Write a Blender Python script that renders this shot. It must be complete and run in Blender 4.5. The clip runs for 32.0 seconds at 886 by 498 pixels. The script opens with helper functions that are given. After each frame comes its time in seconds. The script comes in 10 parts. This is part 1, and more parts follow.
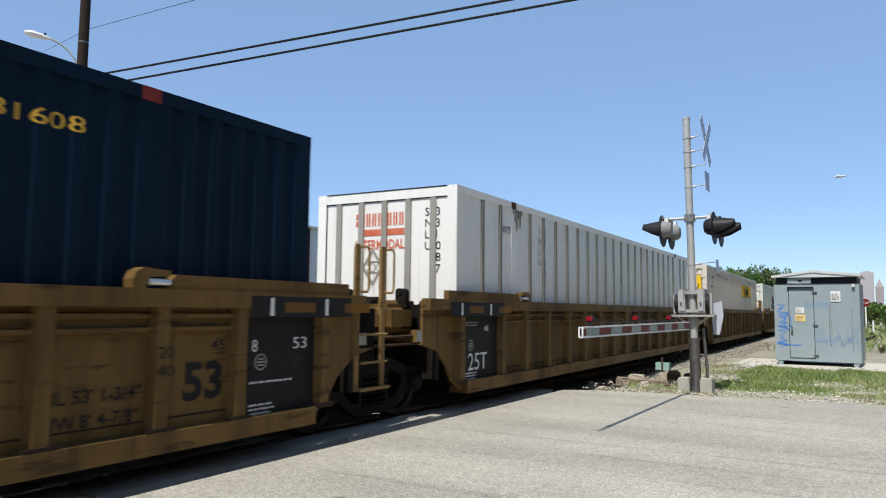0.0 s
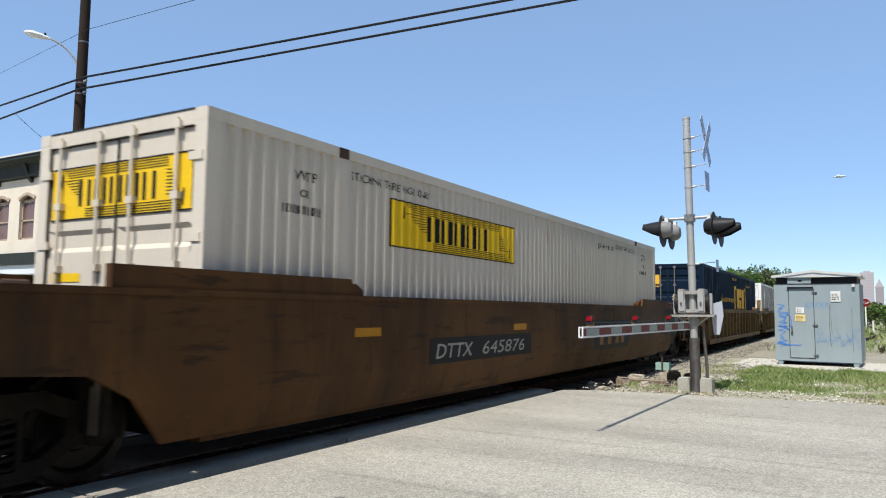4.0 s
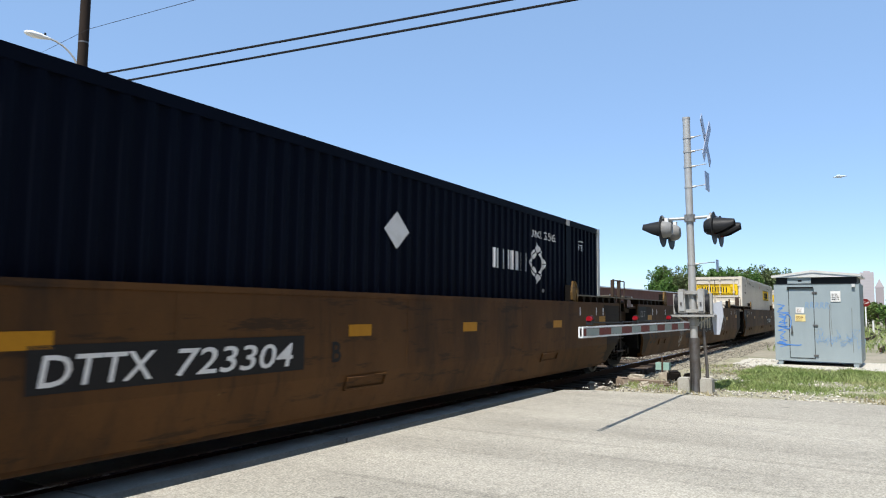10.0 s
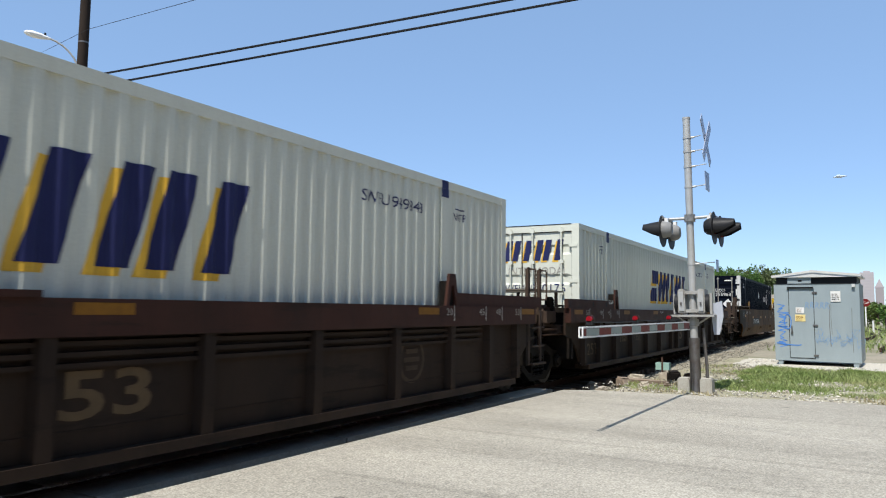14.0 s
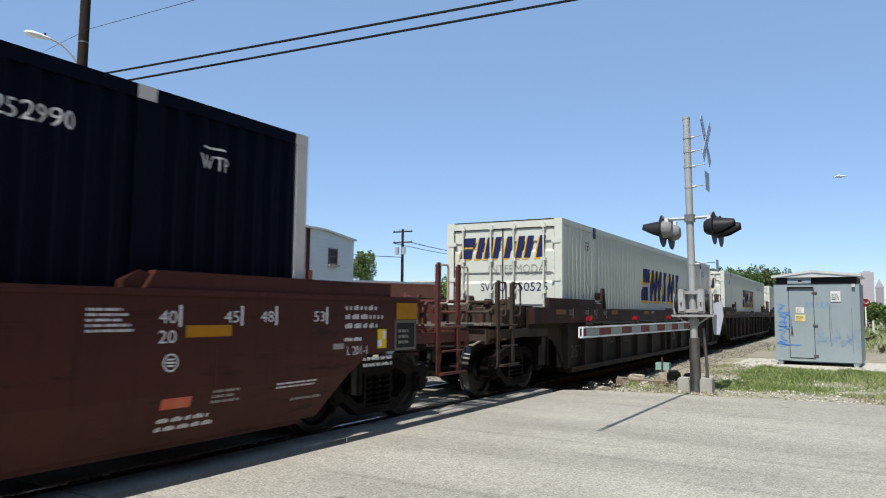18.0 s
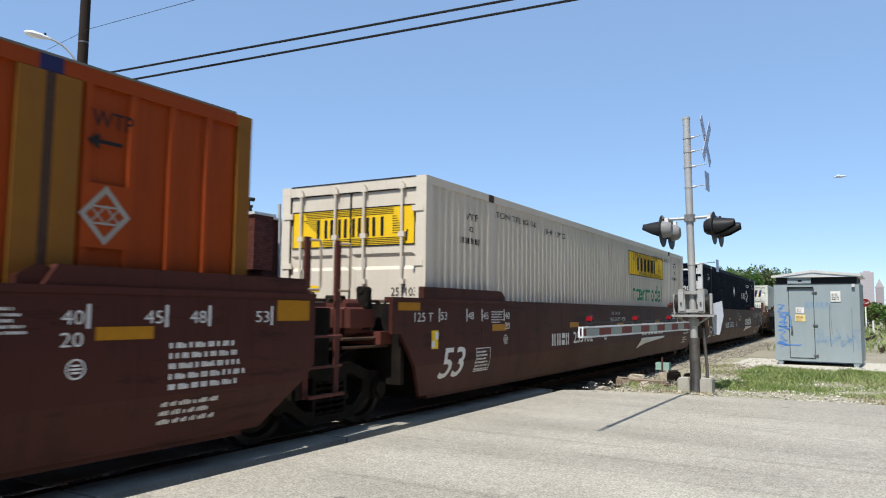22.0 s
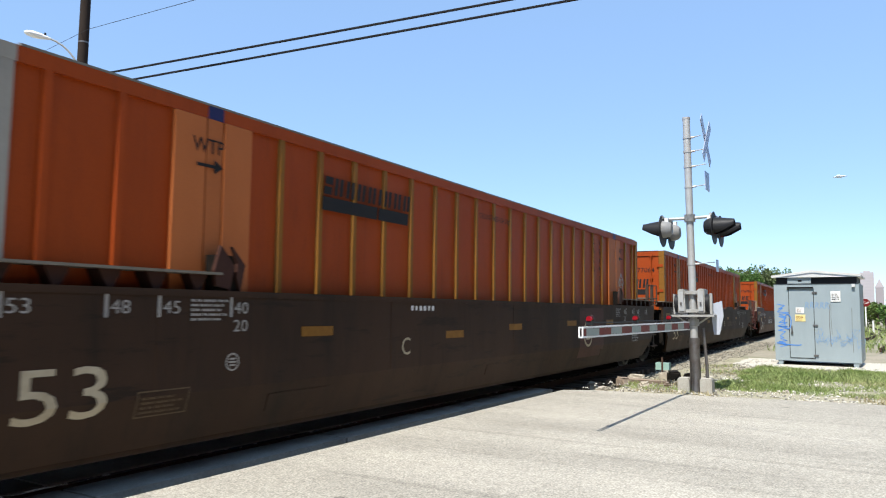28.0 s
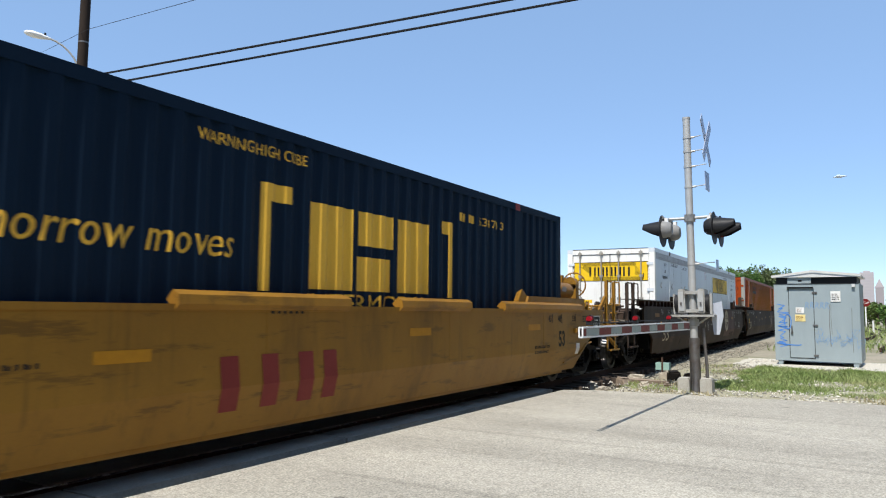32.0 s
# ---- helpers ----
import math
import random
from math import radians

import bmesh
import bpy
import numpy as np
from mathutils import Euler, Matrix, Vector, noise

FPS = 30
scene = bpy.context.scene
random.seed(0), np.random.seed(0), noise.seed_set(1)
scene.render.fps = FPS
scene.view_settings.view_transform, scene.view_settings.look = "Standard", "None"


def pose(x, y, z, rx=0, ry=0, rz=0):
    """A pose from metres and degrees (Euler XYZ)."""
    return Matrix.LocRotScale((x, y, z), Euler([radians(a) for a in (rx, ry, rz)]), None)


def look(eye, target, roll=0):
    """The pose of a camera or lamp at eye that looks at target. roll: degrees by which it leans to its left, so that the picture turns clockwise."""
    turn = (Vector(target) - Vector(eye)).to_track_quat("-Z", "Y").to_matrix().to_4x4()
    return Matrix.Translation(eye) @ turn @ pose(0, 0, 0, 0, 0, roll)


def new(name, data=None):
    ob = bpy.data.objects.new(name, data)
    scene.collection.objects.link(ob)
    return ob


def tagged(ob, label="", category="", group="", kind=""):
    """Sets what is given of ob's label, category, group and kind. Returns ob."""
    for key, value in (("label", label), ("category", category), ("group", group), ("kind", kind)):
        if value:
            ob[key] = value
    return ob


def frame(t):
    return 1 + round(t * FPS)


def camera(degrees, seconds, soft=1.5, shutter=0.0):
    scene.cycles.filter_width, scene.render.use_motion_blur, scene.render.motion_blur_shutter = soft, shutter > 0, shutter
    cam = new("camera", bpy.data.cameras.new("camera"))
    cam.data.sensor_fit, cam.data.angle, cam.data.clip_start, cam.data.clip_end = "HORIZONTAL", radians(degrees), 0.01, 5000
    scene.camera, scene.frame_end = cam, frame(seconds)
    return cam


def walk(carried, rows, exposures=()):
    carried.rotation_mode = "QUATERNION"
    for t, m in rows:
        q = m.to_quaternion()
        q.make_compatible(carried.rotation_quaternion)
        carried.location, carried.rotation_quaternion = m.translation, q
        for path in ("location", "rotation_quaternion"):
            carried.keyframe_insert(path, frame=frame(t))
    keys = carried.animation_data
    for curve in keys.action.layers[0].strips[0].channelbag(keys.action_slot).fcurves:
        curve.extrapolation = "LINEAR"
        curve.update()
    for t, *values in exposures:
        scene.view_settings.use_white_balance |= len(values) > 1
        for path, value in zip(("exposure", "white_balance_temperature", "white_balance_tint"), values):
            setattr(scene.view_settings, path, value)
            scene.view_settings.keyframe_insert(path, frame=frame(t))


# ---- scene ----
cam = camera(63.49, 32.0, soft=1.1, shutter=0.12)

# The track is the x axis near the crossing (trains go to +x), y points across it, z = 0 is the rail head.
EYE = Vector((3.798, -6.384, 1.432))
YAW, TILT, LEAN = radians(30.749), radians(4.8545), 0.583
AIM = EYE + Vector((math.cos(YAW) * math.cos(TILT), math.sin(YAW) * math.cos(TILT), math.sin(TILT)))
VIEW = look(EYE, AIM, LEAN)
walk(cam, [(0.0, VIEW), (32.0, VIEW)], exposures=[(0.0, 0.33), (1.0, 0.63), (2.0, 0.8), (3.0, 0.48), (6.0, 0.4), (7.0, 0.36), (8.0, 0.28), (9.0, 0.22), (10.0, 0.58), (11.0, 0.75), (12.0, 0.5), (13.0, 0.45), (14.0, 0.45), (17.0, 0.53), (18.0, 0.33), (19.0, 0.6), (20.0, 0.72), (21.0, 0.62), (22.0, 0.45), (23.0, 0.62), (24.0, 0.76), (25.0, 0.55), (28.0, 0.8), (29.0, 0.55), (30.0, 0.5), (31.0, 0.33), (32.0, 0.52)])

# ---- light ----
SUN_EL, SUN_AZ = radians(59.0), radians(182.5)  # azimuth counted from +x towards +y
sun_dir = Vector((math.cos(SUN_EL) * math.cos(SUN_AZ), math.cos(SUN_EL) * math.sin(SUN_AZ), math.sin(SUN_EL)))
world = bpy.data.worlds.new("sky")
scene.world = world
world.use_nodes = True
wn = world.node_tree.nodes
sky = wn.new("ShaderNodeTexSky")
sky.sky_type, sky.sun_disc = "NISHITA", False
sky.sun_elevation, sky.sun_rotation = SUN_EL, math.atan2(sun_dir.x, sun_dir.y)
sky.altitude, sky.air_density, sky.dust_density, sky.ozone_density = 1200, 0.85, 0.05, 3.0
wn["Background"].inputs["Strength"].default_value = 0.142
even = wn.new("ShaderNodeMixRGB")
even.inputs[0].default_value, even.inputs[2].default_value = 0.55, (1.75, 2.85, 4.6, 1)
world.node_tree.links.new(sky.outputs[0], even.inputs[1])
world.node_tree.links.new(even.outputs[0], wn["Background"].inputs["Color"])
lamp = bpy.data.lights.new("sun", "SUN")
lamp.energy, lamp.angle, lamp.color = 4.35, radians(0.53), (1.0, 0.96, 0.9)
sun = new("sun", lamp)
sun.matrix_world = look(sun_dir * 60, (0, 0, 0))


# ---- materials ----
def mat(name, base, rough=0.6, metal=0.0, second=None, amount=0.35, scale=3.0, bump=0.0, streak=0.0, fine=60.0, jitter=0.0, spec=0.16, grime=None, cover=0.5, worn=None, heavy=1.0):
    """A painted or natural surface: two scales of noise between base and second, optional vertical streaks, fine relief."""
    m = bpy.data.materials.new(name)
    m.use_nodes = True
    nt = m.node_tree
    n, l = nt.nodes, nt.links
    bs = n["Principled BSDF"]
    bs.inputs["Metallic"].default_value = metal
    bs.inputs["Specular IOR Level"].default_value = spec
    co = n.new("ShaderNodeTexCoord")
    big = n.new("ShaderNodeTexNoise")
    big.inputs["Scale"].default_value, big.inputs["Detail"].default_value = scale, 6
    big.inputs["Roughness"].default_value = 0.65
    mp = n.new("ShaderNodeMapping")
    mp.inputs["Scale"].default_value = (1, 1, 1 - 0.88 * streak)
    l.new(co.outputs["Object"], mp.inputs["Vector"])
    l.new(mp.outputs[0], big.inputs["Vector"])
    small = n.new("ShaderNodeTexNoise")
    small.inputs["Scale"].default_value, small.inputs["Detail"].default_value = fine, 4
    l.new(co.outputs["Object"], small.inputs["Vector"])
    ramp = n.new("ShaderNodeValToRGB")
    ramp.color_ramp.elements[0].position, ramp.color_ramp.elements[1].position = 0.42, 0.72
    ramp.color_ramp.elements[0].color, ramp.color_ramp.elements[1].color = (0, 0, 0, 1), (amount,) * 3 + (1,)
    l.new(big.outputs["Fac"], ramp.inputs[0])
    two = second or tuple(c * 0.6 for c in base)
    mix = n.new("ShaderNodeMixRGB")
    mix.inputs[1].default_value, mix.inputs[2].default_value = (*base, 1), (*two, 1)
    l.new(ramp.outputs[0], mix.inputs[0])
    grain = n.new("ShaderNodeMixRGB")
    grain.blend_type = "MULTIPLY"
    grain.inputs[0].default_value = 0.5 if bump > 0.0015 else 0.22
    l.new(mix.outputs[0], grain.inputs[1])
    gr = n.new("ShaderNodeMapRange")
    gr.inputs[1].default_value, gr.inputs[2].default_value, gr.inputs[3].default_value, gr.inputs[4].default_value = 0.3, 0.7, 0.72, 1.15
    l.new(small.outputs["Fac"], gr.inputs[0])
    l.new(gr.outputs[0], grain.inputs[2])
    last = grain.outputs[0]

    def layer(color, vec_scale, noise_scale, lo, hi, most):
        nonlocal last
        m2 = n.new("ShaderNodeMapping")
        m2.inputs["Scale"].default_value = vec_scale
        l.new(co.outputs["Object"], m2.inputs["Vector"])
        tx = n.new("ShaderNodeTexNoise")
        tx.inputs["Scale"].default_value, tx.inputs["Detail"].default_value, tx.inputs["Roughness"].default_value = noise_scale, 7, 0.7
        l.new(m2.outputs[0], tx.inputs["Vector"])
        mr = n.new("ShaderNodeMapRange")
        mr.inputs[1].default_value, mr.inputs[2].default_value, mr.inputs[3].default_value, mr.inputs[4].default_value = lo, hi, 0, most
        l.new(tx.outputs["Fac"], mr.inputs[0])
        mx = n.new("ShaderNodeMixRGB")
        mx.inputs[2].default_value = (*color, 1)
        l.new(mr.outputs[0], mx.inputs[0])
        l.new(last, mx.inputs[1])
        last = mx.outputs[0]

    if grime:
        layer(grime, (1, 1, 0.22), 0.9, 0.56 - 0.16 * cover, 0.74 - 0.12 * cover, 0.85 * heavy)
        layer(grime, (1, 1, 0.06), 9.0, 0.56, 0.72, 0.55 * heavy)
        layer(grime, (0.35, 1, 2.2), 2.6, 0.565, 0.63, 0.65 if heavy > 0.9 else 0.0)
    if worn:
        layer(worn, (1, 1, 1), 5.0, 0.68, 0.74, 0.6)
        layer(worn, (0.3, 1, 1.6), 3.1, 0.68, 0.73, 0.45)
    if jitter:
        oi = n.new("ShaderNodeObjectInfo")
        hs = n.new("ShaderNodeHueSaturation")
        jr = n.new("ShaderNodeMapRange")
        jr.inputs[3].default_value, jr.inputs[4].default_value = 1 - jitter, 1 + jitter
        l.new(oi.outputs["Random"], jr.inputs[0])
        l.new(jr.outputs[0], hs.inputs["Value"])
        l.new(last, hs.inputs["Color"])
        last = hs.outputs[0]
    l.new(last, bs.inputs["Base Color"])
    rr = n.new("ShaderNodeMapRange")
    rr.inputs[3].default_value, rr.inputs[4].default_value = max(0.05, rough - 0.12), min(1, rough + 0.12)
    l.new(big.outputs["Fac"], rr.inputs[0])
    l.new(rr.outputs[0], bs.inputs["Roughness"])
    if bump:
        bp = n.new("ShaderNodeBump")
        bp.inputs["Strength"].default_value, bp.inputs["Distance"].default_value = 0.6, bump
        l.new(small.outputs["Fac"], bp.inputs["Height"])
        l.new(bp.outputs[0], bs.inputs["Normal"])
    return m


M_STEEL = mat("worn_steel", (0.2, 0.19, 0.18), 0.45, 0.8, (0.1, 0.06, 0.04), 0.6, 4, 0.002)
M_RUST = mat("rusty_steel", (0.06, 0.038, 0.028), 0.85, 0.0, (0.11, 0.058, 0.034), 0.6, 5, 0.003)
M_BLACK = mat("grimy_black_steel", (0.0085, 0.0072, 0.006), 0.7, 0.0, (0.026, 0.02, 0.015), 0.7, 4, 0.003, spec=0.08)
M_WHEEL = mat("wheel_steel", (0.0085, 0.007, 0.006), 0.45, 0.0, (0.014, 0.011, 0.008), 0.6, 5, 0.001, spec=0.3)
M_SHINE = mat("polished_rail_head", (0.55, 0.54, 0.52), 0.25, 0.9, (0.35, 0.33, 0.3), 0.4, 8)
M_WHITE = mat("white_paint_mark", (0.72, 0.71, 0.68), 0.5, 0, (0.5, 0.47, 0.42), 0.5, 6)
M_GREYMARK = mat("faded_white_mark", (0.34, 0.32, 0.29), 0.6, 0, (0.2, 0.18, 0.16), 0.6, 6)
M_DARKMARK = mat("dark_stencil_paint", (0.013, 0.013, 0.0135), 0.6, 0, (0.024, 0.021, 0.018), 0.6, 3)
M_YELLOWMARK = mat("yellow_reflector", (0.42, 0.19, 0.012), 0.4, 0, (0.3, 0.13, 0.012), 0.4, 12)
M_OLDMARK = mat("dull_amber_reflector", (0.2, 0.09, 0.012), 0.5, 0, (0.11, 0.05, 0.012), 0.5, 12)
W_TTX = mat("yellow_ochre_wagon_paint", (0.165, 0.096, 0.029), 0.65, 0, (0.1, 0.055, 0.019), 0.75, 1.2, 0.001, 0.7, grime=(0.026, 0.016, 0.008), cover=0.5, worn=(0.2, 0.12, 0.045))
# the ochre wagon paint again, lightened as if the sun lay on it
W_TTXLIT = mat("sunlit_ochre_end_paint", (0.25, 0.155, 0.055), 0.6, 0, (0.16, 0.09, 0.03), 0.6, 1.5, 0.001, 0.5, grime=(0.04, 0.025, 0.012), cover=0.1)
W_TTX2 = mat("bright_yellow_wagon_paint", (0.26, 0.13, 0.018), 0.42, 0, (0.185, 0.088, 0.015), 0.7, 1.0, 0.001, 0.6, grime=(0.1, 0.052, 0.014), cover=0.13)
W_BROWN = mat("faded_yellow_brown_wagon_paint", (0.096, 0.043, 0.012), 0.65, 0, (0.046, 0.021, 0.0075), 0.8, 0.8, 0.001, 0.5, grime=(0.018, 0.012, 0.008), cover=0.3, worn=(0.2, 0.13, 0.05))
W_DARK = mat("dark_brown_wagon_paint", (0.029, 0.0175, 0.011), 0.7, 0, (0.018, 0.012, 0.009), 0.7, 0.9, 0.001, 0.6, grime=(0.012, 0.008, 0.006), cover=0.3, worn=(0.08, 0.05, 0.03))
W_RED = mat("mineral_red_wagon_paint", (0.062, 0.0185, 0.0135), 0.55, 0, (0.045, 0.0145, 0.011), 0.6, 0.7, 0.0008, 0.5, grime=(0.02, 0.008, 0.006), cover=0.15)
W_MAROON = mat("brown_grime_wagon_paint", (0.04, 0.02, 0.0105), 0.65, 0, (0.024, 0.0135, 0.008), 0.7, 0.8, 0.001, 0.6, grime=(0.013, 0.009, 0.006), cover=0.3, worn=(0.075, 0.045, 0.026))
# dusty end steel, its colour also lightened to stand for sunlight
W_DUSTY = mat("dusty_sunlit_brown_steel", (0.066, 0.045, 0.033), 0.75, 0, (0.036, 0.022, 0.016), 0.7, 2.2, 0.002, 0.3, grime=(0.02, 0.014, 0.01), cover=0.15)
# the red wagon paint lightened, with sunlight put into the colour
W_REDLIT = mat("sunlit_red_end_paint", (0.105, 0.034, 0.026), 0.6, 0, (0.06, 0.021, 0.016), 0.6, 2.0, 0.001, 0.3, grime=(0.025, 0.012, 0.009), cover=0.15)
W_RAIL = mat("oxide_red_rail_paint", (0.047, 0.019, 0.013), 0.65, 0, (0.03, 0.013, 0.01), 0.6, 2, grime=(0.02, 0.012, 0.009), cover=0.2)
C_CREAM = mat("cream_white_container_paint", (0.62, 0.555, 0.45), 0.5, 0, (0.52, 0.46, 0.36), 0.5, 0.9, 0.0006, 0.8, grime=(0.3, 0.24, 0.17), cover=-0.2, heavy=0.4)
# white aluminium with the blue sky's reflection mixed into its colour
C_SKYWHITE = mat("sky_tinted_aluminium_sheet", (0.6, 0.63, 0.65), 0.35, 0, (0.53, 0.555, 0.57), 0.4, 0.8, 0.0004, 0.7, grime=(0.3, 0.27, 0.22), cover=-0.3, heavy=0.35, spec=0.3)
C_SWIFT = mat("pale_green_white_container_paint", (0.6, 0.61, 0.52), 0.45, 0, (0.52, 0.53, 0.45), 0.4, 0.9, 0.0006, 0.8, grime=(0.36, 0.34, 0.27), cover=-0.2, heavy=0.35)
C_ALU = mat("white_aluminium_sheet", (0.8, 0.785, 0.73), 0.4, 0.0, (0.68, 0.65, 0.59), 0.45, 1.1, 0.0006, 0.7, grime=(0.34, 0.24, 0.14), cover=-0.2, heavy=0.5)
C_WHITEPOST = mat("white_corner_post_paint", (0.56, 0.55, 0.52), 0.5, 0, (0.42, 0.4, 0.36), 0.5, 2, 0, 0.6)
C_BLUE = mat("royal_blue_container_paint", (0.0034, 0.0135, 0.03), 0.6, 0, (0.0024, 0.009, 0.02), 0.6, 1.0, 0.0006, 0.8, spec=0.1)
C_NAVY = mat("navy_blue_container_paint", (0.0018, 0.0036, 0.0098), 0.6, 0, (0.0014, 0.0027, 0.0065), 0.6, 1.0, 0.0006, 0.8, spec=0.06)
C_ORANGE = mat("orange_container_paint", (0.305, 0.05, 0.0065), 0.5, 0, (0.22, 0.034, 0.0055), 0.6, 1.0, 0.0006, 0.8, grime=(0.1, 0.022, 0.008), cover=-0.1, heavy=0.6)
C_OCHRE = mat("yellow_ochre_post_paint", (0.215, 0.093, 0.014), 0.5, 0, (0.16, 0.068, 0.012), 0.5, 2, grime=(0.1, 0.06, 0.03), cover=-0.2, heavy=0.6)
C_GREYPOST = mat("grey_post_paint", (0.3, 0.285, 0.25), 0.5, 0, (0.2, 0.17, 0.13), 0.6, 1.5, 0, 0.6)
C_RIB = mat("dull_grey_rib", (0.17, 0.165, 0.14), 0.55, 0, (0.11, 0.09, 0.065), 0.6, 1.5, 0, 0.6)
C_PALEORANGE = mat("faded_orange_panel_paint", (0.4, 0.12, 0.035), 0.55, 0, (0.3, 0.085, 0.025), 0.5, 1.2, 0, 0.7)
M_DIMMARK = mat("dim_ochre_stencil_paint", (0.1, 0.068, 0.036), 0.65, 0, (0.07, 0.048, 0.03), 0.7, 5)
M_CREAMMARK = mat("cream_stencil_paint", (0.42, 0.36, 0.25), 0.6, 0, (0.25, 0.2, 0.13), 0.6, 5)
M_GALVSHEET = mat("dull_galvanised_sheet", (0.4, 0.42, 0.44), 0.5, 0.1, (0.22, 0.2, 0.17), 0.6, 3, 0.0006)
P_YELLOW = mat("sign_yellow_paint", (0.78, 0.5, 0.015), 0.45, 0, (0.7, 0.43, 0.02), 0.3, 2)
P_GOLD = mat("gold_letter_paint", (0.72, 0.42, 0.05), 0.5, 0, (0.55, 0.33, 0.05), 0.4, 2)
P_DARKBLUE = mat("dark_blue_paint", (0.02, 0.024, 0.085), 0.5)
P_GREEN = mat("green_letter_paint", (0.03, 0.2, 0.1), 0.5)
P_RED = mat("red_paint", (0.5, 0.05, 0.03), 0.5, 0, (0.35, 0.05, 0.03), 0.4, 3)
P_FADEDRED = mat("faded_orange_red_paint", (0.55, 0.12, 0.06), 0.55, 0, (0.62, 0.3, 0.2), 0.5, 5)
M_FAINT = mat("nearly_worn_off_stencil", (0.055, 0.036, 0.022), 0.65, 0, (0.035, 0.024, 0.015), 0.7, 5)
P_MAROON = mat("maroon_logo_paint", (0.2, 0.03, 0.025), 0.5)
P_RUBBER = mat("black_rubber_seal", (0.02, 0.02, 0.02), 0.7)


# ---- mesh helpers ----
def box(bm, x0, x1, y0, y1, z0, z1):
    v = [bm.verts.new(p) for p in ((x0, y0, z0), (x1, y0, z0), (x1, y1, z0), (x0, y1, z0), (x0, y0, z1), (x1, y0, z1), (x1, y1, z1), (x0, y1, z1))]
    for f in ((3, 2, 1, 0), (4, 5, 6, 7), (0, 1, 5, 4), (1, 2, 6, 5), (2, 3, 7, 6), (3, 0, 4, 7)):
        bm.faces.new([v[i] for i in f])
    return bm


def prism(bm, pts, y0, y1):
    """The outline pts of (x, z), pushed from y0 to y1."""
    a = [bm.verts.new((x, y0, z)) for x, z in pts]
    b = [bm.verts.new((x, y1, z)) for x, z in pts]
    bm.faces.new(a)
    bm.faces.new(b[::-1])
    k = len(pts)
    for i in range(k):
        bm.faces.new((a[i], b[i], b[(i + 1) % k], a[(i + 1) % k]))
    return bm


def rod(bm, p0, p1, r, seg=8, r1=None):
    """A capped rod from p0 to p1."""
    p0, p1 = Vector(p0), Vector(p1)
    d = (p1 - p0).normalized()
    u = d.orthogonal().normalized()
    w = d.cross(u)
    r1 = r if r1 is None else r1
    a, b = [], []
    for i in range(seg):
        t = 2 * math.pi * i / seg
        o = u * math.cos(t) + w * math.sin(t)
        a.append(bm.verts.new(p0 + o * r))
        b.append(bm.verts.new(p1 + o * r1))
    bm.faces.new(a[::-1])
    bm.faces.new(b)
    for i in range(seg):
        j = (i + 1) % seg
        bm.faces.new((a[i], a[j], b[j], b[i]))
    return bm


def bar(bm, p0, p1, w, h=None):
    """A square bar from p0 to p1 with its sides upright."""
    h = w if h is None else h
    p0, p1 = Vector(p0), Vector(p1)
    d = (p1 - p0).normalized()
    s = d.cross(Vector((0, 0, 1)))
    s = s.normalized() if s.length > 1e-4 else Vector((0, 1, 0))
    t = s.cross(d)
    vs = []
    for p in (p0, p1):
        vs += [bm.verts.new(p + s * i * w / 2 + t * j * h / 2) for i, j in ((-1, -1), (1, -1), (1, 1), (-1, 1))]
    for f in ((0, 1, 2, 3), (7, 6, 5, 4), (0, 4, 5, 1), (1, 5, 6, 2), (2, 6, 7, 3), (3, 7, 4, 0)):
        bm.faces.new([vs[i] for i in f])
    return bm


def pipe(bm, pts, r, seg=7):
    """One bent tube through pts."""
    pts = [Vector(p) for p in pts]
    rings, u = [], None
    for k, p in enumerate(pts):
        d = ((pts[k + 1] - p).normalized() if k + 1 < len(pts) else Vector()) + ((p - pts[k - 1]).normalized() if k else Vector())
        d = d.normalized() if d.length > 1e-6 else (p - pts[k - 1]).normalized()
        u = d.orthogonal().normalized() if u is None else (u - d * u.dot(d)).normalized()
        w = d.cross(u)
        rings.append([bm.verts.new(p + (u * math.cos(2 * math.pi * i / seg) + w * math.sin(2 * math.pi * i / seg)) * r) for i in range(seg)])
    for a, b in zip(rings, rings[1:]):
        for i in range(seg):
            j = (i + 1) % seg
            bm.faces.new((a[i], a[j], b[j], b[i]))
    bm.faces.new(rings[0][::-1])
    bm.faces.new(rings[-1])
    return bm


def mesh_of(name, bm, material, smooth=False):
    bmesh.ops.recalc_face_normals(bm, faces=bm.faces)
    me = bpy.data.meshes.new(name)
    bm.to_mesh(me)
    bm.free()
    if material:
        me.materials.append(material)
    if smooth:
        for p in me.polygons:
            p.use_smooth = True
        me.set_sharp_from_angle(angle=radians(40))
    return me


def part(name, bm, material, parent, label="", smooth=False):
    ob = new(name, mesh_of(name, bm, material, smooth))
    ob.parent = parent
    if label:
        tagged(ob, label)
    return ob


def thing(name, label, category, group="", at=None):
    ob = new(name)
    ob.empty_display_size = 0.2
    if at is not None:
        ob.matrix_basis = at
    return tagged(ob, label, category, group)


def B():
    return bmesh.new()


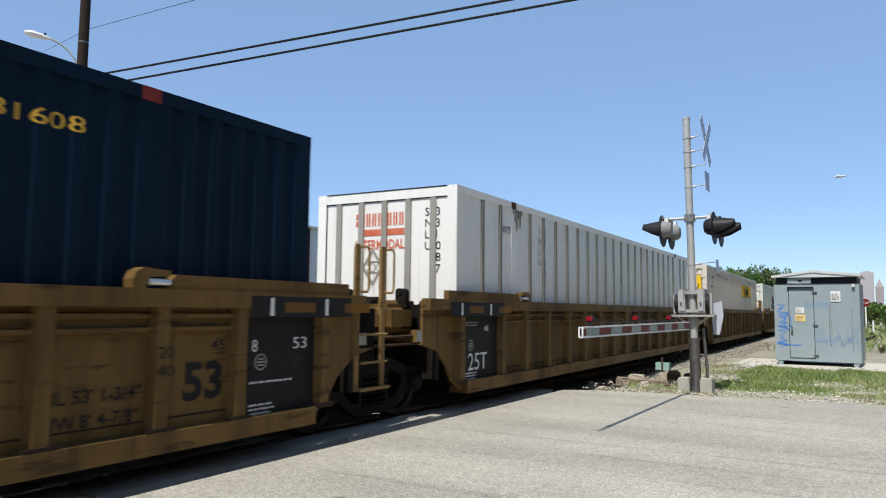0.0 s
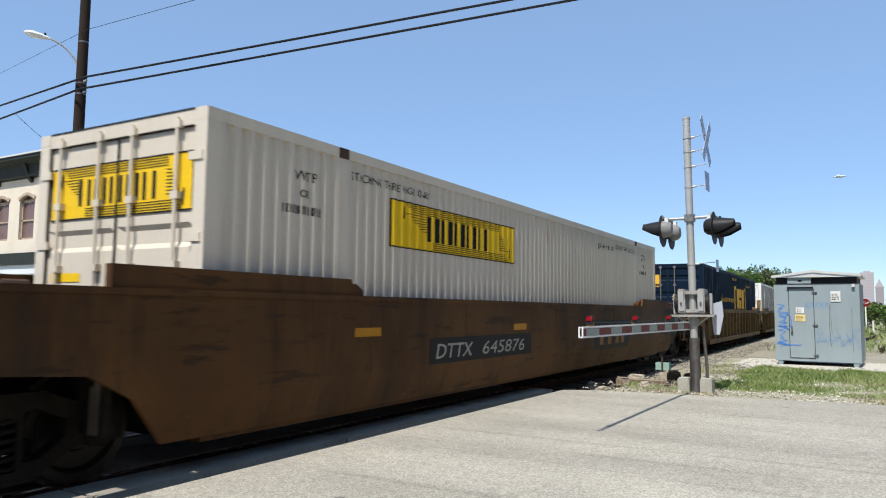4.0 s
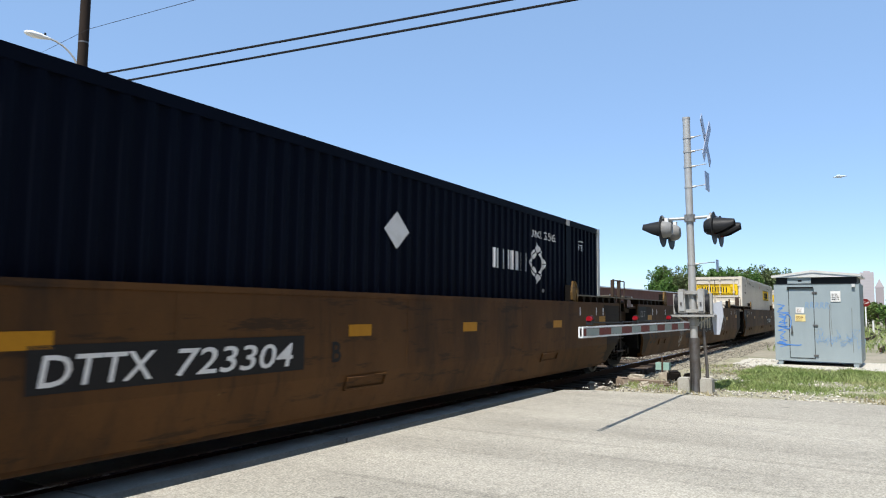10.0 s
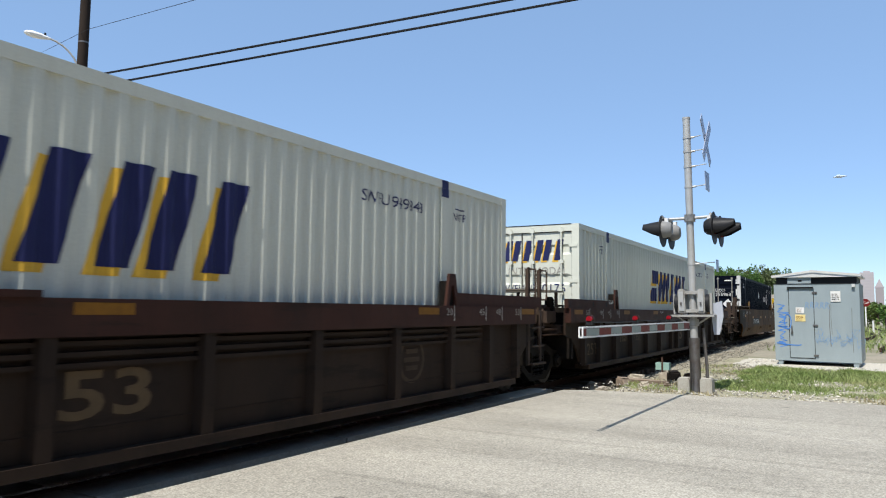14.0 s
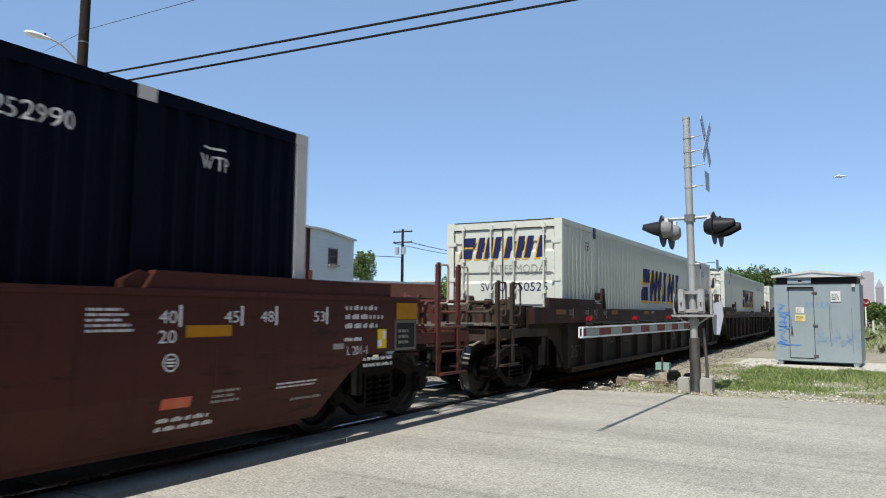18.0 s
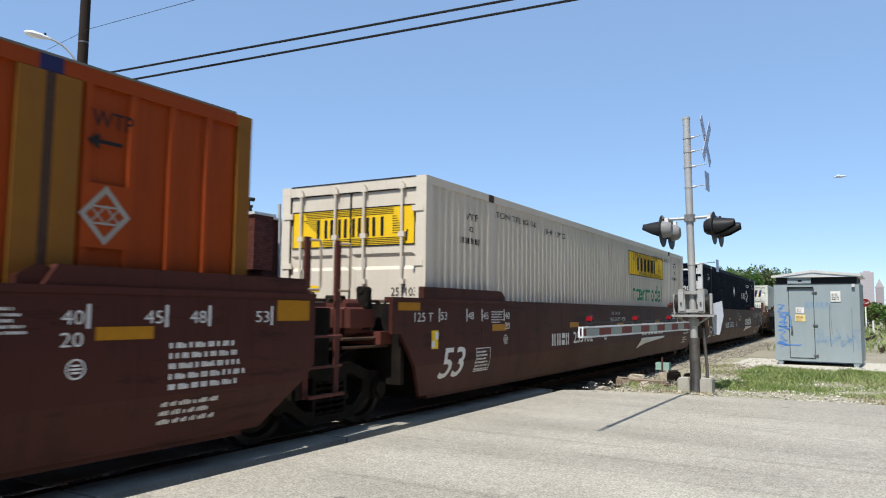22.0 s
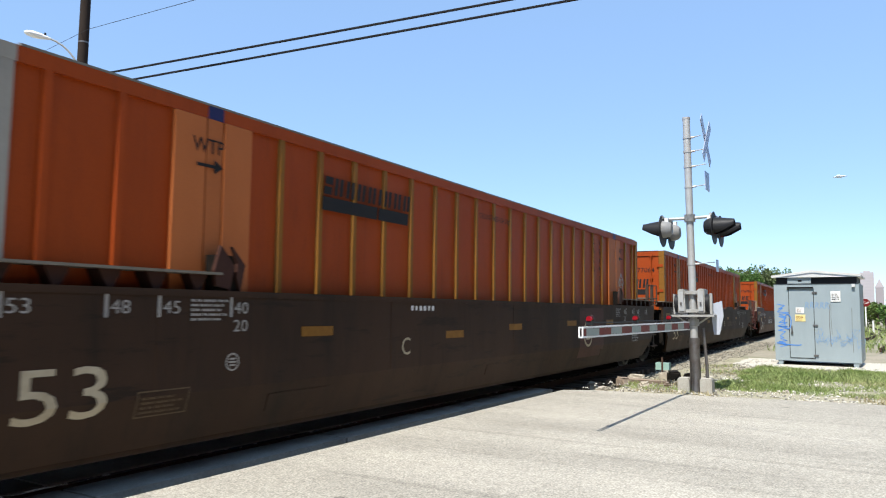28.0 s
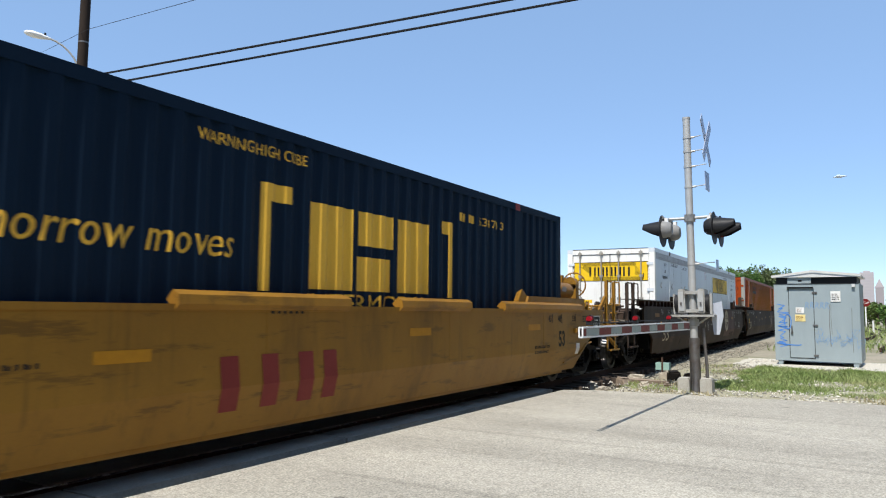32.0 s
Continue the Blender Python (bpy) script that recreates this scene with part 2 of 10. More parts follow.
def letters(body, height, width=None, bold=0.0, slant=0.0):
    """The words as a flat bmesh: x to the right, y up, lower left at 0, 0."""
    cu = bpy.data.curves.new("words", "FONT")
    cu.body, cu.size, cu.resolution_u, cu.offset, cu.shear = body, 1.0, 3, bold, slant
    ob = bpy.data.objects.new("words", cu)
    me = bpy.data.meshes.new_from_object(ob)
    bpy.data.objects.remove(ob)
    bm = bmesh.new()
    bm.from_mesh(me)
    bpy.data.meshes.remove(me)
    xs, ys = [v.co.x for v in bm.verts], [v.co.y for v in bm.verts]
    k = height / 0.73 if width is None else 1
    for v in bm.verts:
        if width is None:
            v.co = ((v.co.x - min(xs)) * k, v.co.y * k, 0)
        else:
            v.co = ((v.co.x - min(xs)) / (max(xs) - min(xs)) * width, v.co.y / 0.73 * height, 0)
    return bm


def rects(*r):
    """Flat rectangles x0, x1, y0, y1 (and a slant) as a flat bmesh."""
    bm = bmesh.new()
    for x0, x1, y0, y1, *s in r:
        k = s[0] if s else 0
        bm.faces.new([bm.verts.new(p) for p in ((x0, y0, 0), (x1, y0, 0), (x1 + k * (y1 - y0), y1, 0), (x0 + k * (y1 - y0), y1, 0))])
    return bm


def block_word(n, w, h, slant=0.0, gap=0.12):
    """A brand word or an unreadable word as plain upright bars of that whole width and height: n bars of equal pitch,
    or a string that gives for each place the number of thin bars in it ("0": one full block, "z": two half-high blocks)."""
    bm = bmesh.new()

    def quad(x0, x1, y0, y1):
        bm.faces.new([bm.verts.new(q) for q in ((x0 + slant * y0, y0, 0), (x1 + slant * y0, y0, 0), (x1 + slant * y1, y1, 0), (x0 + slant * y1, y1, 0))])
    if isinstance(n, int):
        p = w / n
        for i in range(n):
            g = gap + 0.1 + 0.12 * ((i * 5) % 3) / 2
            quad(i * p + p * g / 2, (i + 1) * p - p * g / 2, 0, h)
        return bm
    room = [int(c) + 0.35 if c in "123" else 1.75 for c in n]
    p, x = w / sum(room), 0.0
    for c, r in zip(n, room):
        if c == "0":
            quad(x + 0.1 * p, x + (r - 0.1) * p, 0, h)
        elif c == "z":
            quad(x + 0.08 * p, x + (r - 0.2) * p, 0, h * 0.43)
            quad(x + 0.16 * p, x + (r - 0.12) * p, h * 0.57, h)
        else:
            for k in range(int(c)):
                quad(x + (k + 0.3) * p, x + (k + 0.3 + 1 - gap * 3) * p, 0, h)
        x += r * p
    return bm


def side_at(bm, x, z, y):
    """Lay a flat bmesh on a wall that faces -y."""
    for v in bm.verts:
        v.co = (x + v.co.x, y, z + v.co.y)
    return bm


def end_at(bm, x, y, z):
    """Lay a flat bmesh on a wall that faces -x; its left edge is at y."""
    for v in bm.verts:
        v.co = (x, y - v.co.x, z + v.co.y)
    return bm


def mark(name, bm, material, parent, label=""):
    """A painted mark: the faces as they are laid, a hair proud of what they are on. A brand mark is split into its blocks."""
    groups = [None]
    if name in ("brand_mark", "car_number", "brand_emblem", "container_number", "green_word", "slogan", "load_mark"):
        groups, seen = [], set()
        for f in bm.faces:
            if f in seen:
                continue
            stack, isle = [f], []
            seen.add(f)
            while stack:
                g = stack.pop()
                isle.append(g)
                for e in g.edges:
                    for o in e.link_faces:
                        if o not in seen:
                            seen.add(o)
                            stack.append(o)
            groups.append(isle)
    first = None
    for isle in groups:
        me = bpy.data.meshes.new(name)
        if isle is None:
            bm.to_mesh(me)
        else:
            vs = list({v for f in isle for v in f.verts})
            at = {v: i for i, v in enumerate(vs)}
            me.from_pydata([v.co[:] for v in vs], [], [[at[v] for v in f.verts] for f in isle])
        me.materials.append(material)
        ob = new(name, me)
        ob.parent = parent
        if first is None:
            first = ob
            if name == "small_print":
                tagged(ob, "lines of small stencilled print", kind="stuff")
            elif label:
                tagged(ob, label)
    bm.free()
    return first


# ---- the train ----
MID = 8.077          # middle of a 53 foot container, from its tail
LEN = 16.154
CZ = 0.364           # container floor over the rail head
CH, CW = 2.896, 2.591
DEEP = 0.03
POSTS = (1.981, 14.173)


def corrugation(x, x0, PITCH=0.2):
    """Depth behind the outer face at x, of a trapezoid wave that starts at x0."""
    u = ((x - x0) / PITCH) % 1.0
    if u < 0.3:
        return 0.0
    if u < 0.52:
        return (u - 0.3) / 0.22 * DEEP
    if u < 0.78:
        return DEEP
    return (1.0 - u) / 0.22 * DEEP


def wave_breaks(a, b, x0, PITCH=0.2):
    out, i = [], math.floor((a - x0) / PITCH)
    while x0 + i * PITCH < b:
        for u in (0.0, 0.3, 0.52, 0.78):
            x = x0 + (i + u) * PITCH
            if a < x < b:
                out.append(x)
        i += 1
    return out


def on_wave(bm, x, z, y, x0, pitch=0.2):
    """Lay a flat bmesh on the corrugated near side, so that it follows the waves."""
    for v in bm.verts:
        v.co = (x + v.co.x, 0, z + v.co.y)
    xs = [v.co.x for v in bm.verts]
    for c in wave_breaks(min(xs), max(xs), x0, pitch):
        bmesh.ops.bisect_plane(bm, geom=bm.verts[:] + bm.edges[:] + bm.faces[:], dist=1e-5, plane_co=(c, 0, 0), plane_no=(1, 0, 0))
    for v in bm.verts:
        v.co.y = y + corrugation(v.co.x, x0, pitch) - 0.004
    return bm


def wave_sheet(a, b, z0, z1, y, x0, sign, pitch):
    bm = B()
    xs = [a] + wave_breaks(a, b, x0, pitch) + [b]
    rows = [[bm.verts.new((x, y - sign * corrugation(x + 1e-6, x0, pitch), z)) for x in xs] for z in (z0, z1)]
    for i in range(len(xs) - 1):
        bm.faces.new((rows[0][i], rows[0][i + 1], rows[1][i + 1], rows[1][i]))
    return bm


def casting(bm, x, y, z, sx=0.178, sy=0.162, sz=0.118):
    box(bm, x - sx / 2, x + sx / 2, y - sy / 2, y + sy / 2, z, z + sz)
    return bm


PITCHES = {}


def shell(label, group, paint, post_paint=None, style="wave", door_paint=None, casting_paint=None, mid_paint=None, pitch=0.2):
    """A 53 foot container with its tail (doors) at -x: frame, sides, roof, doors with lock rods."""
    root = thing("shipping_container", label, "container", group)
    PITCHES[root.name] = pitch
    pp = post_paint or paint
    h, x1, y1 = CH, LEN / 2, CW / 2
    bm = B()
    box(bm, -x1 + 0.12, x1 - 0.12, -y1 + 0.05, y1 - 0.05, h - 0.05, h - 0.02)
    part("roof", bm, paint, root)
    part("floor", box(B(), -x1 + 0.1, x1 - 0.1, -y1 + 0.05, y1 - 0.05, 0.06, 0.14), M_BLACK, root)
    for s in (-1, 1):
        yo = s * y1
        part("top_rail", box(B(), -x1 + 0.17, x1 - 0.17, yo - s * 0.075, yo - s * 0.002, h - 0.115, h), pp if style == "rib" else paint, root)
        part("bottom_rail", box(B(), -x1 + 0.17, x1 - 0.17, yo - s * 0.06, yo - s * 0.002, 0.0, 0.16), paint, root)
        spans = [(-x1 + 0.17, POSTS[0] - MID - 0.09), (POSTS[0] - MID + 0.09, POSTS[1] - MID - 0.09), (POSTS[1] - MID + 0.09, x1 - 0.17)]
        for a, b in spans:
            if style == "wave":
                bm = wave_sheet(a, b, 0.16, h - 0.115, yo - s * 0.006, a, s, pitch)
            else:
                bm = box(B(), a, b, yo - s * 0.05, yo - s * (0.02 if style == "rib" else 0.012), 0.16, h - 0.115)
            part("side_panel", bm, paint, root)
        for xp in POSTS:
            part("stacking_post", box(B(), xp - MID - 0.09, xp - MID + 0.09, yo - s * 0.09, yo - s * 0.004, 0.0, h - 0.002), mid_paint or pp, root)
            part("corner_casting", casting(B(), xp - MID, yo - s * 0.079, h - 0.118), casting_paint or M_RUST, root)
        for e in (-1, 1):
            bm = box(B(), e * x1 - e * 0.165, e * x1, yo - s * 0.16, yo, 0.118, h - 0.118)
            part("corner_post", bm, pp, root)
            for z in (0.0, h - 0.118):
                part("corner_casting", casting(B(), e * (x1 - 0.088), yo - s * 0.08, z, 0.18, 0.164), pp, root)
    # far end wall
    part("front_wall", box(B(), x1 - 0.1, x1 - 0.03, -y1 + 0.16, y1 - 0.16, 0.06, h - 0.06), paint, root)
    # door end
    part("door_header", box(B(), -x1 + 0.005, -x1 + 0.12, -y1 + 0.16, y1 - 0.16, h - 0.15, h - 0.01), paint, root)
    part("door_sill", box(B(), -x1 + 0.005, -x1 + 0.12, -y1 + 0.16, y1 - 0.16, 0.0, 0.14), pp, root)
    dp = door_paint or paint
    for s in (-1, 1):
        a, b = (s * 0.012, s * (y1 - 0.165))
        lo, hi = min(a, b), max(a, b)
        bm = B()
        if style == "wave":
            prof = [(0.15, 0), (0.42, 0), (0.47, 0.03), (0.6, 0.03), (0.65, 0), (0.95, 0), (1.0, 0.03), (1.15, 0.03), (1.2, 0), (1.62, 0), (1.67, 0.03), (1.8, 0.03), (1.85, 0), (2.25, 0), (2.3, 0.03), (2.42, 0.03), (2.47, 0), (2.74, 0)]
            rows = [[bm.verts.new((-x1 + 0.04 + d * (0 if k in (0, 3) else 1), y, z)) for k, y in enumerate((lo, lo + 0.08, hi - 0.08, hi))] for z, d in prof]
            for r0, r1 in zip(rows, rows[1:]):
                for k in range(3):
                    bm.faces.new((r0[k], r0[k + 1], r1[k + 1], r1[k]))
        else:
            box(bm, -x1 + 0.03, -x1 + 0.07, lo, hi, 0.15, h - 0.155)
        door = part("door", bm, dp, root)
        if style == "rib":
            continue
        for k, f in enumerate((0.2, 0.78) if s < 0 else (0.22, 0.8)):
            y = lo + (hi - lo) * f
            bm = B()
            rod(bm, (-x1 - 0.012, y, 0.09), (-x1 - 0.012, y, h - 0.06), 0.019, 8)
            for z in (0.12, 0.75, 1.45, 2.1, h - 0.13):
                box(bm, -x1 - 0.03, -x1 + 0.035, y - 0.05, y + 0.05, z - 0.035, z + 0.035)
            part("lock_rod", bm, C_GREYPOST if style != "wave" or post_paint else pp, door)
            part("door_handle", box(B(), -x1 - 0.04, -x1 - 0.02, y, y + 0.42 * (1 if y < 0 else -1), 1.0 - 0.02 * k, 1.035 - 0.02 * k), M_STEEL, door)
        for z in (0.35, 0.95, 1.7, 2.45):
            yh = s * (y1 - 0.13)
            part("hinge", box(B(), -x1 - 0.014, -x1 + 0.02, yh - 0.09, yh + 0.09, z - 0.04, z + 0.04), M_STEEL if style == "rib" else pp, door)
    part("roof_lip", box(B(), -x1 + 0.0, -x1 + 0.14, -y1 + 0.18, y1 - 0.18, h - 0.012, h + 0.006), P_RUBBER, root)
    for yy in (-y1 + 0.163, y1 - 0.163):
        part("door_gasket", box(B(), -x1 + 0.02, -x1 + 0.036, yy - 0.008, yy + 0.008, 0.15, h - 0.155), P_RUBBER, root)
    part("door_gasket", box(B(), -x1 + 0.02, -x1 + 0.036, -y1 + 0.17, y1 - 0.17, h - 0.165, h - 0.15), P_RUBBER, root)
    part("door_gasket", box(B(), -x1 + 0.022, -x1 + 0.03, -0.011, 0.011, 0.15, h - 0.155), P_RUBBER, root)
    return root


NEAR = -CW / 2
X0 = (-MID + 0.17, POSTS[0] - MID + 0.09, POSTS[1] - MID + 0.09)


def painted(root, name, bm, lon, z, material, wave=True, label="", out=0.0):
    """A mark on the near side; lon from the tail, z over the rail head."""
    x = lon - MID
    k = 0 if lon < POSTS[0] else 1 if lon < POSTS[1] else 2
    if wave:
        on_wave(bm, x, z - CZ, NEAR + 0.006, X0[k], PITCHES[root.name])
    else:
        side_at(bm, x, z - CZ, NEAR + 0.009)
    for v in bm.verts:
        v.co.y -= out
    return mark(name, bm, material, root, label)


def on_doors(root, name, bm, y, z, material, label="", x=-LEN / 2 + 0.034):
    return mark(name, end_at(bm, x, y, z - CZ), material, root, label)


def small_print(w, h, rows, seed):
    """Lines of writing too small to read, as thin bars."""
    rnd = random.Random(seed)
    r = []
    for i in range(rows):
        y = h - (i + 1) * h / rows
        x = 0.0
        end = w * rnd.uniform(0.7, 1.0)
        while x < end - 0.02:
            k = min(end - x, rnd.uniform(0.05, 0.16))
            cell = max(0.011, h / rows * 0.42)
            n = max(1, int(k / cell))
            for j in range(n):
                top = 0.55 if (j * 7 + i * 3 + seed) % 3 else 0.42
                r.append((x + j * cell, x + (j + 0.76) * cell, y, y + h / rows * top))
            x += n * cell + max(0.014, cell * 0.8)
    return rects(*r)


def crest(w, h):
    """The yellow sign's dark border and the hatching of its folded ribbon."""
    r = [(0, w, 0, 0.03 * h), (0, w, 0.97 * h, h), (0, 0.006 * w, 0.03 * h, 0.97 * h), (0.994 * w, w, 0.03 * h, 0.97 * h)]
    for i in range(4):
        r.append(((0.1 + 0.01 * i) * w, 0.84 * w, (0.93 - 0.045 * i) * h, (0.945 - 0.045 * i) * h))
        r.append((0.27 * w, (0.93 - 0.01 * i) * w, (0.055 + 0.045 * i) * h, (0.07 + 0.045 * i) * h))
    for i in range(8):
        r.append(((0.1 + 0.018 * i) * w, 0.245 * w, (0.74 - 0.055 * i) * h, (0.755 - 0.055 * i) * h))
        r.append((0.83 * w, (0.86 + 0.009 * i) * w, (0.72 - 0.06 * i) * h, (0.735 - 0.06 * i) * h))
    r += [(0.07 * w, 0.083 * w, 0.62 * h, 0.88 * h, 0.1), (0.93 * w, 0.943 * w, 0.1 * h, 0.38 * h, 0.1)]
    return rects(*r)


def stack_words(root, col, wave, seed):
    """The small stencils of a trailing or leading quarter."""
    painted(root, "stencil", letters("WTP", 0.11), 1.2, 2.78, col, wave)
    painted(root, "stencil", letters("OR", 0.09), 1.27, 2.6, col, wave)
    painted(root, "small_print", block_word("1222211221", 0.62, 0.09, 0, 0.14), 1.02, 2.42, col, wave)
    painted(root, "stencil", letters("WTP", 0.11), 14.75, 2.78, col, wave)
    painted(root, "stencil", letters("OR", 0.1), 14.83, 2.6, col, wave)
    painted(root, "stencil", rects((0, 0.28, 0, 0.02)), 14.77, 2.92, col, wave)
    painted(root, "small_print", block_word("1222211221", 0.62, 0.09, 0, 0.14), 14.58, 2.42, col, wave)


def hunt_box(label, number, word=False, style="wave", paint=C_CREAM, at=9.75, num=4.23):
    c = shell(label, "intermodal containers", paint, None, style, pitch=0.187)
    w = style == "wave"
    zs = 2.375 if word else 2.215
    painted(c, "sign_panel", rects((0, 3.7, 0, 0.615)), at, zs, P_YELLOW, w, "bright yellow sign panel")
    bm = crest(3.7, 0.615)
    painted(c, "sign_border", bm, at + 0.002, zs, M_DARKMARK, w, out=0.004)
    painted(c, "brand_mark", block_word("122221", 1.9, 0.34, 0.0, 0.17), at + 0.85, zs + 0.14, M_DARKMARK, w, out=0.004)
    if word:
        painted(c, "green_word", letters("Intermodal", 0.46, 3.25, 0.02), 9.95, 1.74, P_GREEN, w, "green lettering")
    painted(c, "stencil", letters("STACK TWO HIGH ONLY" if style != "wave" else "STACKING THREE HIGH ONLY", 0.1, 1.75 if w else 1.05), 2.15, 2.93 if w else 2.84, M_DARKMARK, w)
    painted(c, "stencil", letters("STACK TWO HIGH ONLY" if style != "wave" else "STACKING THREE HIGH ONLY", 0.1, 1.6 if w else 1.05), 12.5, 2.93 if w else 2.84, M_DARKMARK, w)
    if w:
        painted(c, "container_number", letters("JBHU", 0.1, 0.42), num, 2.86, M_DARKMARK, w)
        painted(c, "container_number", letters(number, 0.1, 0.62), num + 0.52, 2.86, M_DARKMARK, w)
    else:
        painted(c, "container_number", letters("JBHU " + number, 0.1, 0.65), num, 2.82, M_DARKMARK, w)
    painted(c, "red_stripe", rects((0, 0.06, 0, 0.3)), 8.1, 2.68, P_RED, w)
    stack_words(c, M_DARKMARK, w, number)
    x = -LEN / 2 + 0.034 if w else -LEN / 2 + 0.026
    on_doors(c, "sign_panel", rects((0, 2.2, 0, 0.56)), 1.1, 2.32, P_YELLOW, "bright yellow sign panel", x)
    on_doors(c, "sign_border", crest(2.2, 0.56), 1.1, 2.32, M_DARKMARK, "", x - 0.004)
    on_doors(c, "brand_mark", block_word("122221", 1.3, 0.27, 0, 0.17), 0.66, 2.46, M_DARKMARK, "", x - 0.004)
    on_doors(c, "stencil", letters(number, 0.12, 0.42), -0.72, 1.62, M_DARKMARK, "", x)
    on_doors(c, "caution_strip", rects((0, 0.5, 0, 0.09)), 1.05, 1.68, P_YELLOW, "", x)
    if not w:
        # the sunlit tail faces get plain white, without the painted sky tint
        for o in c.children:
            base = o.name.split(".")[0]
            if base in ("door", "door_header", "door_sill") or (base == "corner_post" and o.data.vertices[0].co.x < 0):
                o.data.materials[0] = C_ALU
        for i in range(13):
            xx = 1.34 + 1.19 * i
            if abs(xx - POSTS[0]) < 0.2 or abs(xx - POSTS[1]) < 0.2:
                continue
            bm = B()
            for j in range(34):
                z = 0.25 + j * 0.074
                box(bm, xx - MID - 0.007, xx - MID + 0.007, NEAR + 0.006, NEAR + 0.014, z - 0.007, z + 0.007)
            tagged(part("riveted_seam", bm, C_RIB, c), kind="stuff")
        part("top_strip", box(B(), -LEN / 2 + 0.17, LEN / 2 - 0.17, NEAR - 0.003, NEAR + 0.012, CH - 0.3, CH - 0.116), M_GALVSHEET, c, "dull galvanised strip under the roof edge")
        for xx in (0.84, 2.31, 4.28, 6.71, 9.16, 14.9):
            cap = part("vent_cap", rod(B(), (xx - MID, NEAR + 0.014, 1.85), (xx - MID, NEAR + 0.002, 1.85), 0.085, 18, 0.08), C_RIB, c, "round weathered vent cap")
            part("cap_dome", rod(B(), (xx - MID, NEAR + 0.004, 1.85), (xx - MID, NEAR - 0.004, 1.85), 0.06, 16, 0.055), paint, cap)
        bm = B()
        for j in range(120):
            for dz in (0.15, 0.25):
                xr = -LEN / 2 + 0.25 + (LEN - 0.5) * (j + (0.5 if dz > 0.2 else 0)) / 120
                box(bm, xr - 0.008, xr + 0.008, NEAR - 0.005, NEAR - 0.002, CH - dz - 0.008, CH - dz + 0.008)
        tagged(part("riveted_seam", bm, C_RIB, c), kind="stuff")
    return c


def swift_box(label, number):
    c = shell(label, "intermodal containers", C_SWIFT, casting_paint=P_DARKBLUE, pitch=0.232)
    # five slanted blocks with a gold drop shadow
    for dx, dz, m, e in ((-0.1, -0.07, P_GOLD, 0.0), (0.0, 0.0, P_DARKBLUE, -0.004)):
        bm = block_word("z3121", 4.5, 0.86, 0.26, 0.1)
        painted(c, "brand_mark", bm, 5.88 + dx, 1.74 + dz, m, out=-e)
        bm = block_word("z3121", 1.95, 0.44, 0.2, 0.1)
        on_doors(c, "brand_mark", bm, 1.02 - dx * 0.4, 2.5 + dz * 0.5, m, "", -LEN / 2 + 0.034 + e)
    on_doors(c, "door_word", letters("INTERMODAL", 0.17, 1.35), 0.32, 2.2, C_GREYPOST)
    on_doors(c, "container_number", letters("SWFU", 0.17, 0.55), 0.5, 1.83, P_DARKBLUE)
    on_doors(c, "container_number", letters(number, 0.18, 0.78), -0.2, 1.83, P_DARKBLUE)
    painted(c, "container_number", letters("SWFU", 0.15, 0.55), 12.25, 2.72, P_DARKBLUE)
    painted(c, "container_number", letters(number, 0.15, 0.72), 12.9, 2.72, P_DARKBLUE)
    for lon in POSTS:
        side_patch = side_at(rects((-0.1, 0.1, 0, 0.12)), lon - MID, CH - 0.24, NEAR - 0.001)
        mark("casting_patch", side_patch, P_DARKBLUE, c, "dark blue square under the lifting point")
    for lon in (1.35, 14.45):
        painted(c, "stencil", letters("WTP", 0.12, 0.32), lon, 2.72, P_DARKBLUE)
        painted(c, "stencil", rects((0, 0.25, 0, 0.02)), lon + 0.03, 2.88, P_DARKBLUE)
    return c


def ring_logo(w, h):
    """A diamond of four small blocks round an open middle."""
    bm = B()
    for a in range(4):
        t = a * math.pi / 2
        def p(u, v):
            return bm.verts.new((w / 2 + w / 2 * (u * math.cos(t) - v * math.sin(t)), h / 2 + h / 2 * (u * math.sin(t) + v * math.cos(t)), 0))
        bm.faces.new((p(1.0, 0.02), p(0.68, 0.34), p(0.48, 0.12), p(0.58, 0.02)))
        bm.faces.new((p(1.0, -0.02), p(0.58, -0.02), p(0.48, -0.12), p(0.68, -0.34)))
        bm.faces.new((p(0.64, 0.38), p(0.38, 0.64), p(0.31, 0.57), p(0.57, 0.31)))
        bm.faces.new((p(0.53, 0.28), p(0.28, 0.53), p(0.16, 0.42), p(0.42, 0.16)))
    return bm


def roundel_dot(r):
    bm = B()
    bm.faces.new([bm.verts.new((r * math.cos(0.6 * i), r * math.sin(0.6 * i), 0)) for i in range(10)])
    return bm


def lattice(w, h):
    """A diamond placard frame: a broad rim with crossed bars in it."""
    bm = B()
    def quad(*p):
        bm.faces.new([bm.verts.new((w / 2 + w / 2 * x, h / 2 + h / 2 * y, 0)) for x, y in p])
    for a in range(4):
        c_, s_ = ((1, 0), (0, 1), (-1, 0), (0, -1))[a]
        quad(*[(x * c_ - y * s_, x * s_ + y * c_) for x, y in ((1, 0), (0, 1), (0, 0.74), (0.74, 0))])
    for y in (-0.28, 0.28):
        quad((-0.46, y - 0.035), (0.46, y - 0.035), (0.46, y + 0.035), (-0.46, y + 0.035))
    for d in (-1, 1):
        for o in (-0.3, 0.3):
            quad((o - 0.32, -0.32 * d - 0.04), (o + 0.32, 0.32 * d - 0.04), (o + 0.32, 0.32 * d + 0.04), (o - 0.32, -0.32 * d + 0.04))
    return bm


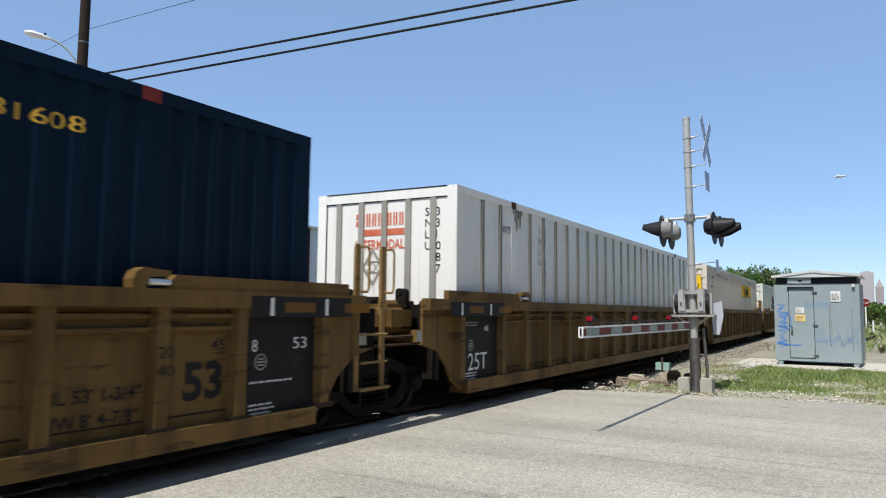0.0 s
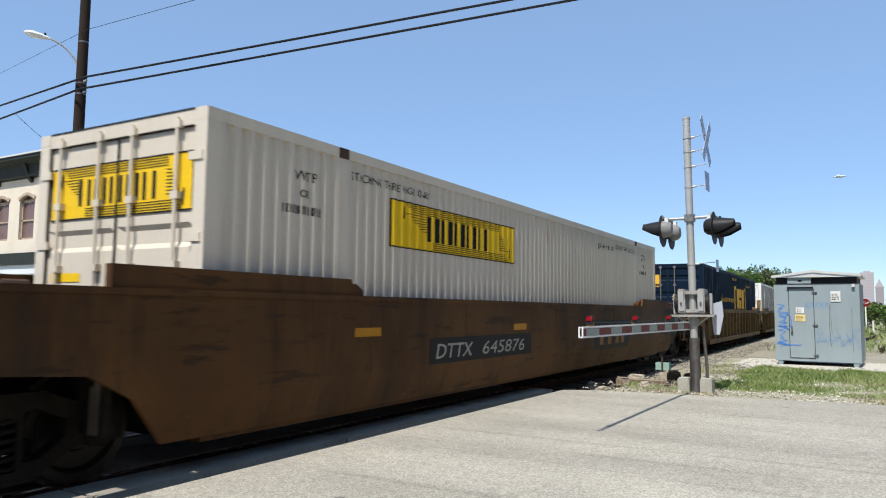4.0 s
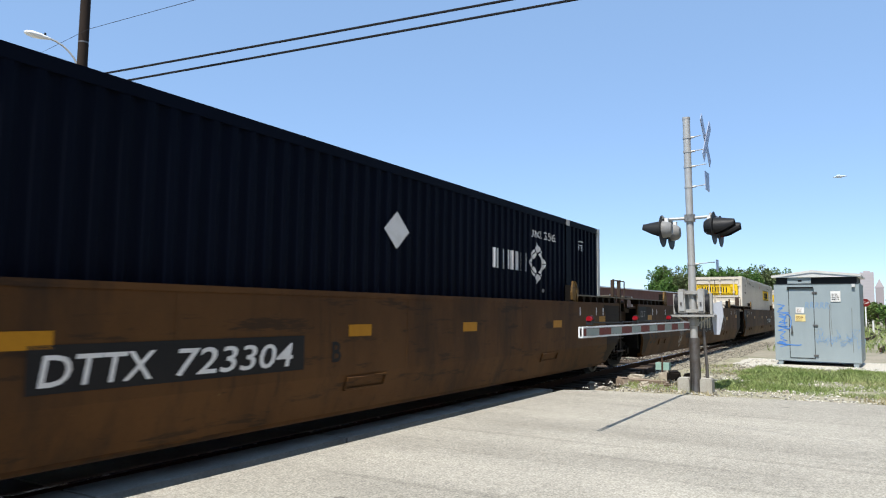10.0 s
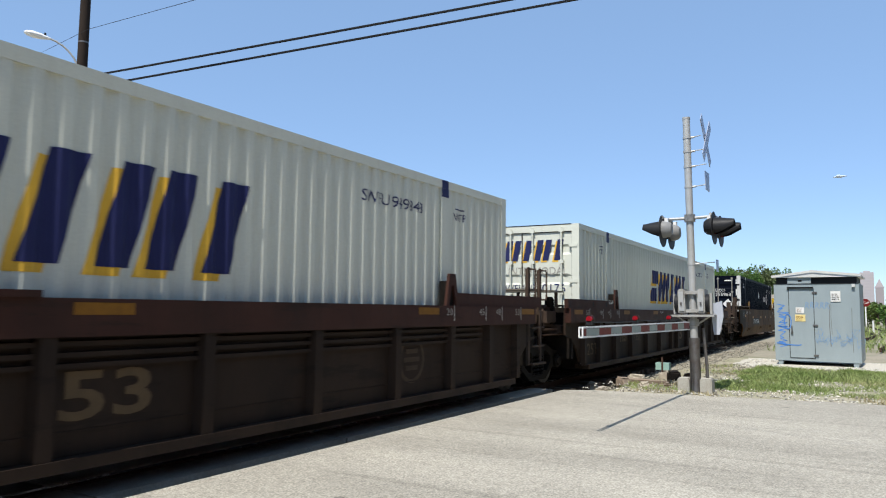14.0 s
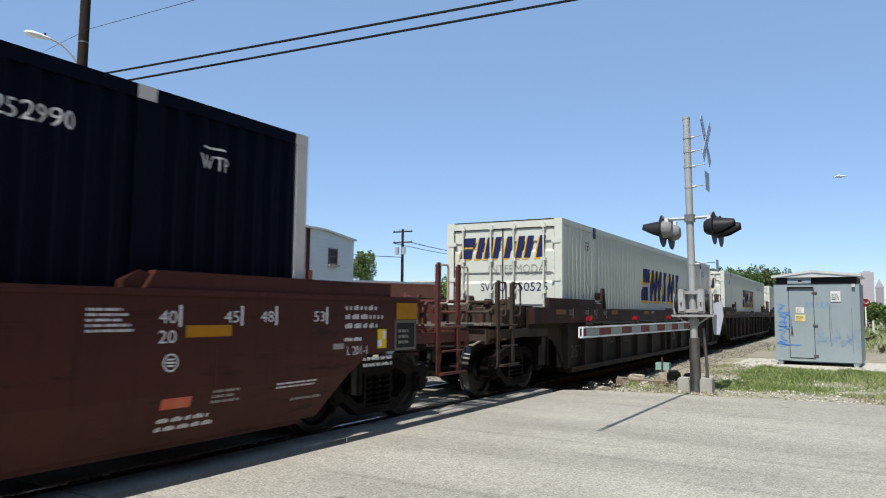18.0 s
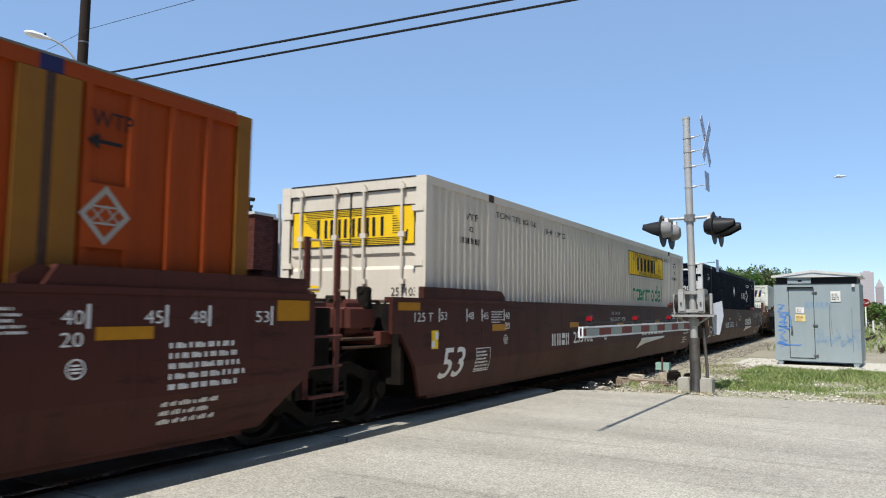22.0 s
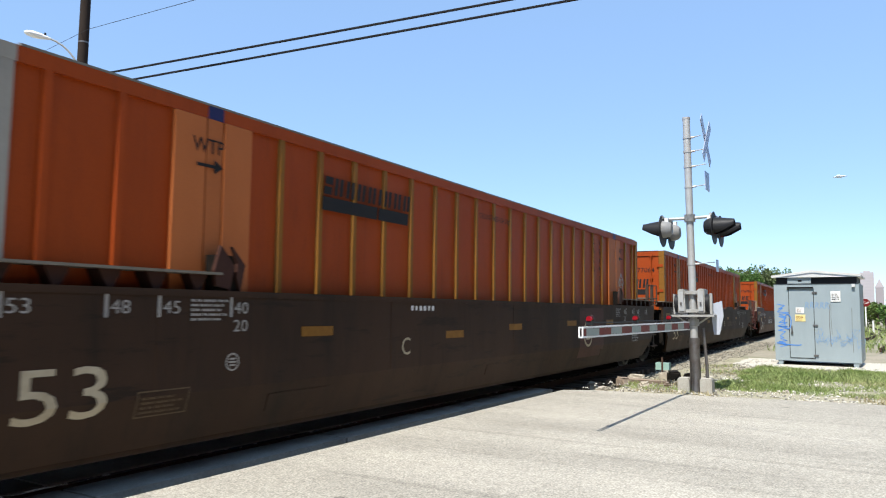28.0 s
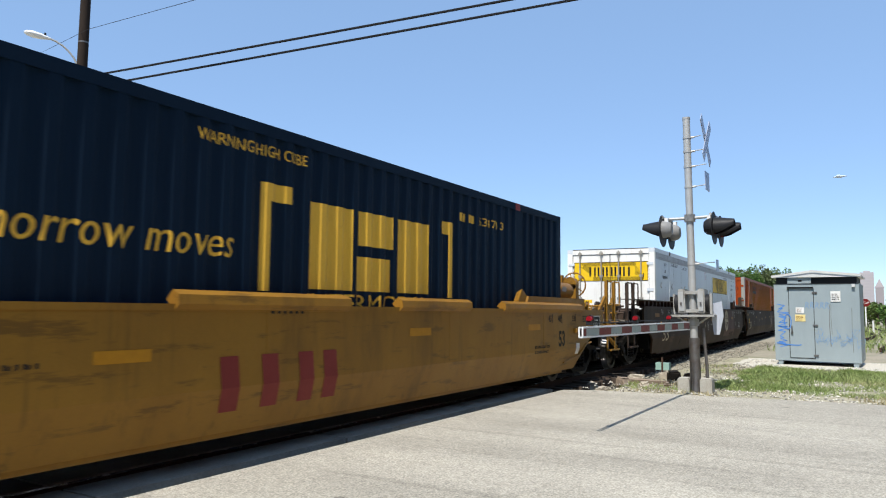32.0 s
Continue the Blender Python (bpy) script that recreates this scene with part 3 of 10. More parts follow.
def umax_box(label, number):
    c = shell(label, "intermodal containers", C_NAVY, None, casting_paint=C_WHITEPOST, pitch=0.232)
    for o in c.children:
        if o.name.startswith(("corner_post", "corner_casting")) and abs(o.data.vertices[0].co.x) > 7.5:
            o.data.materials[0] = C_WHITEPOST
        for q in o.children:
            if q.name.startswith("lock_rod"):
                q.data.materials[0] = C_GREYPOST
    painted(c, "white_diamond", diamond(0.56, 0.48), 7.8, 2.19, M_WHITE, False, "white diamond placard", out=0.012)
    painted(c, "brand_mark", block_word("2321", 1.46, 0.32, 0, 0.19), 10.8, 2.12, M_WHITE)
    painted(c, "brand_emblem", ring_logo(0.78, 0.76), 12.25, 1.91, M_WHITE)
    painted(c, "registered_mark", roundel_dot(0.035), 12.93, 1.8, M_GREYMARK)
    painted(c, "container_number", letters(number, 0.15, 0.62), 12.95, 2.75, M_WHITE)
    painted(c, "container_number", letters("UMXU", 0.14, 0.48), 12.38, 2.75, M_WHITE)
    for lon in (1.25, 14.75):
        painted(c, "stencil", letters("WTP", 0.14, 0.34), lon, 2.68, M_WHITE)
        painted(c, "stencil", rects((0, 0.25, 0, 0.02)), lon + 0.03, 2.87, M_WHITE)
    # doors
    on_doors(c, "brand_mark", block_word("2321", 0.46, 0.16, 0, 0.17), 1.05, 2.36, M_WHITE)
    on_doors(c, "brand_emblem", ring_logo(0.3, 0.34), 0.56, 2.27, M_WHITE)
    on_doors(c, "container_number", letters("UMXU", 0.15, 0.45), -0.12, 2.48, M_WHITE)
    on_doors(c, "container_number", letters(number, 0.17, 0.72), -0.12, 2.26, M_WHITE)
    on_doors(c, "white_diamond", diamond(0.5, 0.5), -0.45, 1.62, M_WHITE)
    for y in (1.0, -0.55):
        on_doors(c, "white_strip", rects((0, 0.38, 0, 0.06)), y, 3.0, M_WHITE)
    for y in (1.12, -1.08):
        for z in (1.75, 2.3, 2.78):
            on_doors(c, "white_strip", rects((0, 0.05, 0, 0.3)), y, z, M_WHITE)
    return c


def diamond(w, h):
    bm = B()
    bm.faces.new([bm.verts.new(p) for p in ((w / 2, 0, 0), (w, h / 2, 0), (w / 2, h, 0), (0, h / 2, 0))])
    return bm


def csx_box(label, number):
    c = shell(label, "intermodal containers", C_BLUE, casting_paint=P_MAROON, pitch=0.279)
    for o in c.children:
        for q in o.children:
            if q.name.startswith("lock_rod"):
                q.data.materials[0] = C_RIB
    painted(c, "slogan", letters("How tomorrow moves", 0.3, 3.55, 0.0, 0.2), 4.27, 1.9, P_GOLD, True, "gold slogan lettering")
    painted(c, "bracket", rects((0, 0.12, 0, 1.08), (0.12, 0.42, 0.9, 1.08)), 8.15, 1.6, P_GOLD)
    painted(c, "bracket", rects((0.2, 0.3, 0, 1.08), (0, 0.2, 0.9, 1.08)), 11.62, 1.6, P_GOLD)
    painted(c, "brand_mark", block_word("0z0", 2.5, 0.94, 0, 0.06), 8.82, 1.64, P_GOLD)
    painted(c, "brand_word", letters("INTERMODAL", 0.22, 2.45), 8.85, 1.39, P_GOLD)
    painted(c, "stencil", letters("WARNING HIGH CUBE", 0.12, 1.45), 7.34, 2.94, P_GOLD)
    painted(c, "container_number", block_word(4, 0.55, 0.12, 0, 0.35), 12.1, 2.74, P_GOLD)
    painted(c, "container_number", letters(number, 0.13, 0.85), 12.75, 2.74, P_GOLD)
    on_doors(c, "brand_mark", block_word("0z0", 0.78, 0.36, 0, 0.1), 1.08, 2.5, P_GOLD)
    on_doors(c, "door_word", letters("INTERMODAL", 0.08, 0.78), 1.08, 2.38, P_GOLD)
    on_doors(c, "door_word", letters("WARNING", 0.14, 0.7), 1.05, 1.56, P_GOLD)
    on_doors(c, "small_print", small_print(0.3, 0.2, 2, 3), -0.15, 1.9, P_GOLD)
    on_doors(c, "small_print", small_print(0.36, 0.2, 2, 4), -0.55, 1.9, P_GOLD)
    return c


def orange_box(label, number, posts_light=False):
    c = shell(label, "intermodal containers", C_ORANGE, C_OCHRE, "plate", mid_paint=C_PALEORANGE if posts_light else M_RUST, casting_paint=P_DARKBLUE)
    for o in c.children:
        if posts_light and o.name.startswith(("corner_post", "corner_casting")) and o.data.vertices[0].co.x < -7.5:
            o.data.materials[0] = C_GREYPOST
    for s in (-1, 1):
        part("roof_edge", box(B(), -LEN / 2 + 0.2, LEN / 2 - 0.2, s * (CW / 2 - 0.08), s * (CW / 2 + 0.001), CH + 0.001, CH + 0.02), C_RIB, c)
    for o in c.children:
        for q in o.children:
            if q.name.startswith(("lock_rod", "hinge")):
                q.data.materials[0] = C_ORANGE
    for o in c.children:
        if o.name.startswith("side_panel"):
            for v in o.data.vertices:
                v.co.y -= 0.024 if v.co.y > 0 else -0.024
    # outside stiffeners
    n = 0
    x = 0.516 if not posts_light else 0.42
    while x < LEN - 0.3:
        if min(abs(x - POSTS[0]), abs(x - POSTS[1])) > (0.3 if not posts_light else 0.4):
            for s in (-1, 1):
                y = s * CW / 2
                bm = B()
                x_ = x - MID
                prism_z(bm, [(x_ - 0.045, y - s * 0.037), (x_ - 0.03, y - s * 0.003), (x_ + 0.03, y - s * 0.003), (x_ + 0.045, y - s * 0.037)], 0.16, CH - 0.115)
                part("side_stiffener", bm, C_OCHRE if posts_light and x > 2.0 else C_ORANGE, c)
        x += 0.388 if not posts_light else 0.612
    for lon in POSTS:
        for s in (-1, 1):
            for d in (-0.14, 0.14) if not posts_light else (-0.28, 0.28):
                y = s * CW / 2
                part("stacking_post", box(B(), lon - MID + d - (0.17 if posts_light else 0.1), lon - MID + d + (0.17 if posts_light else 0.1), y - s * 0.05, y + s * 0.004, 0.05, CH - 0.12), C_PALEORANGE if posts_light else C_OCHRE, c)
    painted(c, "brand_mark", block_word("z22221222", 1.75, 0.2, 0.12, 0.12), 3.5, 2.69, M_DARKMARK, False, out=0.02)
    painted(c, "brand_mark", rects((0, 1.02, 0, 0.15, 0.12), (1.05, 1.7, 0, 0.15, 0.12)), 3.48, 2.51, M_DARKMARK, False, out=0.02)
    painted(c, "stencil", letters("STACKING THREE HIGH ONLY", 0.09, 1.1), 7.2, 2.85, M_DARKMARK, False, out=0.02)
    for lon, d in ((1.25, 1) if not posts_light else (1.72, 1), (14.5, -1)):
        painted(c, "stencil", letters("WTP", 0.14, 0.36), lon, 2.82, M_DARKMARK, False, out=0.02)
        bm = rects((0, 0.22, 0.03, 0.06))
        bm.faces.new([bm.verts.new(p) for p in (((0.3, 0.045, 0), (0.2, 0.11, 0), (0.2, -0.02, 0)) if d > 0 else ((-0.08, 0.045, 0), (0.02, -0.02, 0), (0.02, 0.11, 0)))])
        painted(c, "arrow", bm, lon + 0.05, 2.66, M_DARKMARK, False, out=0.02)
    painted(c, "placard_plate", rects((0, 0.4, 0, 0.5)), 14.45, 1.88, C_ORANGE, False, out=0.012)
    painted(c, "placard_frame", lattice(0.44, 0.47), 14.43, 1.9, C_GREYPOST, False, out=0.018)
    # upright number on the side, digit under digit
    for i, ch in enumerate(number[:6]):
        painted(c, "container_number", letters(ch, 0.13), 13.0, 2.9 - 0.2 * i, M_DARKMARK, False, out=0.01)
    for i, ch in enumerate("SNLU"):
        painted(c, "container_number", letters(ch, 0.13), 12.62, 2.9 - 0.2 * i, M_DARKMARK, False, out=0.01)
    on_doors(c, "container_number", letters(number, 0.15, 0.62), -0.38, 2.62, M_DARKMARK, "", -LEN / 2 + 0.026)
    on_doors(c, "brand_mark", block_word("z22221222", 1.75, 0.27, 0.1, 0.12), 0.92, 2.15, M_DARKMARK, "", -LEN / 2 + 0.026)
    on_doors(c, "brand_mark", rects((0, 0.85, 0, 0.16), (0.95, 1.72, 0, 0.16)), 0.95, 1.95, M_DARKMARK, "", -LEN / 2 + 0.026)
    return c


def prism_z(bm, pts, z0, z1):
    a = [bm.verts.new((x, y, z0)) for x, y in pts]
    b = [bm.verts.new((x, y, z1)) for x, y in pts]
    bm.faces.new(a[::-1])
    bm.faces.new(b)
    k = len(pts)
    for i in range(k):
        bm.faces.new((a[i], a[(i + 1) % k], b[(i + 1) % k], b[i]))
    return bm


def ribbed_white_box(label, number):
    c = shell(label, "intermodal containers", C_ALU, C_ALU, "rib")
    for x in [0.84, 1.48] + [2.69 + 0.622 * i_ for i_ in range(19)] + [14.9, 15.5]:
        if min(abs(x - POSTS[0]), abs(x - POSTS[1])) > 0.25:
            for s in (-1, 1):
                y = s * CW / 2
                part("side_rib", prism_z(B(), [(x - MID - 0.05, y - s * 0.025), (x - MID - 0.03, y + s * 0.008), (x - MID + 0.03, y + s * 0.008), (x - MID + 0.05, y - s * 0.025)], 0.16, CH - 0.115), C_RIB, c)
    for i in range(5):
        y = CW / 2 - 0.42 - i * 0.44
        part("end_rib", box(B(), -LEN / 2 + 0.0, -LEN / 2 + 0.035, y - 0.05, y + 0.05, 0.15, CH - 0.155), C_GREYPOST, c)
    on_doors(c, "brand_mark", block_word("z22221222", 0.92, 0.2, 0.0, 0.12), 0.55, 2.72, P_FADEDRED, "faded red brand mark", -LEN / 2 + 0.024)
    on_doors(c, "red_word", letters("INTERMODAL", 0.15, 0.92, 0.02), 0.55, 2.36, P_FADEDRED, "", -LEN / 2 + 0.024)
    on_doors(c, "brand_stripe", rects((0.1, 0.92, 0, 0.1)), 0.55, 2.57, P_FADEDRED, "", -LEN / 2 + 0.024)
    on_doors(c, "placard_frame", lattice(0.42, 0.6), 0.42, 1.78, C_GREYPOST, "", -LEN / 2 + 0.024)
    for i, ch in enumerate(number):
        on_doors(c, "container_number", letters(ch, 0.13), -0.93, 2.83 - 0.17 * i, M_DARKMARK, "", -LEN / 2 + 0.024)
        painted(c, "container_number", letters(ch, 0.12), 3.36, 2.83 - 0.19 * i, M_DARKMARK, False)
    for i, ch in enumerate("SNLU"):
        on_doors(c, "container_number", letters(ch, 0.13), -0.74, 2.83 - 0.17 * i, M_DARKMARK, "", -LEN / 2 + 0.024)
    for i, ch in enumerate("SNLU"):
        painted(c, "container_number", letters(ch, 0.12), 3.08, 2.83 - 0.19 * i, M_DARKMARK, False)
    for i in range(6):
        part("rust_run", box(B(), 1.95 + 0.07 * i - MID, 1.98 + 0.07 * i - MID, NEAR - 0.001, NEAR + 0.003, CH - 0.2 - 0.35 * ((i * 7) % 5) / 5, CH - 0.12), M_RUST, c)
    painted(c, "stencil", letters("WTP", 0.13, 0.36), 1.55, 2.7, M_DARKMARK, False)
    return c


# ---- well cars ----
WHEELS = []
M_BOARD = mat("dusty_steel_running_board", (0.17, 0.15, 0.12), 0.65, 0.0, (0.1, 0.085, 0.065), 0.5, 5)
HALF = 1.48
Z0, Z1 = 0.31, 1.58


def lathe(bm, prof, seg, y0):
    """A ring of (radius, y) turned about the y axis."""
    rings = []
    for r, y in prof:
        rings.append([bm.verts.new((r * math.cos(2 * math.pi * i / seg), y0 + y, r * math.sin(2 * math.pi * i / seg))) for i in range(seg)])
    for a, b in zip(rings, rings[1:]):
        for i in range(seg):
            j = (i + 1) % seg
            bm.faces.new((a[i], a[j], b[j], b[i]))
    for ring in (rings[0], rings[-1]):
        bm.faces.new(ring)


def wheelset_mesh():
    bm = B()
    for s in (-1, 1):
        y = s * 0.76
        lathe(bm, [(0.08, s * 0.07), (0.17, s * 0.075), (0.2, s * 0.03), (0.33, s * 0.02), (0.37, s * 0.06), (0.442, s * 0.06), (0.452, -s * 0.05), (0.477, -s * 0.055), (0.474, -s * 0.08), (0.36, -s * 0.075), (0.08, -s * 0.04)], 28, y)
        rod(bm, (0, y, 0), (0, s * 1.06, 0), 0.075, 10)
        for k in range(3):
            t = 2 * math.pi * k / 3
            rod(bm, (0.045 * math.cos(t), s * 1.05, 0.045 * math.sin(t)), (0.045 * math.cos(t), s * 1.075, 0.045 * math.sin(t)), 0.014, 6)
    rod(bm, (0, -0.76, 0), (0, 0.76, 0), 0.08, 10)
    me = mesh_of("wheelset", bm, M_WHEEL, True)
    me.materials.append(mat("polished_wheel_tread", (0.22, 0.215, 0.21), 0.32, 0.85, (0.12, 0.11, 0.1), 0.5, 6))
    for p in me.polygons:
        if all(math.hypot(me.vertices[i].co.x, me.vertices[i].co.z) > 0.43 for i in p.vertices) and len(p.vertices) == 4:
            p.material_index = 1
    return me


WHEELSET = wheelset_mesh()


def frame_mesh():
    """The cast side frame of a truck, on one side, with its two windows."""
    bm = B()
    hole_a = [(-0.62, 0.58), (-0.38, 0.68), (-0.3, 0.66), (-0.3, 0.3), (-0.42, 0.3), (-0.62, 0.44)]
    hole_b = [(-x, z) for x, z in hole_a][::-1]
    hole_c = [(-0.25, 0.62), (0.25, 0.62), (0.25, 0.24), (-0.25, 0.24)]
    out = [(0.0, 0.8), (0.42, 0.8), (0.75, 0.68), (1.02, 0.66), (1.12, 0.58), (1.1, 0.36), (0.98, 0.36), (0.96, 0.5), (0.8, 0.5), (0.78, 0.36), (0.66, 0.33), (0.38, 0.15), (-0.38, 0.15), (-0.66, 0.33), (-0.78, 0.36), (-0.8, 0.5), (-0.96, 0.5), (-0.98, 0.36), (-1.1, 0.36), (-1.12, 0.58), (-1.02, 0.66), (-0.75, 0.68), (-0.42, 0.8)]
    loops = []
    for ring in (out, hole_a, hole_b, hole_c):
        vs = [bm.verts.new((x, -0.07, z)) for x, z in ring]
        loops.append([bm.edges.new((vs[i], vs[(i + 1) % len(vs)])) for i in range(len(vs))])
    res = bmesh.ops.triangle_fill(bm, edges=[e for l in loops for e in l], use_dissolve=False)
    faces = [f for f in res["geom"] if isinstance(f, bmesh.types.BMFace)]
    ext = bmesh.ops.extrude_face_region(bm, geom=faces)
    for v in ext["geom"]:
        if isinstance(v, bmesh.types.BMVert):
            v.co.y = 0.07
    return mesh_of("side_frame", bm, M_BLACK)


def spring_mesh():
    bm = B()
    pts = [(0.075 * math.cos(t), 0.075 * math.sin(t), 0.22 + 0.4 * t / (2 * math.pi * 6)) for t in [i * 2 * math.pi / 10 for i in range(61)]]
    pipe(bm, pts, 0.017, 5)
    return mesh_of("spring", bm, M_BLACK, True)


SIDE_FRAME, SPRING = frame_mesh(), spring_mesh()


def bearing_mesh():
    bm = rod(B(), (0, -0.1, 0), (0, 0.1, 0), 0.13, 14)
    rod(bm, (0, -0.14, 0), (0, -0.1, 0), 0.09, 14)
    return mesh_of("axle_bearing", bm, M_BLACK, True)


BEARING = bearing_mesh()


def truck(root, x):
    bm = B()
    box(bm, x - 0.24, x + 0.24, -0.93, 0.93, 0.22, 0.74)
    for d in (-0.42, 0.42):
        box(bm, x + d - 0.05, x + d + 0.05, -0.9, 0.9, 0.3, 0.42)
    rod(bm, (x, 0, 0.74), (x, 0, 0.86), 0.24, 14)
    t = part("truck", bm, M_BLACK, root, "black cast steel two-axle truck")
    for s in (-1, 1):
        f = new("side_frame", SIDE_FRAME)
        f.parent, f.matrix_basis = t, pose(x, s * 1.0, 0)
        for d in (-0.19, 0.0, 0.19):
            f = new("spring", SPRING)
            f.parent, f.matrix_basis = t, pose(x + d, s * 1.0, 0)
        for d in (-0.89, 0.89):
            f = new("axle_bearing", BEARING)
            f.parent, f.matrix_basis = t, pose(x + d, s * 1.02, 0.455)
    for d in (-0.89, 0.89):
        w = new("wheelset", WHEELSET)
        w.parent = t
        w.matrix_parent_inverse = pose(x + d, 0, 0.455)
        WHEELS.append(w)
    return t


CREASE, LEAN_IN = 0.72, 0.13    # below this height the smooth walls lean in towards the sill
SLOPED = set()


def lean_in(bm):
    """Bend a bmesh on a smooth wall in below the crease."""
    bmesh.ops.bisect_plane(bm, geom=bm.verts[:] + bm.edges[:] + bm.faces[:], dist=1e-5, plane_co=(0, 0, CREASE), plane_no=(0, 0, 1))
    for v in bm.verts:
        if v.co.z < CREASE:
            v.co.y += (1 if v.co.y < 0 else -1) * LEAN_IN * (CREASE - v.co.z) / (CREASE - Z0)
    return bm


def wall_outline(et, el, zt, arch, tail, head, foot_t, foot_h):
    """The side wall seen from the side; the ends rise over the trucks."""
    a, b = -et, LEN + el
    if arch:
        out = [(a, 0.98), (-1.1, 0.98), (-0.72, 0.9), (-0.42, 0.68), (-0.26, 0.45), (0.0, Z0), (LEN, Z0),
               (LEN + 0.26, 0.45), (LEN + 0.42, 0.68), (LEN + 0.72, 0.9), (LEN + 1.1, 0.98), (b, 0.98)]
    else:
        out = [(a, 1.14), (-0.85, 1.13), (-0.68, 0.93), (-0.2, Z0)] if tail == "joint" else [(a, 0.97), (-foot_t - 0.75, 0.92), (-foot_t - 0.38, 0.72), (-foot_t, Z0)]
        out += [(min(b - 0.6, LEN + 0.15), Z0), (b - 0.04, 0.82), (b, 0.88)] if head == "joint" else [(LEN + foot_h, Z0), (LEN + foot_h + 0.38, 0.72), (LEN + foot_h + 0.75, 0.92), (b, 0.97)]
    out += [(b, zt), (a, zt)]
    return [(x - MID, z) for x, z in out]


def ladder(root, xa, xb, y, low, top, paint, loops=True):
    """Two stout upright grab posts with rungs, a stirrup at the foot and pale bent grab irons at the top."""
    out = 1 if y > 0 else -1
    o = y + 0.07 * out
    for x in (xa, xb):
        bm = box(B(), x - 0.042, x + 0.042, y - 0.01, y + 0.01, low, top)
        box(bm, x + 0.022, x + 0.042, min(y, y - 0.075 * out), max(y, y - 0.075 * out), low + 0.3, top - 0.02)
        part("grab_post", bm, paint, root)
        if loops:
            part("grab_iron", pipe(B(), [(x + 0.03, y, top - 0.03), (x + 0.11, o, top - 0.03), (x + 0.13, o, top - 0.08), (x + 0.13, o, top - 0.5), (x + 0.1, o, top - 0.55), (x + 0.02, y, top - 0.55)], 0.016, 6), M_WORNRAIL if paint is W_REDLIT else paint, root, "worn pale grab iron" if paint is W_REDLIT else "")
    for z in (low + 0.32, low + 0.64):
        part("rung", rod(B(), (xa, o, z), (xb, o, z), 0.016, 6), paint, root)
    part("stirrup_step", bar(B(), (xa - 0.04, o, low + 0.02), (xb + 0.04, o, low + 0.02), 0.06, 0.035), paint, root)


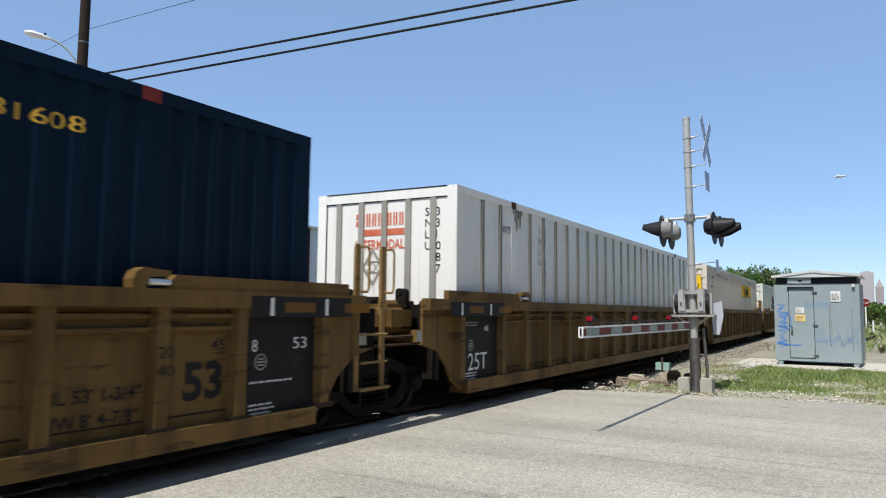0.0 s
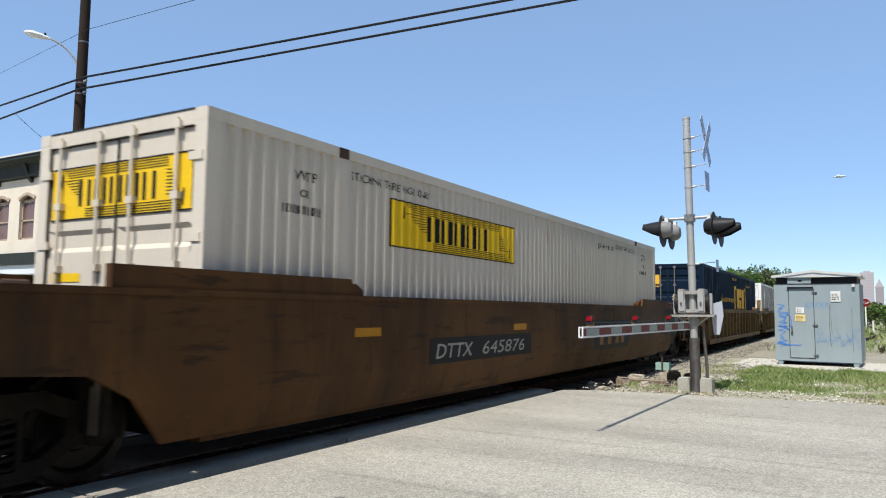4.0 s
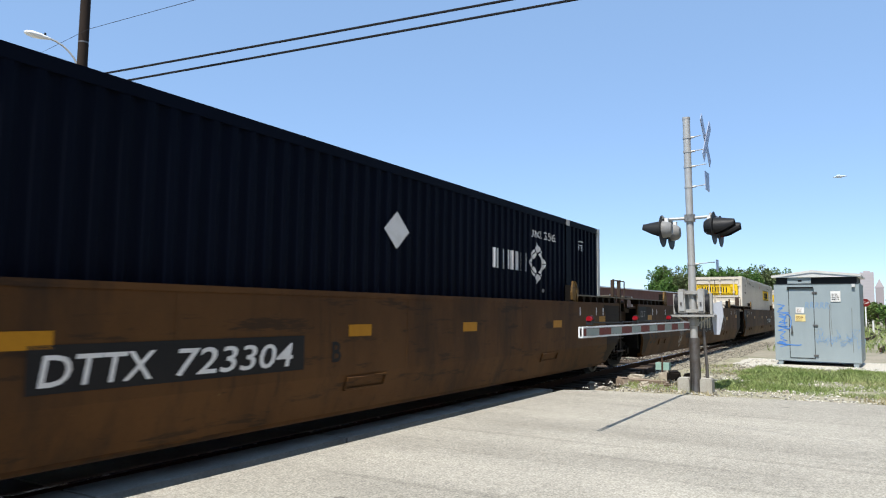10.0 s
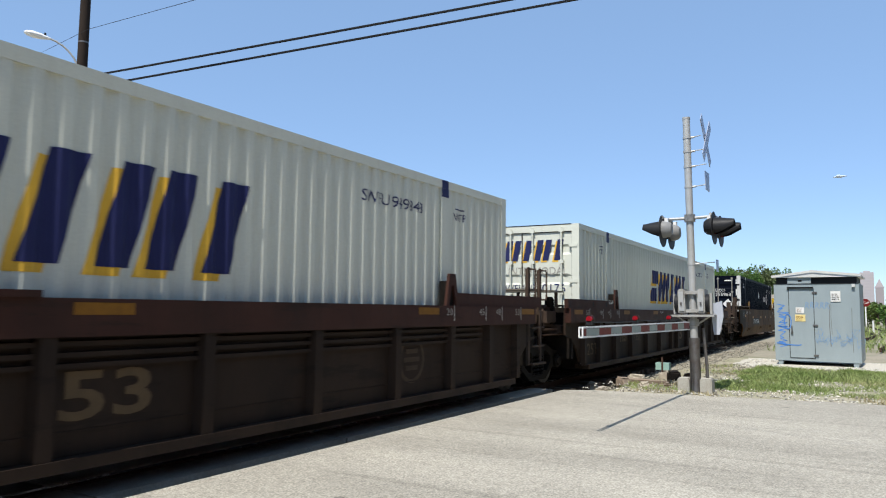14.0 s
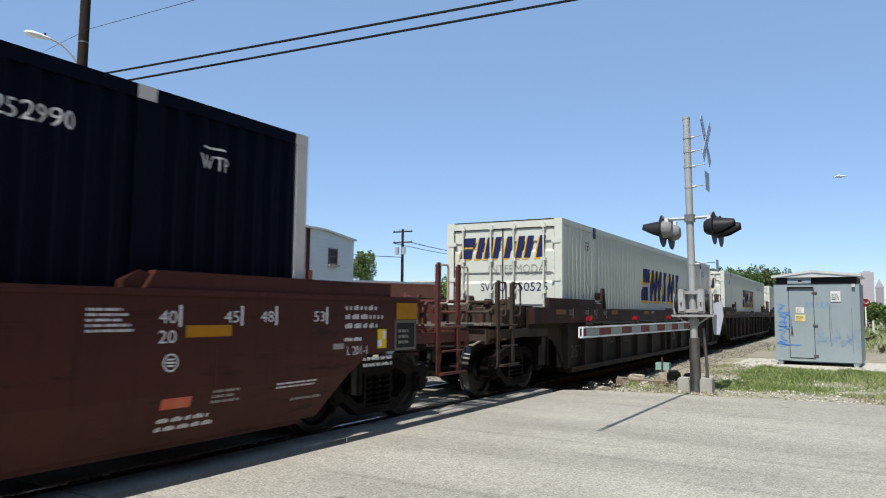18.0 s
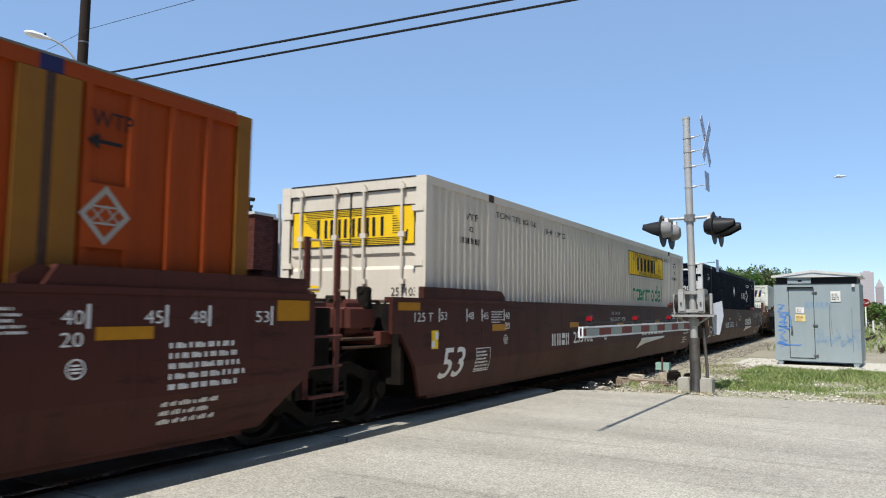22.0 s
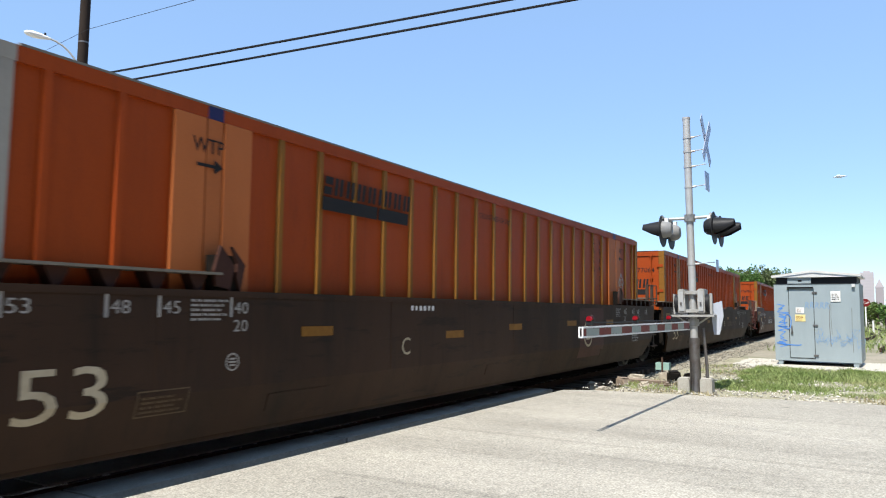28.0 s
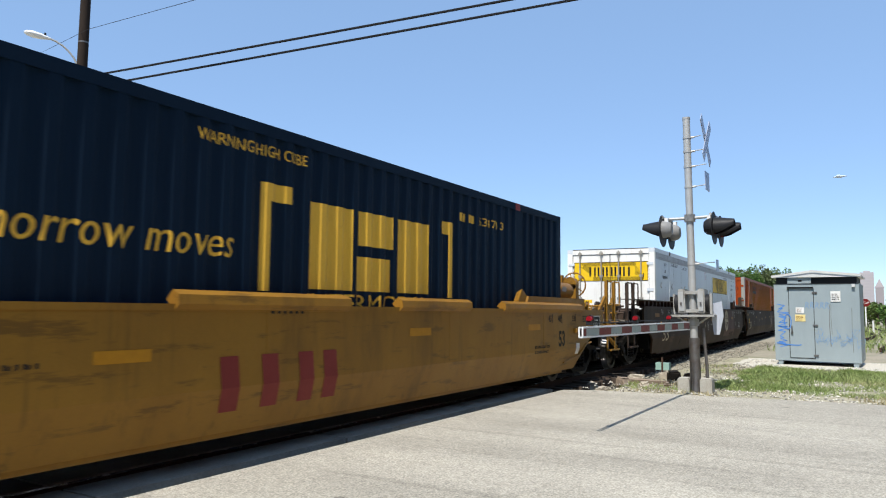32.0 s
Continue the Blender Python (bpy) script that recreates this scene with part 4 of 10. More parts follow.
def car_end(root, e, paint, gear, top=1.9, low=0.56):
    """The platform over the outer truck; e: -1 at the tail, 1 at the head."""
    def X(lon):
        return (lon - MID) if e < 0 else -(lon - MID)
    def bx(bm, a, b, y0, y1, z0, z1):
        p, q = X(a), X(b)
        return box(bm, min(p, q), max(p, q), y0, y1, z0, z1)
    bm = B()
    bx(bm, -3.35, -0.1, -0.28, 0.28, 0.78, 1.12)
    bx(bm, -1.05, -0.15, -1.25, 1.25, 0.98, 1.14)
    part("center_sill", bm, paint, root)
    part("end_sill", bx(B(), -3.46, -3.34, -1.38, 1.38, 0.92, 1.14), paint, root)
    part("end_step", bx(bx(B(), -3.66, -3.62, -1.36, 1.36, 1.2, 1.23), -3.54, -3.5, -1.36, 1.36, 1.2, 1.23), M_BOARD, root)
    bm = B()
    for k in range(7):
        bx(bm, -3.34 + 0.075 * k, -3.315 + 0.075 * k, -1.38, 1.38, 1.2, 1.235)
    bx(bm, -3.34, -2.87, -1.4, -1.37, 1.19, 1.235)
    part("platform_deck", bm, M_BOARD, root, "steel grating walkway")
    part("platform_deck", bx(B(), -2.86, -0.95, 0.6, 1.1, 1.2, 1.23), M_BOARD, root)
    bm = bx(B(), -1.95, -1.0, -1.2, 1.2, 1.14, 1.52)
    bmesh.ops.bevel(bm, geom=bm.edges[:], offset=0.07, segments=3, affect="EDGES")
    part("end_box", bm, paint, root, "", True)
    # draft gear housing between the sills, with its sloping plates
    for y in (-0.45, 0.45):
        part("draft_plate", prism(B(), [(X(-3.75), 1.12), (X(-3.3), 1.16), (X(-3.3), 0.86), (X(-3.55), 0.82)], y - 0.03, y + 0.03), paint, root)
    for y in (-1.0, 1.0):
        if gear:
            part("step_brace", bar(B(), (X(-3.75), y * 0.9, 1.0), (X(-3.16), y * 1.42, low + 0.06), 0.05, 0.07), paint, root)
        if gear:
            part("brace", bar(B(), (X(-2.55), y * 1.36, 1.2), (X(-3.06), y * 1.38, min(top - 0.25, 1.75)), 0.05, 0.08), paint, root)
            part("brace", bar(B(), (X(-1.95), y * 1.3, 1.2), (X(-2.48), y * 1.38, min(top - 0.25, 1.75)), 0.05, 0.08), paint, root)
        part("side_sill", bar(B(), (X(-3.38), y * 1.36, 1.06), (X(-1.0), y * 1.36, 1.06), 0.06, 0.14), paint, root)
        ladder(root, min(X(-3.1), X(-2.55)), max(X(-3.1), X(-2.55)), y * 1.41, low, top, paint)
    for y in (-1.36, 1.36, -0.5):
        # expanded metal guards, checkered
        bm = B()
        for i in range(9):
            for j in range(6):
                if (i + j) % 2:
                    bx(bm, -2.42 + 0.07 * i, -2.35 + 0.07 * i, y * 0.96 - 0.006, y * 0.96 + 0.006, 1.02 + 0.075 * j, 1.095 + 0.075 * j)
        bx(bm, -2.44, -1.77, y * 0.96 - 0.012, y * 0.96 + 0.012, 1.47, 1.5)
        bx(bm, -2.44, -1.77, y * 0.96 - 0.012, y * 0.96 + 0.012, 0.99, 1.02)
        part("mesh_guard", bm, paint, root)
    for z in (1.4, 1.56):
        part("end_rail", rod(B(), (X(-3.36), -1.38, z), (X(-3.36), 1.38, z), 0.022, 6), paint, root)
    bm = B()
    rod(bm, (X(-3.3), 0, 0.72), (X(-3.72), 0, 0.72), 0.11, 10)
    bx(bm, -3.9, -3.64, -0.14, 0.16, 0.58, 0.88)
    part("coupler", bm, M_RUST, root, "rusty knuckle coupler")
    for y, d in ((-0.32, 0.0), (0.42, 0.14)):
        part("brake_hose", pipe(B(), [(X(-3.3), y, 0.86), (X(-3.4), y, 0.6), (X(-3.52), y, 0.36 + d), (X(-3.7), y + 0.02, 0.24 + d), (X(-3.92), y + 0.04, 0.22 + d), (X(-4.1), y + 0.06, 0.32 + d)], 0.034, 8), P_RUBBER, root)
    part("cut_lever", pipe(B(), [(X(-3.5), -1.32, 0.98), (X(-3.56), -1.2, 0.9), (X(-3.56), -0.3, 0.88), (X(-3.7), -0.1, 0.92)], 0.016, 6), M_WORNRAIL, root)
    end_clutter(root, X, paint, -3.2, -1.0, int(abs(root.matrix_basis[0][3]) + 7 * e))
    # pipes, rods and a brake cylinder below the deck
    bm = B()
    rod(bm, (X(-3.3), -0.62, 0.95), (X(-0.4), -0.62, 0.9), 0.03, 6)
    rod(bm, (X(-2.9), -1.15, 1.1), (X(-0.4), -1.15, 1.02), 0.022, 6)
    rod(bm, (X(-2.7), -0.95, 0.88), (X(-0.9), -0.9, 0.98), 0.026, 6)
    part("brake_pipe", bm, M_RUST, root)
    part("brake_cylinder", rod(rod(B(), (X(-2.95), -0.85, 0.96), (X(-2.45), -0.85, 0.96), 0.13, 12), (X(-2.45), -0.85, 0.96), (X(-1.9), -0.85, 0.94), 0.03, 6), M_BLACK, root)
    # black filler plate, added to stop light showing under the platform
    part("bulkhead", bx(B(), -0.95, -0.88, -1.36, 1.36, 0.45, 1.5), M_BLACK, root)
    if gear:
        brake_gear_at(root, X, paint, e)
    truck(root, X(-1.67))


M_WORNRAIL = mat("worn_pale_grab_iron", (0.3, 0.25, 0.19), 0.6, 0, (0.17, 0.12, 0.09), 0.6, 6)


def end_clutter(root, X, paint, a, b, seed):
    """Valves, pipes, levers and brackets that crowd an end platform."""
    rnd = random.Random(seed)
    for k in range(18):
        lon, y, z = rnd.uniform(a, b), rnd.uniform(-1.2, 0.55), 1.18
        x = X(lon)
        m = (paint, M_RUST, M_BLACK)[k % 3]
        if k % 4 == 0:
            h = rnd.uniform(0.2, 0.5)
            bm = rod(B(), (x, y, z), (x, y, z + h), rnd.uniform(0.05, 0.1), 10)
            rod(bm, (x - 0.1, y, z + h), (x + 0.1, y, z + h), 0.05, 8)
            rod(bm, (x, y - 0.09, z + h * 0.6), (x, y + 0.09, z + h * 0.6), 0.06, 8)
            part("valve", bm, m, root, "", True)
        elif k % 4 == 1:
            w = rnd.uniform(0.3, 0.8)
            part("pipe_run", pipe(B(), [(x, y, z - 0.1), (x, y, z + 0.25), (x + 0.08, y, z + 0.36), (x + w, y, z + 0.36), (x + w + 0.06, y, z + 0.25), (x + w + 0.06, y, z - 0.05)], 0.022, 6), m, root)
        elif k % 4 == 2:
            bm = box(B(), x - 0.09, x + 0.09, y - 0.11, y + 0.11, z - 0.02, z + rnd.uniform(0.16, 0.42))
            bmesh.ops.bevel(bm, geom=bm.edges[:], offset=0.02, segments=1, affect="EDGES")
            part("valve_box", bm, m, root)
        else:
            part("lever", bar(B(), (x, y, z), (x + rnd.uniform(-0.35, 0.35), y + rnd.uniform(-0.1, 0.1), z + rnd.uniform(0.3, 0.6)), 0.03, 0.06), m, root)


def brake_gear_at(root, X, paint, e):
    """The air tank and the hand brake on its column; at a tail they stand further out than at a head."""
    x, xs, yt, yw = (X(-2.5), X(-3.2), 0.05, -0.25) if e < 0 else (X(-1.3), X(-2.55), -0.75, -0.55)
    bm = B()
    rod(bm, (x - 0.42, yt, 1.86), (x + 0.42, yt, 1.86), 0.18, 18)
    for d0, d1, r0, r1 in ((0.42, 0.455, 0.18, 0.166), (0.455, 0.485, 0.166, 0.135), (0.485, 0.505, 0.135, 0.08)):
        rod(bm, (x + d0, yt, 1.86), (x + d1, yt, 1.86), r0, 18, r1)
        rod(bm, (x - d1, yt, 1.86), (x - d0, yt, 1.86), r1, 18, r0)
    tank = part("air_tank", bm, paint, root, "cylindrical air brake tank", True)
    mark("tank_label", side_at(rects((-0.12, 0.12, 0, 0.1)), x - 0.15, 1.84, yt - 0.183), M_GREYMARK, tank)
    for d in (-0.25, 0.25):
        part("tank_bracket", box(B(), x + d - 0.03, x + d + 0.03, yt - 0.1, yt + 0.1, 1.2, 1.7), M_BLACK, root)
    part("reservoir", box(B(), x - 0.45, x + 0.4, yt + 0.05, yt + 0.5, 1.22, 1.66), M_BLACK, root)
    bm = B()
    n = 20
    o = 1 if xs > X(0) else -1
    zc = 2.04
    for i in range(n):
        a, b = 2 * math.pi * i / n, 2 * math.pi * (i + 1) / n
        rod(bm, (xs + 0.22 * o, yw + 0.28 * math.cos(a), zc + 0.28 * math.sin(a)), (xs + 0.22 * o, yw + 0.28 * math.cos(b), zc + 0.28 * math.sin(b)), 0.017, 6)
    for k in range(5):
        a = 2 * math.pi * k / 5
        rod(bm, (xs + 0.12 * o, yw, zc), (xs + 0.22 * o, yw + 0.28 * math.cos(a), zc + 0.28 * math.sin(a)), 0.013, 6)
    part("brake_wheel", bm, paint, root, "round spoked hand brake wheel")
    bm = B()
    rod(bm, (xs - 0.1, yw, zc), (xs + 0.1, yw, zc), 0.17, 16)
    box(bm, xs - 0.1, xs + 0.1, yw - 0.16, yw + 0.16, 1.7, zc)
    part("brake_housing", bm, paint, root)
    bm = box(B(), xs - 0.06, xs + 0.06, yw - 0.13, yw + 0.13, 1.1, 1.72)
    box(bm, xs - 0.16, xs - 0.06, yw + 0.14, yw + 0.24, 0.95, 2.25)
    rod(bm, (xs, yw, 1.4), (xs, -1.3, 1.3), 0.03, 6)
    rod(bm, (xs + 0.1, yw - 0.08, 1.75), (xs + 0.3, yw - 0.08, 1.2), 0.02, 6)
    part("brake_column", bm, M_BLACK if e < 0 else paint, root)


def joint_end(root, e, paint, with_truck, posts, high, cut=0.0):
    """An inner end, which rests on the truck that it shares with the next unit."""
    def X(lon):
        return (lon - MID) if e < 0 else -(lon - MID) - cut
    def bx(bm, a, b, y0, y1, z0, z1):
        p, q = X(a), X(b)
        return box(bm, min(p, q), max(p, q), y0, y1, z0, z1)
    bm = B()
    bx(bm, -1.55, -0.1, -0.34, 0.34, 0.82, 1.14)
    bx(bm, -0.95, -0.15, -1.25, 1.25, 1.0, 1.16)
    part("center_sill", bm, paint, root)
    bm = bx(B(), -1.5, -0.88, -1.15, 1.15, 1.14, 1.5)
    bmesh.ops.bevel(bm, geom=bm.edges[:], offset=0.07, segments=3, affect="EDGES")
    part("end_box", bm, paint, root, "", True)
    part("brake_hose", pipe(B(), [(X(-0.95), -0.9, 1.3), (X(-1.3), -0.95, 1.12), (X(-1.7), -0.8, 0.98), (X(-2.1), -0.7, 1.05)], 0.022, 7), P_RUBBER, root)
    bm = B()
    for z in (0.98, 1.08):
        rod(bm, (X(-1.55), -1.12, z), (X(-0.3), -1.2, z), 0.02, 6)
    part("brake_pipe", bm, M_RUST, root)
    # black filler plate, added to stop light showing through the joint
    part("bulkhead", bx(B(), -0.7, -0.62, -1.38, 1.38, 0.5, 1.5), M_BLACK, root)
    end_clutter(root, X, paint, -1.5, -0.5, 5 + e)
    for y in (-0.9, 0.9):
        part("brace", bar(B(), (X(-1.6), y * 0.6, 1.02), (X(-0.9), y, 1.2), 0.09, 0.12), paint, root)
    if high:
        part("cross_walkway", bx(B(), -1.62, -0.95, -1.3, 1.3, 1.79, 1.82), M_BOARD, root, "thin steel cross walkway")
        for y in (-1.2, -0.4, 0.4, 1.2):
            part("walkway_leg", bx(B(), -1.1, -1.04, y - 0.025, y + 0.025, 1.5, 1.79), paint, root)
    if posts:
        for y in (-1.36, 1.36):
            ladder(root, X(-0.78), X(-1.28), y, 0.5, 2.18, paint)
            part("platform_side", bx(B(), -1.32, -0.72, min(y * 0.9, y * 0.78), max(y * 0.9, y * 0.78), 0.72, 1.44), M_BLACK, root, "black grimy platform side plate")
    if with_truck:
        truck(root, X(-1.67))
        bm = B()
        rod(bm, (X(-1.67) - 0.25, 0, 0.98), (X(-1.67) + 0.25, 0, 0.98), 0.3, 12)
        part("articulated_joint", bm, M_BLACK, root)


def well_unit(label, style, paint, tail="joint", head="joint", rail_paint=None, guide=None, z_top=1.58, guide_paint=None, guide_kind="plate", guide_h=0.36, end_paint=None, head_over=0.0, foot_t=0.35, foot_h=0.3, top_t=1.9, top_h=1.9, cut=0.0):
    """One unit of a well car; the ends are 'joint', or 'end' with its platform, or 'gear' with the hand brake too."""
    root = thing("well_car", label, "freight car", "train")
    et, el = (1.04 if tail == "joint" else 1.85), (0.78 - cut if head == "joint" else 1.85 + head_over)
    if style == "smooth":
        SLOPED.add(root.name)
    gp = rail_paint or paint
    for s in (-1, 1):
        yo = s * HALF
        if style == "smooth":
            bm = lean_in(prism(B(), wall_outline(et, el, z_top, False, tail, head, foot_t, foot_h), yo - s * 0.05, yo))
        else:
            bm = prism(B(), wall_outline(et, el, z_top - 0.05, True, tail, head, foot_t, foot_h), yo - s * 0.14, yo - s * 0.1)
        wall = part("side_wall", bm, paint, root)
        if style == "smooth":
            for x in (1.3, 4.6, 8.08, 11.55, 14.85):
                part("weld_seam", box(B(), x - MID - 0.008, x - MID + 0.008, min(yo, yo + s * 0.003), max(yo, yo + s * 0.003), CREASE + 0.02, z_top - 0.06), paint, wall)
        part("top_flange", box(B(), -et - MID, LEN + el - MID, min(yo - s * 0.12, yo + s * 0.012), max(yo - s * 0.12, yo + s * 0.012), z_top - 0.055 if style == "smooth" else 1.43 if style == "arch" else 1.21, z_top), gp if style != "smooth" else paint, root)
        part("bottom_sill", box(B(), -MID + 0.03, LEN - MID - 0.03, min(yo - s * 0.3, yo + s * (0.008 if style != "smooth" else -LEAN_IN - 0.03)), max(yo - s * 0.3, yo + s * (0.008 if style != "smooth" else -LEAN_IN - 0.03)), Z0 - 0.05, Z0 + (0.05 if style == "smooth" else 0.12 if style == "arch" else 0.04)), paint, root)
        if style in ("rib", "arch"):
            xs = [-0.12, 0.86, 2.02, 3.36, 4.83, 6.27, 7.7, 8.45, 9.88, 11.32, 12.79, 14.13, 15.29, 16.27] if style == "rib" else [-0.1, 1.24, 2.15, 3.15, 4.2, 5.12, 6.09, 7.08, 8.12, 9.15, 10.14, 11.18, 12.2, 13.28, 14.25, 15.1, 16.27]
            for x in xs:
                w_ = 0.075 if x == 8.12 else 0.0
                bm = prism_z(B(), [(x - MID - 0.09 - w_, yo - s * 0.1), (x - MID - 0.06 - w_, yo - s * 0.004), (x - MID + 0.06 + w_, yo - s * 0.004), (x - MID + 0.09 + w_, yo - s * 0.1)], Z0 + (0.12 if style == "arch" else 0.04), 1.43 if style == "arch" else 1.21)
                part("side_rib", bm, paint, wall)
                if style == "arch" and s < 0:
                    # thin dark brown strip across the foot of each near rib
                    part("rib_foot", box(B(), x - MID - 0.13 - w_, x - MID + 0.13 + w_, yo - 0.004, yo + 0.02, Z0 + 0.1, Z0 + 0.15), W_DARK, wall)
            if s < 0:
                # the crease line is a thin dark brown strip on a flat panel
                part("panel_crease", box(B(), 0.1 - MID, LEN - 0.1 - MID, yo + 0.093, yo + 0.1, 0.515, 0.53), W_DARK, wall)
            if style in ("arch", "rib"):
                for z in (1.25, 1.36) if style == "arch" else (1.16, 1.08, 1.0):
                    part("side_beam", box(B(), 1.3 - MID, 15.05 - MID, min(yo - s * 0.105, yo - s * 0.05), max(yo - s * 0.105, yo - s * 0.05), z - 0.018, z + 0.018), paint, wall)
        # raised container guides at the ends
        a, b, zg = guide or (-0.2, 2.05, 1.75)
        if style == "arch":
            a = -0.5
        ht, hh = (a if tail != "joint" else max(a, -0.3 if paint is W_RED else -1.6)), (a if head != "joint" else max(a, -0.65 if paint is W_RED else -1.6))
        for p, q, d in ((ht, b, 1), (LEN - b, LEN - hh, -1)):
            if guide_kind == "plate":
                out = [(p, z_top), (q, z_top), (q - (0.1 if d > 0 else 0), zg), (p + (0.1 if d < 0 else 0), zg)]
                part("guide_plate", prism(B(), [(x - MID, z) for x, z in out], min(yo - s * 0.1, yo - s * 0.02), max(yo - s * 0.1, yo - s * 0.02)), gp, root)
                continue
            part("running_board", box(B(), p - MID, q - MID, min(yo - s * 0.3, yo + s * 0.01), max(yo - s * 0.3, yo + s * 0.01), zg - 0.022, zg), M_BOARD, root, "thin steel running board")
            x = p + 0.12
            while x < q - 0.1:
                if -et < x < LEN + el:
                    bm = prism(B(), [(x - 0.03 - MID, z_top), (x + 0.03 - MID, z_top), (x + 0.1 - MID, zg - 0.023), (x - 0.1 - MID, zg - 0.023)], min(yo - s * 0.26, yo - s * 0.06), max(yo - s * 0.26, yo - s * 0.06))
                    part("board_bracket", bm, W_DARK if paint is W_BROWN else gp, root)
                x += 0.42
        for lon, d in ((2.05, 1), (LEN - 2.05, -1)):
            if guide_kind == "board":
                two = ([(-0.18, 0.19), (-0.11, 0.41), (0.05, 0.24), (0.0, 0.0), (-0.03, 0.03), (-0.16, 0.05)], [(0.02, 0.41), (0.18, 0.25), (0.13, 0.0), (0.08, 0.14), (0.09, 0.26)])
                for out in two:
                    out = [(lon - MID + x, z_top - 0.01 + z) for x, z in out]
                    part("container_guide", prism(B(), out, min(yo - s * 0.05, yo - s * 0.01), max(yo - s * 0.05, yo - s * 0.01)), guide_paint or gp, root)
                part("guide_block", box(B(), lon - MID - 0.14, lon - MID + 0.14, min(yo - s * 0.05, yo - s * 0.17), max(yo - s * 0.05, yo - s * 0.17), z_top - 0.02, z_top + 0.32), M_BLACK, root)
                continue
            if style == "arch":
                out = [(0.17, -0.06), (0.18, 0.07), (0.15, 0.13), (0.08, 0.165), (-0.1, 0.15), (-0.17, 0.15), (-0.17, 0.1), (0.03, 0.09), (0.06, 0.02), (0.05, -0.06)]
                part("container_guide", prism(B(), [(lon - MID + d * x, z_top + z) for x, z in out], min(yo - s * 0.1, yo + s * 0.015), max(yo - s * 0.1, yo + s * 0.015)), guide_paint or gp, root)
                part("guide_roller", rod(B(), (lon - MID + d * 0.04, yo + s * 0.01, z_top + 0.05), (lon - MID - d * 0.16, yo + s * 0.01, z_top + 0.05), 0.03, 8), M_SHINE, root)
                continue
            if style == "rib":
                out = [(-0.17, -0.02), (-0.09, 0.42), (0.07, 0.42), (0.17, -0.02), (0.1, -0.02), (0.03, 0.26), (-0.03, 0.26), (-0.1, -0.02)]
                part("container_guide", prism(B(), [(lon - MID + x, z_top + 0.02 + z) for x, z in out], min(yo - s * 0.05, yo - s * 0.005), max(yo - s * 0.05, yo - s * 0.005)), gp, root)
                part("guide_block", box(B(), lon - MID - 0.1, lon - MID + 0.1, min(yo - s * 0.05, yo - s * 0.17), max(yo - s * 0.05, yo - s * 0.17), z_top - 0.02, z_top + 0.34), M_BLACK, root)
                continue
            bm = B()
            h_ = guide_h
            q = [(-0.17, 0.0, 0), (0.17, 0.0, 0), (0.17, 0.0, h_ * 0.45), (0.03, 0.0, h_), (-0.17, 0.0, h_ * 0.62)]
            a_ = [bm.verts.new((lon - MID + d * x, yo - s * 0.06, z_top + z)) for x, _, z in q]
            b_ = [bm.verts.new((lon - MID + d * x * 0.8, yo - s * (0.17 + 0.05 * (z < 0.1)), z_top + z * 0.8)) for x, _, z in q]
            bm.faces.new(a_)
            bm.faces.new(b_[::-1])
            for i_ in range(5):
                bm.faces.new((a_[i_], b_[i_], b_[(i_ + 1) % 5], a_[(i_ + 1) % 5]))
            part("container_guide", bm, guide_paint or gp, root)
    for x in (0.3, 1.98, 4.5, 8.077, 11.65, 14.17, 15.85):
        part("floor_beam", box(B(), x - MID - 0.2, x - MID + 0.2, -1.2 if style == "smooth" else -1.38, 1.2 if style == "smooth" else 1.38, 0.24, 0.36), M_BLACK, root)
    for x in (-0.14, LEN + 0.14):
        # black instead of the car's paint, to put the end's shade in
        part("bulkhead", box(B(), x - MID - 0.03, x - MID + 0.03, -1.33, 1.33, 0.36, 1.2), M_BLACK, root)
    # end fittings take the lighter paints that have sunlight in their colour
    ep = end_paint or (W_DUSTY if paint in (W_BROWN, W_MAROON, W_DARK) else W_REDLIT if paint is W_RED else paint)
    high = style != "arch" and paint is not W_RED
    if tail == "joint":
        joint_end(root, -1, ep, True, False, high)
    else:
        car_end(root, -1, ep, tail == "gear", top_t)
    if head == "joint":
        joint_end(root, 1, ep, False, True, high, cut)
    else:
        car_end(root, 1, ep, head == "gear", top_h)
    return root


def on_wall(root, name, bm, lon, z, material, label="", y=-HALF - 0.004):
    side_at(bm, lon - MID, z, y)
    if root.name in SLOPED:
        lean_in(bm)
    return mark(name, bm, material, root, label)


def stencils(root, col, y=-HALF - 0.004, z=1.3, seed=0, head=(-0.17, 0.58, 1.02, 1.7)):
    """Length marks over each end and lines of small print; head: the marks' places back from the head."""
    for d in (1, -1):
        for lon, word in zip((0.05, 0.82, 1.29, 2.05) if d > 0 else head, ("53", "48", "45", "40")):
            x = lon if d > 0 else LEN - lon
            on_wall(root, "length_mark", rects((0, 0.03, -0.03, 0.15)), x - (0 if d > 0 else 0.03), z, col, "", y)
            on_wall(root, "length_mark", letters(word, 0.11, 0.17), x + (0.05 if d > 0 else -0.22), z, col, "", y)
        x = 2.1 if d > 0 else LEN - head[3] - 0.22
        on_wall(root, "length_mark", letters("20", 0.11, 0.17), x, z - 0.16, col, "", y)
        on_wall(root, "small_print", small_print(0.42, 0.2, 5, seed + d), 1.62 if d > 0 else LEN - head[3] - 0.85, z - 0.06, col, "", y)


